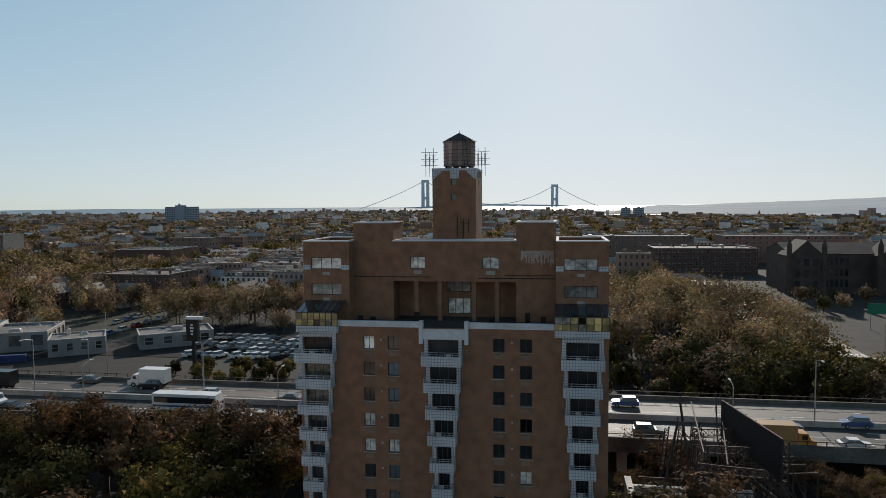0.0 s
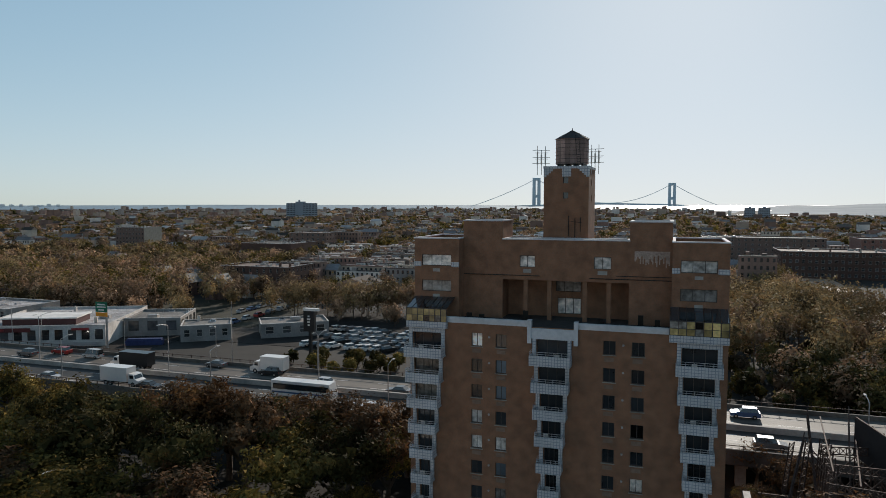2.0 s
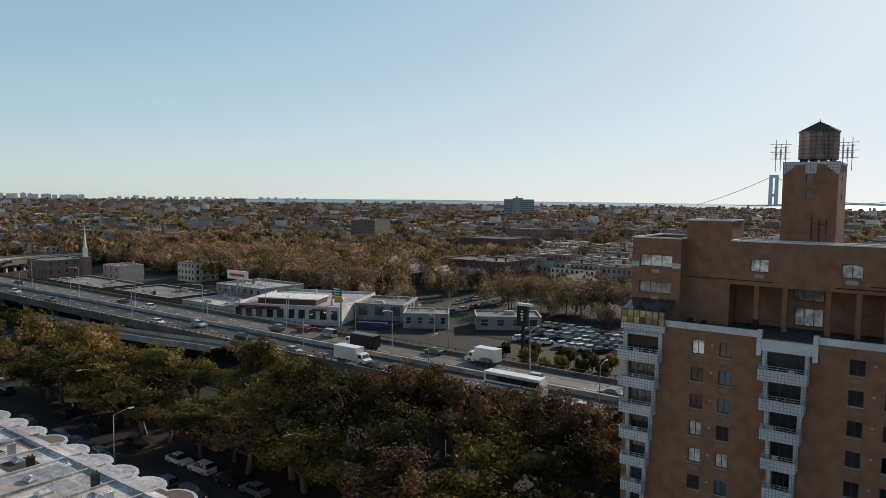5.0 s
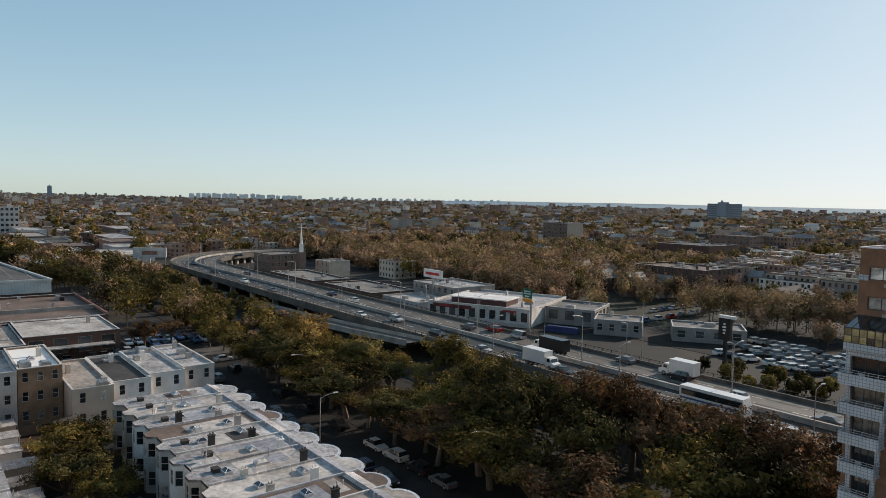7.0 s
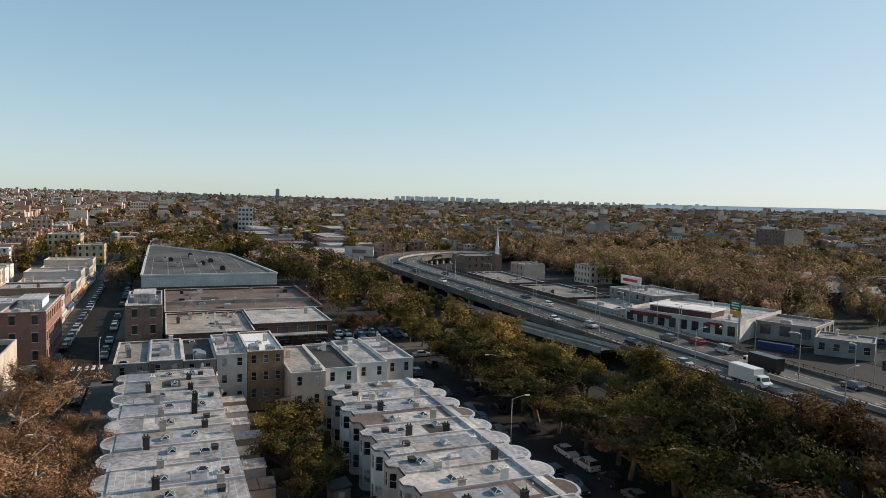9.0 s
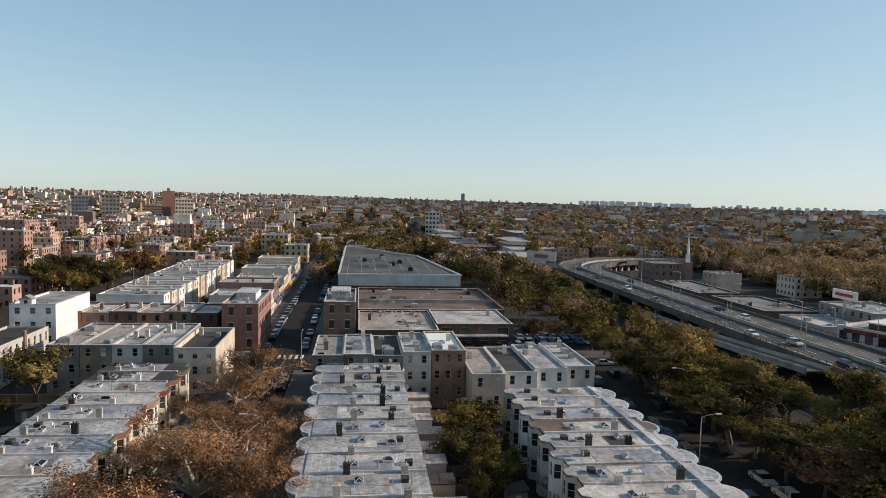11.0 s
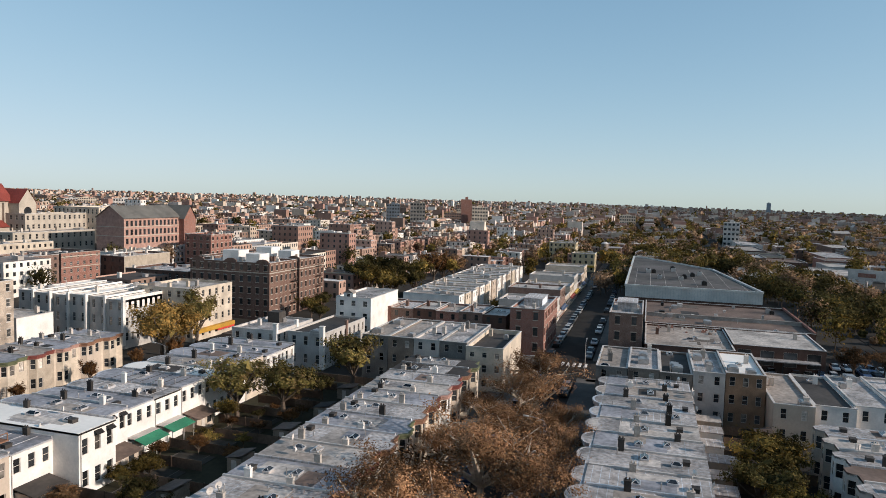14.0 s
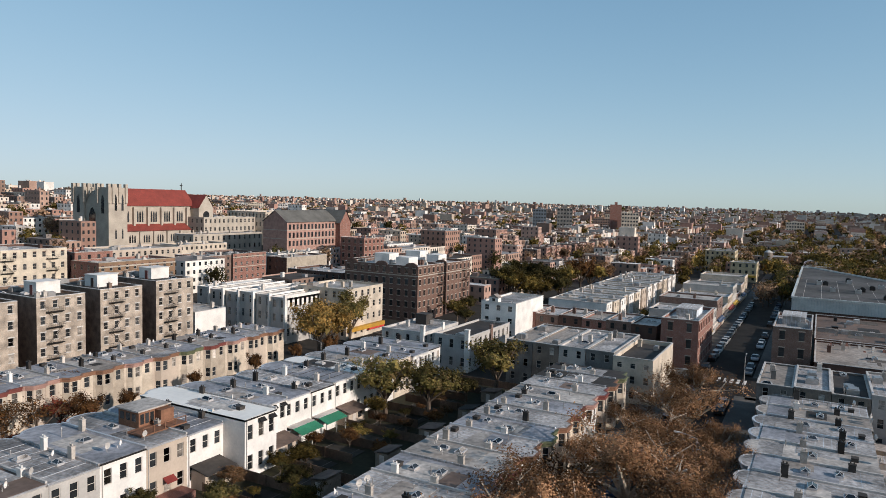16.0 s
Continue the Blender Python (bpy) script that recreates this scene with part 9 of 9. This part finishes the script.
def lamp_mesh(h, arm):
    def make():
        s = Shape().tube((0, 0, 0), (0, 0, h), 0.11, 0.07, 6)
        last = (0, 0, h)
        for k in range(1, 5):
            p = (0, arm * k / 4, h + 0.5 * math.sin(math.pi / 2 * k / 4))
            s.tube(last, p, 0.05, sides=5)
            last = p
        return s.mesh("pole", [STEEL])
    return shared(("lamp", h, arm), make)


def street_lamp(x, y, z, turn, h=9.0, arm=2.2, label="grey street lamp with a curved arm"):
    t = thing("street_lamp", x, y, z, turn, label, "street lamp", "street lamps")
    part("pole", lamp_mesh(h, arm), None, t)
    part("lamp_head", shared(("head", h, arm), lambda: Shape().prism([(-0.16, arm - 0.1), (0.16, arm - 0.1), (0.12, arm + 0.75), (-0.12, arm + 0.75)], h + 0.42, h + 0.58).mesh("lamp_head", [PALECON])), None, t)


for k in range(12):
    x = 40 - k * 34
    street_lamp(x, 113.7, DECK + 0.9, 0 if k % 2 else 180, 9.5, 2.4, "tall grey lamp post on the highway median")
    street_lamp(x - 15, 101.8, DECK + 0.9, 0, 8.0, 2.0, "grey lamp post on the highway parapet")
for x, y, a in ((-69.5, 63.6, 180), (-125, 63.6, 180), (-97, 52, 0), (-140, -24.4, 0), (-100, -13.4, 180), (-160, -12.6, 90), (-120, -95.4, 180)):
    street_lamp(x, y, 0.14, a, 7.6, 2.4)
for k in range(5):
    street_lamp(-190 + k * 28, 142.5, 0.05, 180, 9.5, 1.6)
for x, y in ((80.5, 171), (62, 192), (84, 192), (44, 171)):
    street_lamp(x, y, 0.02, 180, 8.5, 2.5)
GREEN = material("sign_green", (0.015, 0.16, 0.09), 0.5)
t = thing("highway_sign", -147.5, 150.5, 0, 0, "green and orange highway sign on a steel post", "road sign")
part("post", Shape().box(-0.2, 0.2, -0.2, 0.2, 0, 12.6), STEEL, t)
part("panel", Shape().box(-3.4, 0.6, -0.35, -0.22, 10.0, 12.8), GREEN, t, "green panel")
part("lower_panel", Shape().box(-3.4, 0.6, -0.35, -0.22, 8.8, 9.9), material("sign_orange", (0.75, 0.3, 0.03), 0.5), t, "orange panel")
for z, w in ((12.1, 2.6), (11.4, 3.0), (10.6, 2.0)):
    part("lettering", Shape().box(-1.4 - w / 2, -1.4 + w / 2, -0.38, -0.35, z - 0.18, z + 0.18), WHITE, t)
t = thing("highway_sign", 100, 232, 0, 0, "green direction sign beside the junction", "road sign")
part("post", Shape().box(-3, -2.8, -0.1, 0.1, 0, 8).box(2.8, 3, -0.1, 0.1, 0, 8), STEEL, t)
part("panel", Shape().box(-4, 4, -0.3, -0.15, 5, 8.2), GREEN, t)
for x, y, h in ((8.5, 132, 15), (-101, 142, 16), (-172, 142, 14)):
    t = thing("flag_pole", x, y, 0, 0, "thin tall pole beside the highway", "pole", "tall poles")
    part("pole", Shape().tube((0, 0, 0), (0, 0, h), 0.12, 0.06, 6), STEEL, t)
    part("cap", Shape().tube((0, 0, h), (0, 0, h + 0.2), 0.12, 0.02, 6), STEEL, t)



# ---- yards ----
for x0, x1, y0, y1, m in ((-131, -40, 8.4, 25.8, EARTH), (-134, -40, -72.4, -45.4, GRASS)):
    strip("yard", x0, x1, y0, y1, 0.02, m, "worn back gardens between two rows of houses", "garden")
WOODFENCE = material("fence_wood", (0.13, 0.09, 0.065), 0.9, vary=0.35, grain=3, stain=0.4, per="object")
SHEDWOOD = material("shed_paint", (0.25, 0.21, 0.17), 0.85, vary=0.3, grain=3, stain=0.3, per="object")
yr = random.Random(8)


def fence(x, y0, y1, h=1.6):
    t = thing("garden_fence", x, y0, 0, 0, "weathered board fence between back gardens", "fence", "garden fences")
    n = max(1, int((y1 - y0) / 3.6))
    for i in range(n):
        a, b = (y1 - y0) * i / n, (y1 - y0) * (i + 1) / n
        part("board_panel", Shape().box(-0.03, 0.03, a + 0.08, b - 0.02, 0.1, h), WOODFENCE, t)
        part("post", Shape().box(-0.07, 0.07, a - 0.05, a + 0.09, -0.2, h + 0.12), WOODFENCE, t)


def shed(x, y, w, d, h, roof):
    t = thing("garden_shed", x, y, 0, yr.uniform(-3, 3), "small painted garden shed with a low roof", "shed", "garden sheds")
    part("wall", Shape().box(-w / 2, w / 2, -d / 2, d / 2, -0.2, h), SHEDWOOD, t)
    part("roof", Shape().poly([(-w / 2 - .2, -d / 2 - .2, h), (w / 2 + .2, -d / 2 - .2, h), (w / 2 + .2, d / 2 + .2, h + 0.5), (-w / 2 - .2, d / 2 + .2, h + 0.5)])
         .poly([(w / 2 + .2, -d / 2 - .2, h - .08), (-w / 2 - .2, -d / 2 - .2, h - .08), (-w / 2 - .2, d / 2 + .2, h + 0.42), (w / 2 + .2, d / 2 + .2, h + 0.42)]), roof, t)
    part("door", Shape().box(w / 2 - .02, w / 2 + .05, -0.4, 0.4, 0, h * 0.85), FRAME, t)


# patio slabs painted nearly black for the row's shadow over the yard
DARKPATIO = material("yard_shade_concrete", (0.045, 0.042, 0.035), 0.95, vary=0.5, grain=1.2, stain=0.5)
for k in range(15):
    x = -134 + 6.4 * k
    fence(x, -70.0, -59.6 if k % 3 else -47.0)
    if k % 2:
        shed(x + 3.2, -57 + yr.random() * 3, 2.6 + yr.random(), 2.2 + yr.random(), 2.1, yr.choice((BLACKROOF, BROWNROOF, BROWNROOF)))
    t = thing("patio", x + 3.2, -65 + 2 * yr.random(), 0.02, 0, "patched concrete garden patio", "patio", "patios")
    part("slab", Shape().box(-2.2, 2.0, -3, 2 + 2 * yr.random(), 0, 0.1), DARKPATIO, t)
    for q in range(2):
        part("paving_edge", Shape().box(-2.3, 2.1, -3.1 + 5 * q, -2.98 + 5 * q, 0, 0.14), SIDEWALK, t)
    for q in range(2):
        tree(yr.choice(("olive", "green", "rust", "brown")), x + 1 + 4.5 * yr.random(), -69 + 12 * yr.random(), 1.6 + 2.2 * yr.random(), 1.5, "garden shrubs")
for k in range(13):
    x = -128 + 6.5 * k
    fence(x, 9.5, 25.0 if k % 2 else 17.0, 1.7)
    if k % 2 == 0:
        shed(x + 3, 22 - 2 * yr.random(), 2.8, 2.4, 2.2, yr.choice((BLACKROOF, BROWNROOF)))
    t = thing("back_extension", x + 2.0, 9.6, 0, 0, "low rear kitchen extension with felt roof", "extension", "rear extensions")
    w, d, h = 3.4, 2.4 + 2.2 * yr.random(), 2.8 + 0.8 * yr.random()
    part("wall", Shape().box(-w / 2, w / 2, -1.2, d, -0.3, h), yr.choice((WHITE, GREYWALL, BEIGE, TANBRICK)), t)
    part("roof", Shape().box(-w / 2 - .1, w / 2 + .1, -1.2, d + 0.15, h, h + 0.14), yr.choice((BLACKROOF, ROOFS[2], ROOFS[0], ROOFS[1])), t)
    part("rail", Shape().tube((-w / 2, d, h + 0.9), (w / 2, d, h + 0.9), 0.03, sides=4).tube((-w / 2, d, h), (-w / 2, d, h + 0.9), 0.03, sides=4).tube((w / 2, d, h), (w / 2, d, h + 0.9), 0.03, sides=4)
         .tube((0, d, h), (0, d, h + 0.9), 0.03, sides=4), DARKMETAL, t)

# timber hut and deck on a roof of the white row
HUTWOOD = material("hut_timber", (0.2, 0.105, 0.065), 0.8, vary=0.4, grain=3, stain=0.3)
t = thing("roof_hut", -63.5, -80.5, 7.78, 0, "brown timber roof hut with flat white roof and deck", "hut")
part("wall", Shape().box(-2.6, 2.2, -3.4, 0.8, 0, 2.3).box(-2.6, -0.4, 0.8, 2.0, 0, 2.1), HUTWOOD, t)
part("roof", Shape().box(-2.9, 2.5, -3.7, 1.1, 2.3, 2.5), ROOFS[2], t, "pale flat roof")
part("deck", Shape().box(-3.2, 4.2, 0.8, 4.0, 0.02, 0.18), HUTWOOD, t)
for k in range(5):
    part("post", Shape().box(-3.1 + 1.75 * k, -3.0 + 1.75 * k, 3.85, 3.95, 0.18, 1.1), HUTWOOD, t)
part("rail", Shape().box(-3.1, 4.1, 3.86, 3.94, 1.05, 1.13), HUTWOOD, t)
for k in range(3):
    part("window", Shape().box(2.2, 2.23, -3 + 1.2 * k, -2.2 + 1.2 * k, 0.9, 1.9), GLASS, t)
    part("window", Shape().box(-0.2 + 0.8 * k, 0.35 + 0.8 * k, 0.8, 0.83, 0.5, 1.9), GLASS, t)


def dish_mesh():
    s = Shape()
    n = 10
    rim = [(0.42 * math.cos(2 * math.pi * i / n), 0.12, 0.9 + 0.42 * math.sin(2 * math.pi * i / n)) for i in range(n)]
    for i in range(n):
        s.poly([rim[i], rim[(i + 1) % n], (0, 0, 0.9)]).poly([rim[(i + 1) % n], rim[i], (0, -0.03, 0.9)])
    return s.tube((0, 0, 0), (0, -0.05, 0.9), 0.035, sides=5).tube((0, 0, 0.7), (0, 0.45, 0.85), 0.02, sides=4).mesh("satellite_dish", [PALECON])


DISH = dish_mesh()
for k in range(26):
    row = ((-131, -72, 9.5, 7.86), (-110, -40, 27, 7.72), (-122, -44, -44.2, 7.82), (-130, -44, -74.5, 7.75))[k % 4]
    ob = tagged(new("satellite_dish", DISH), "small white satellite dish on a roof edge", "satellite dish", "roof dishes")
    ob.matrix_basis = pose(row[0] + (row[1] - row[0]) * yr.random(), row[2] + (-1.2 if k % 4 in (0, 3) else 1.2), row[3] - 0.05, 0, 0, yr.uniform(-30, 30))
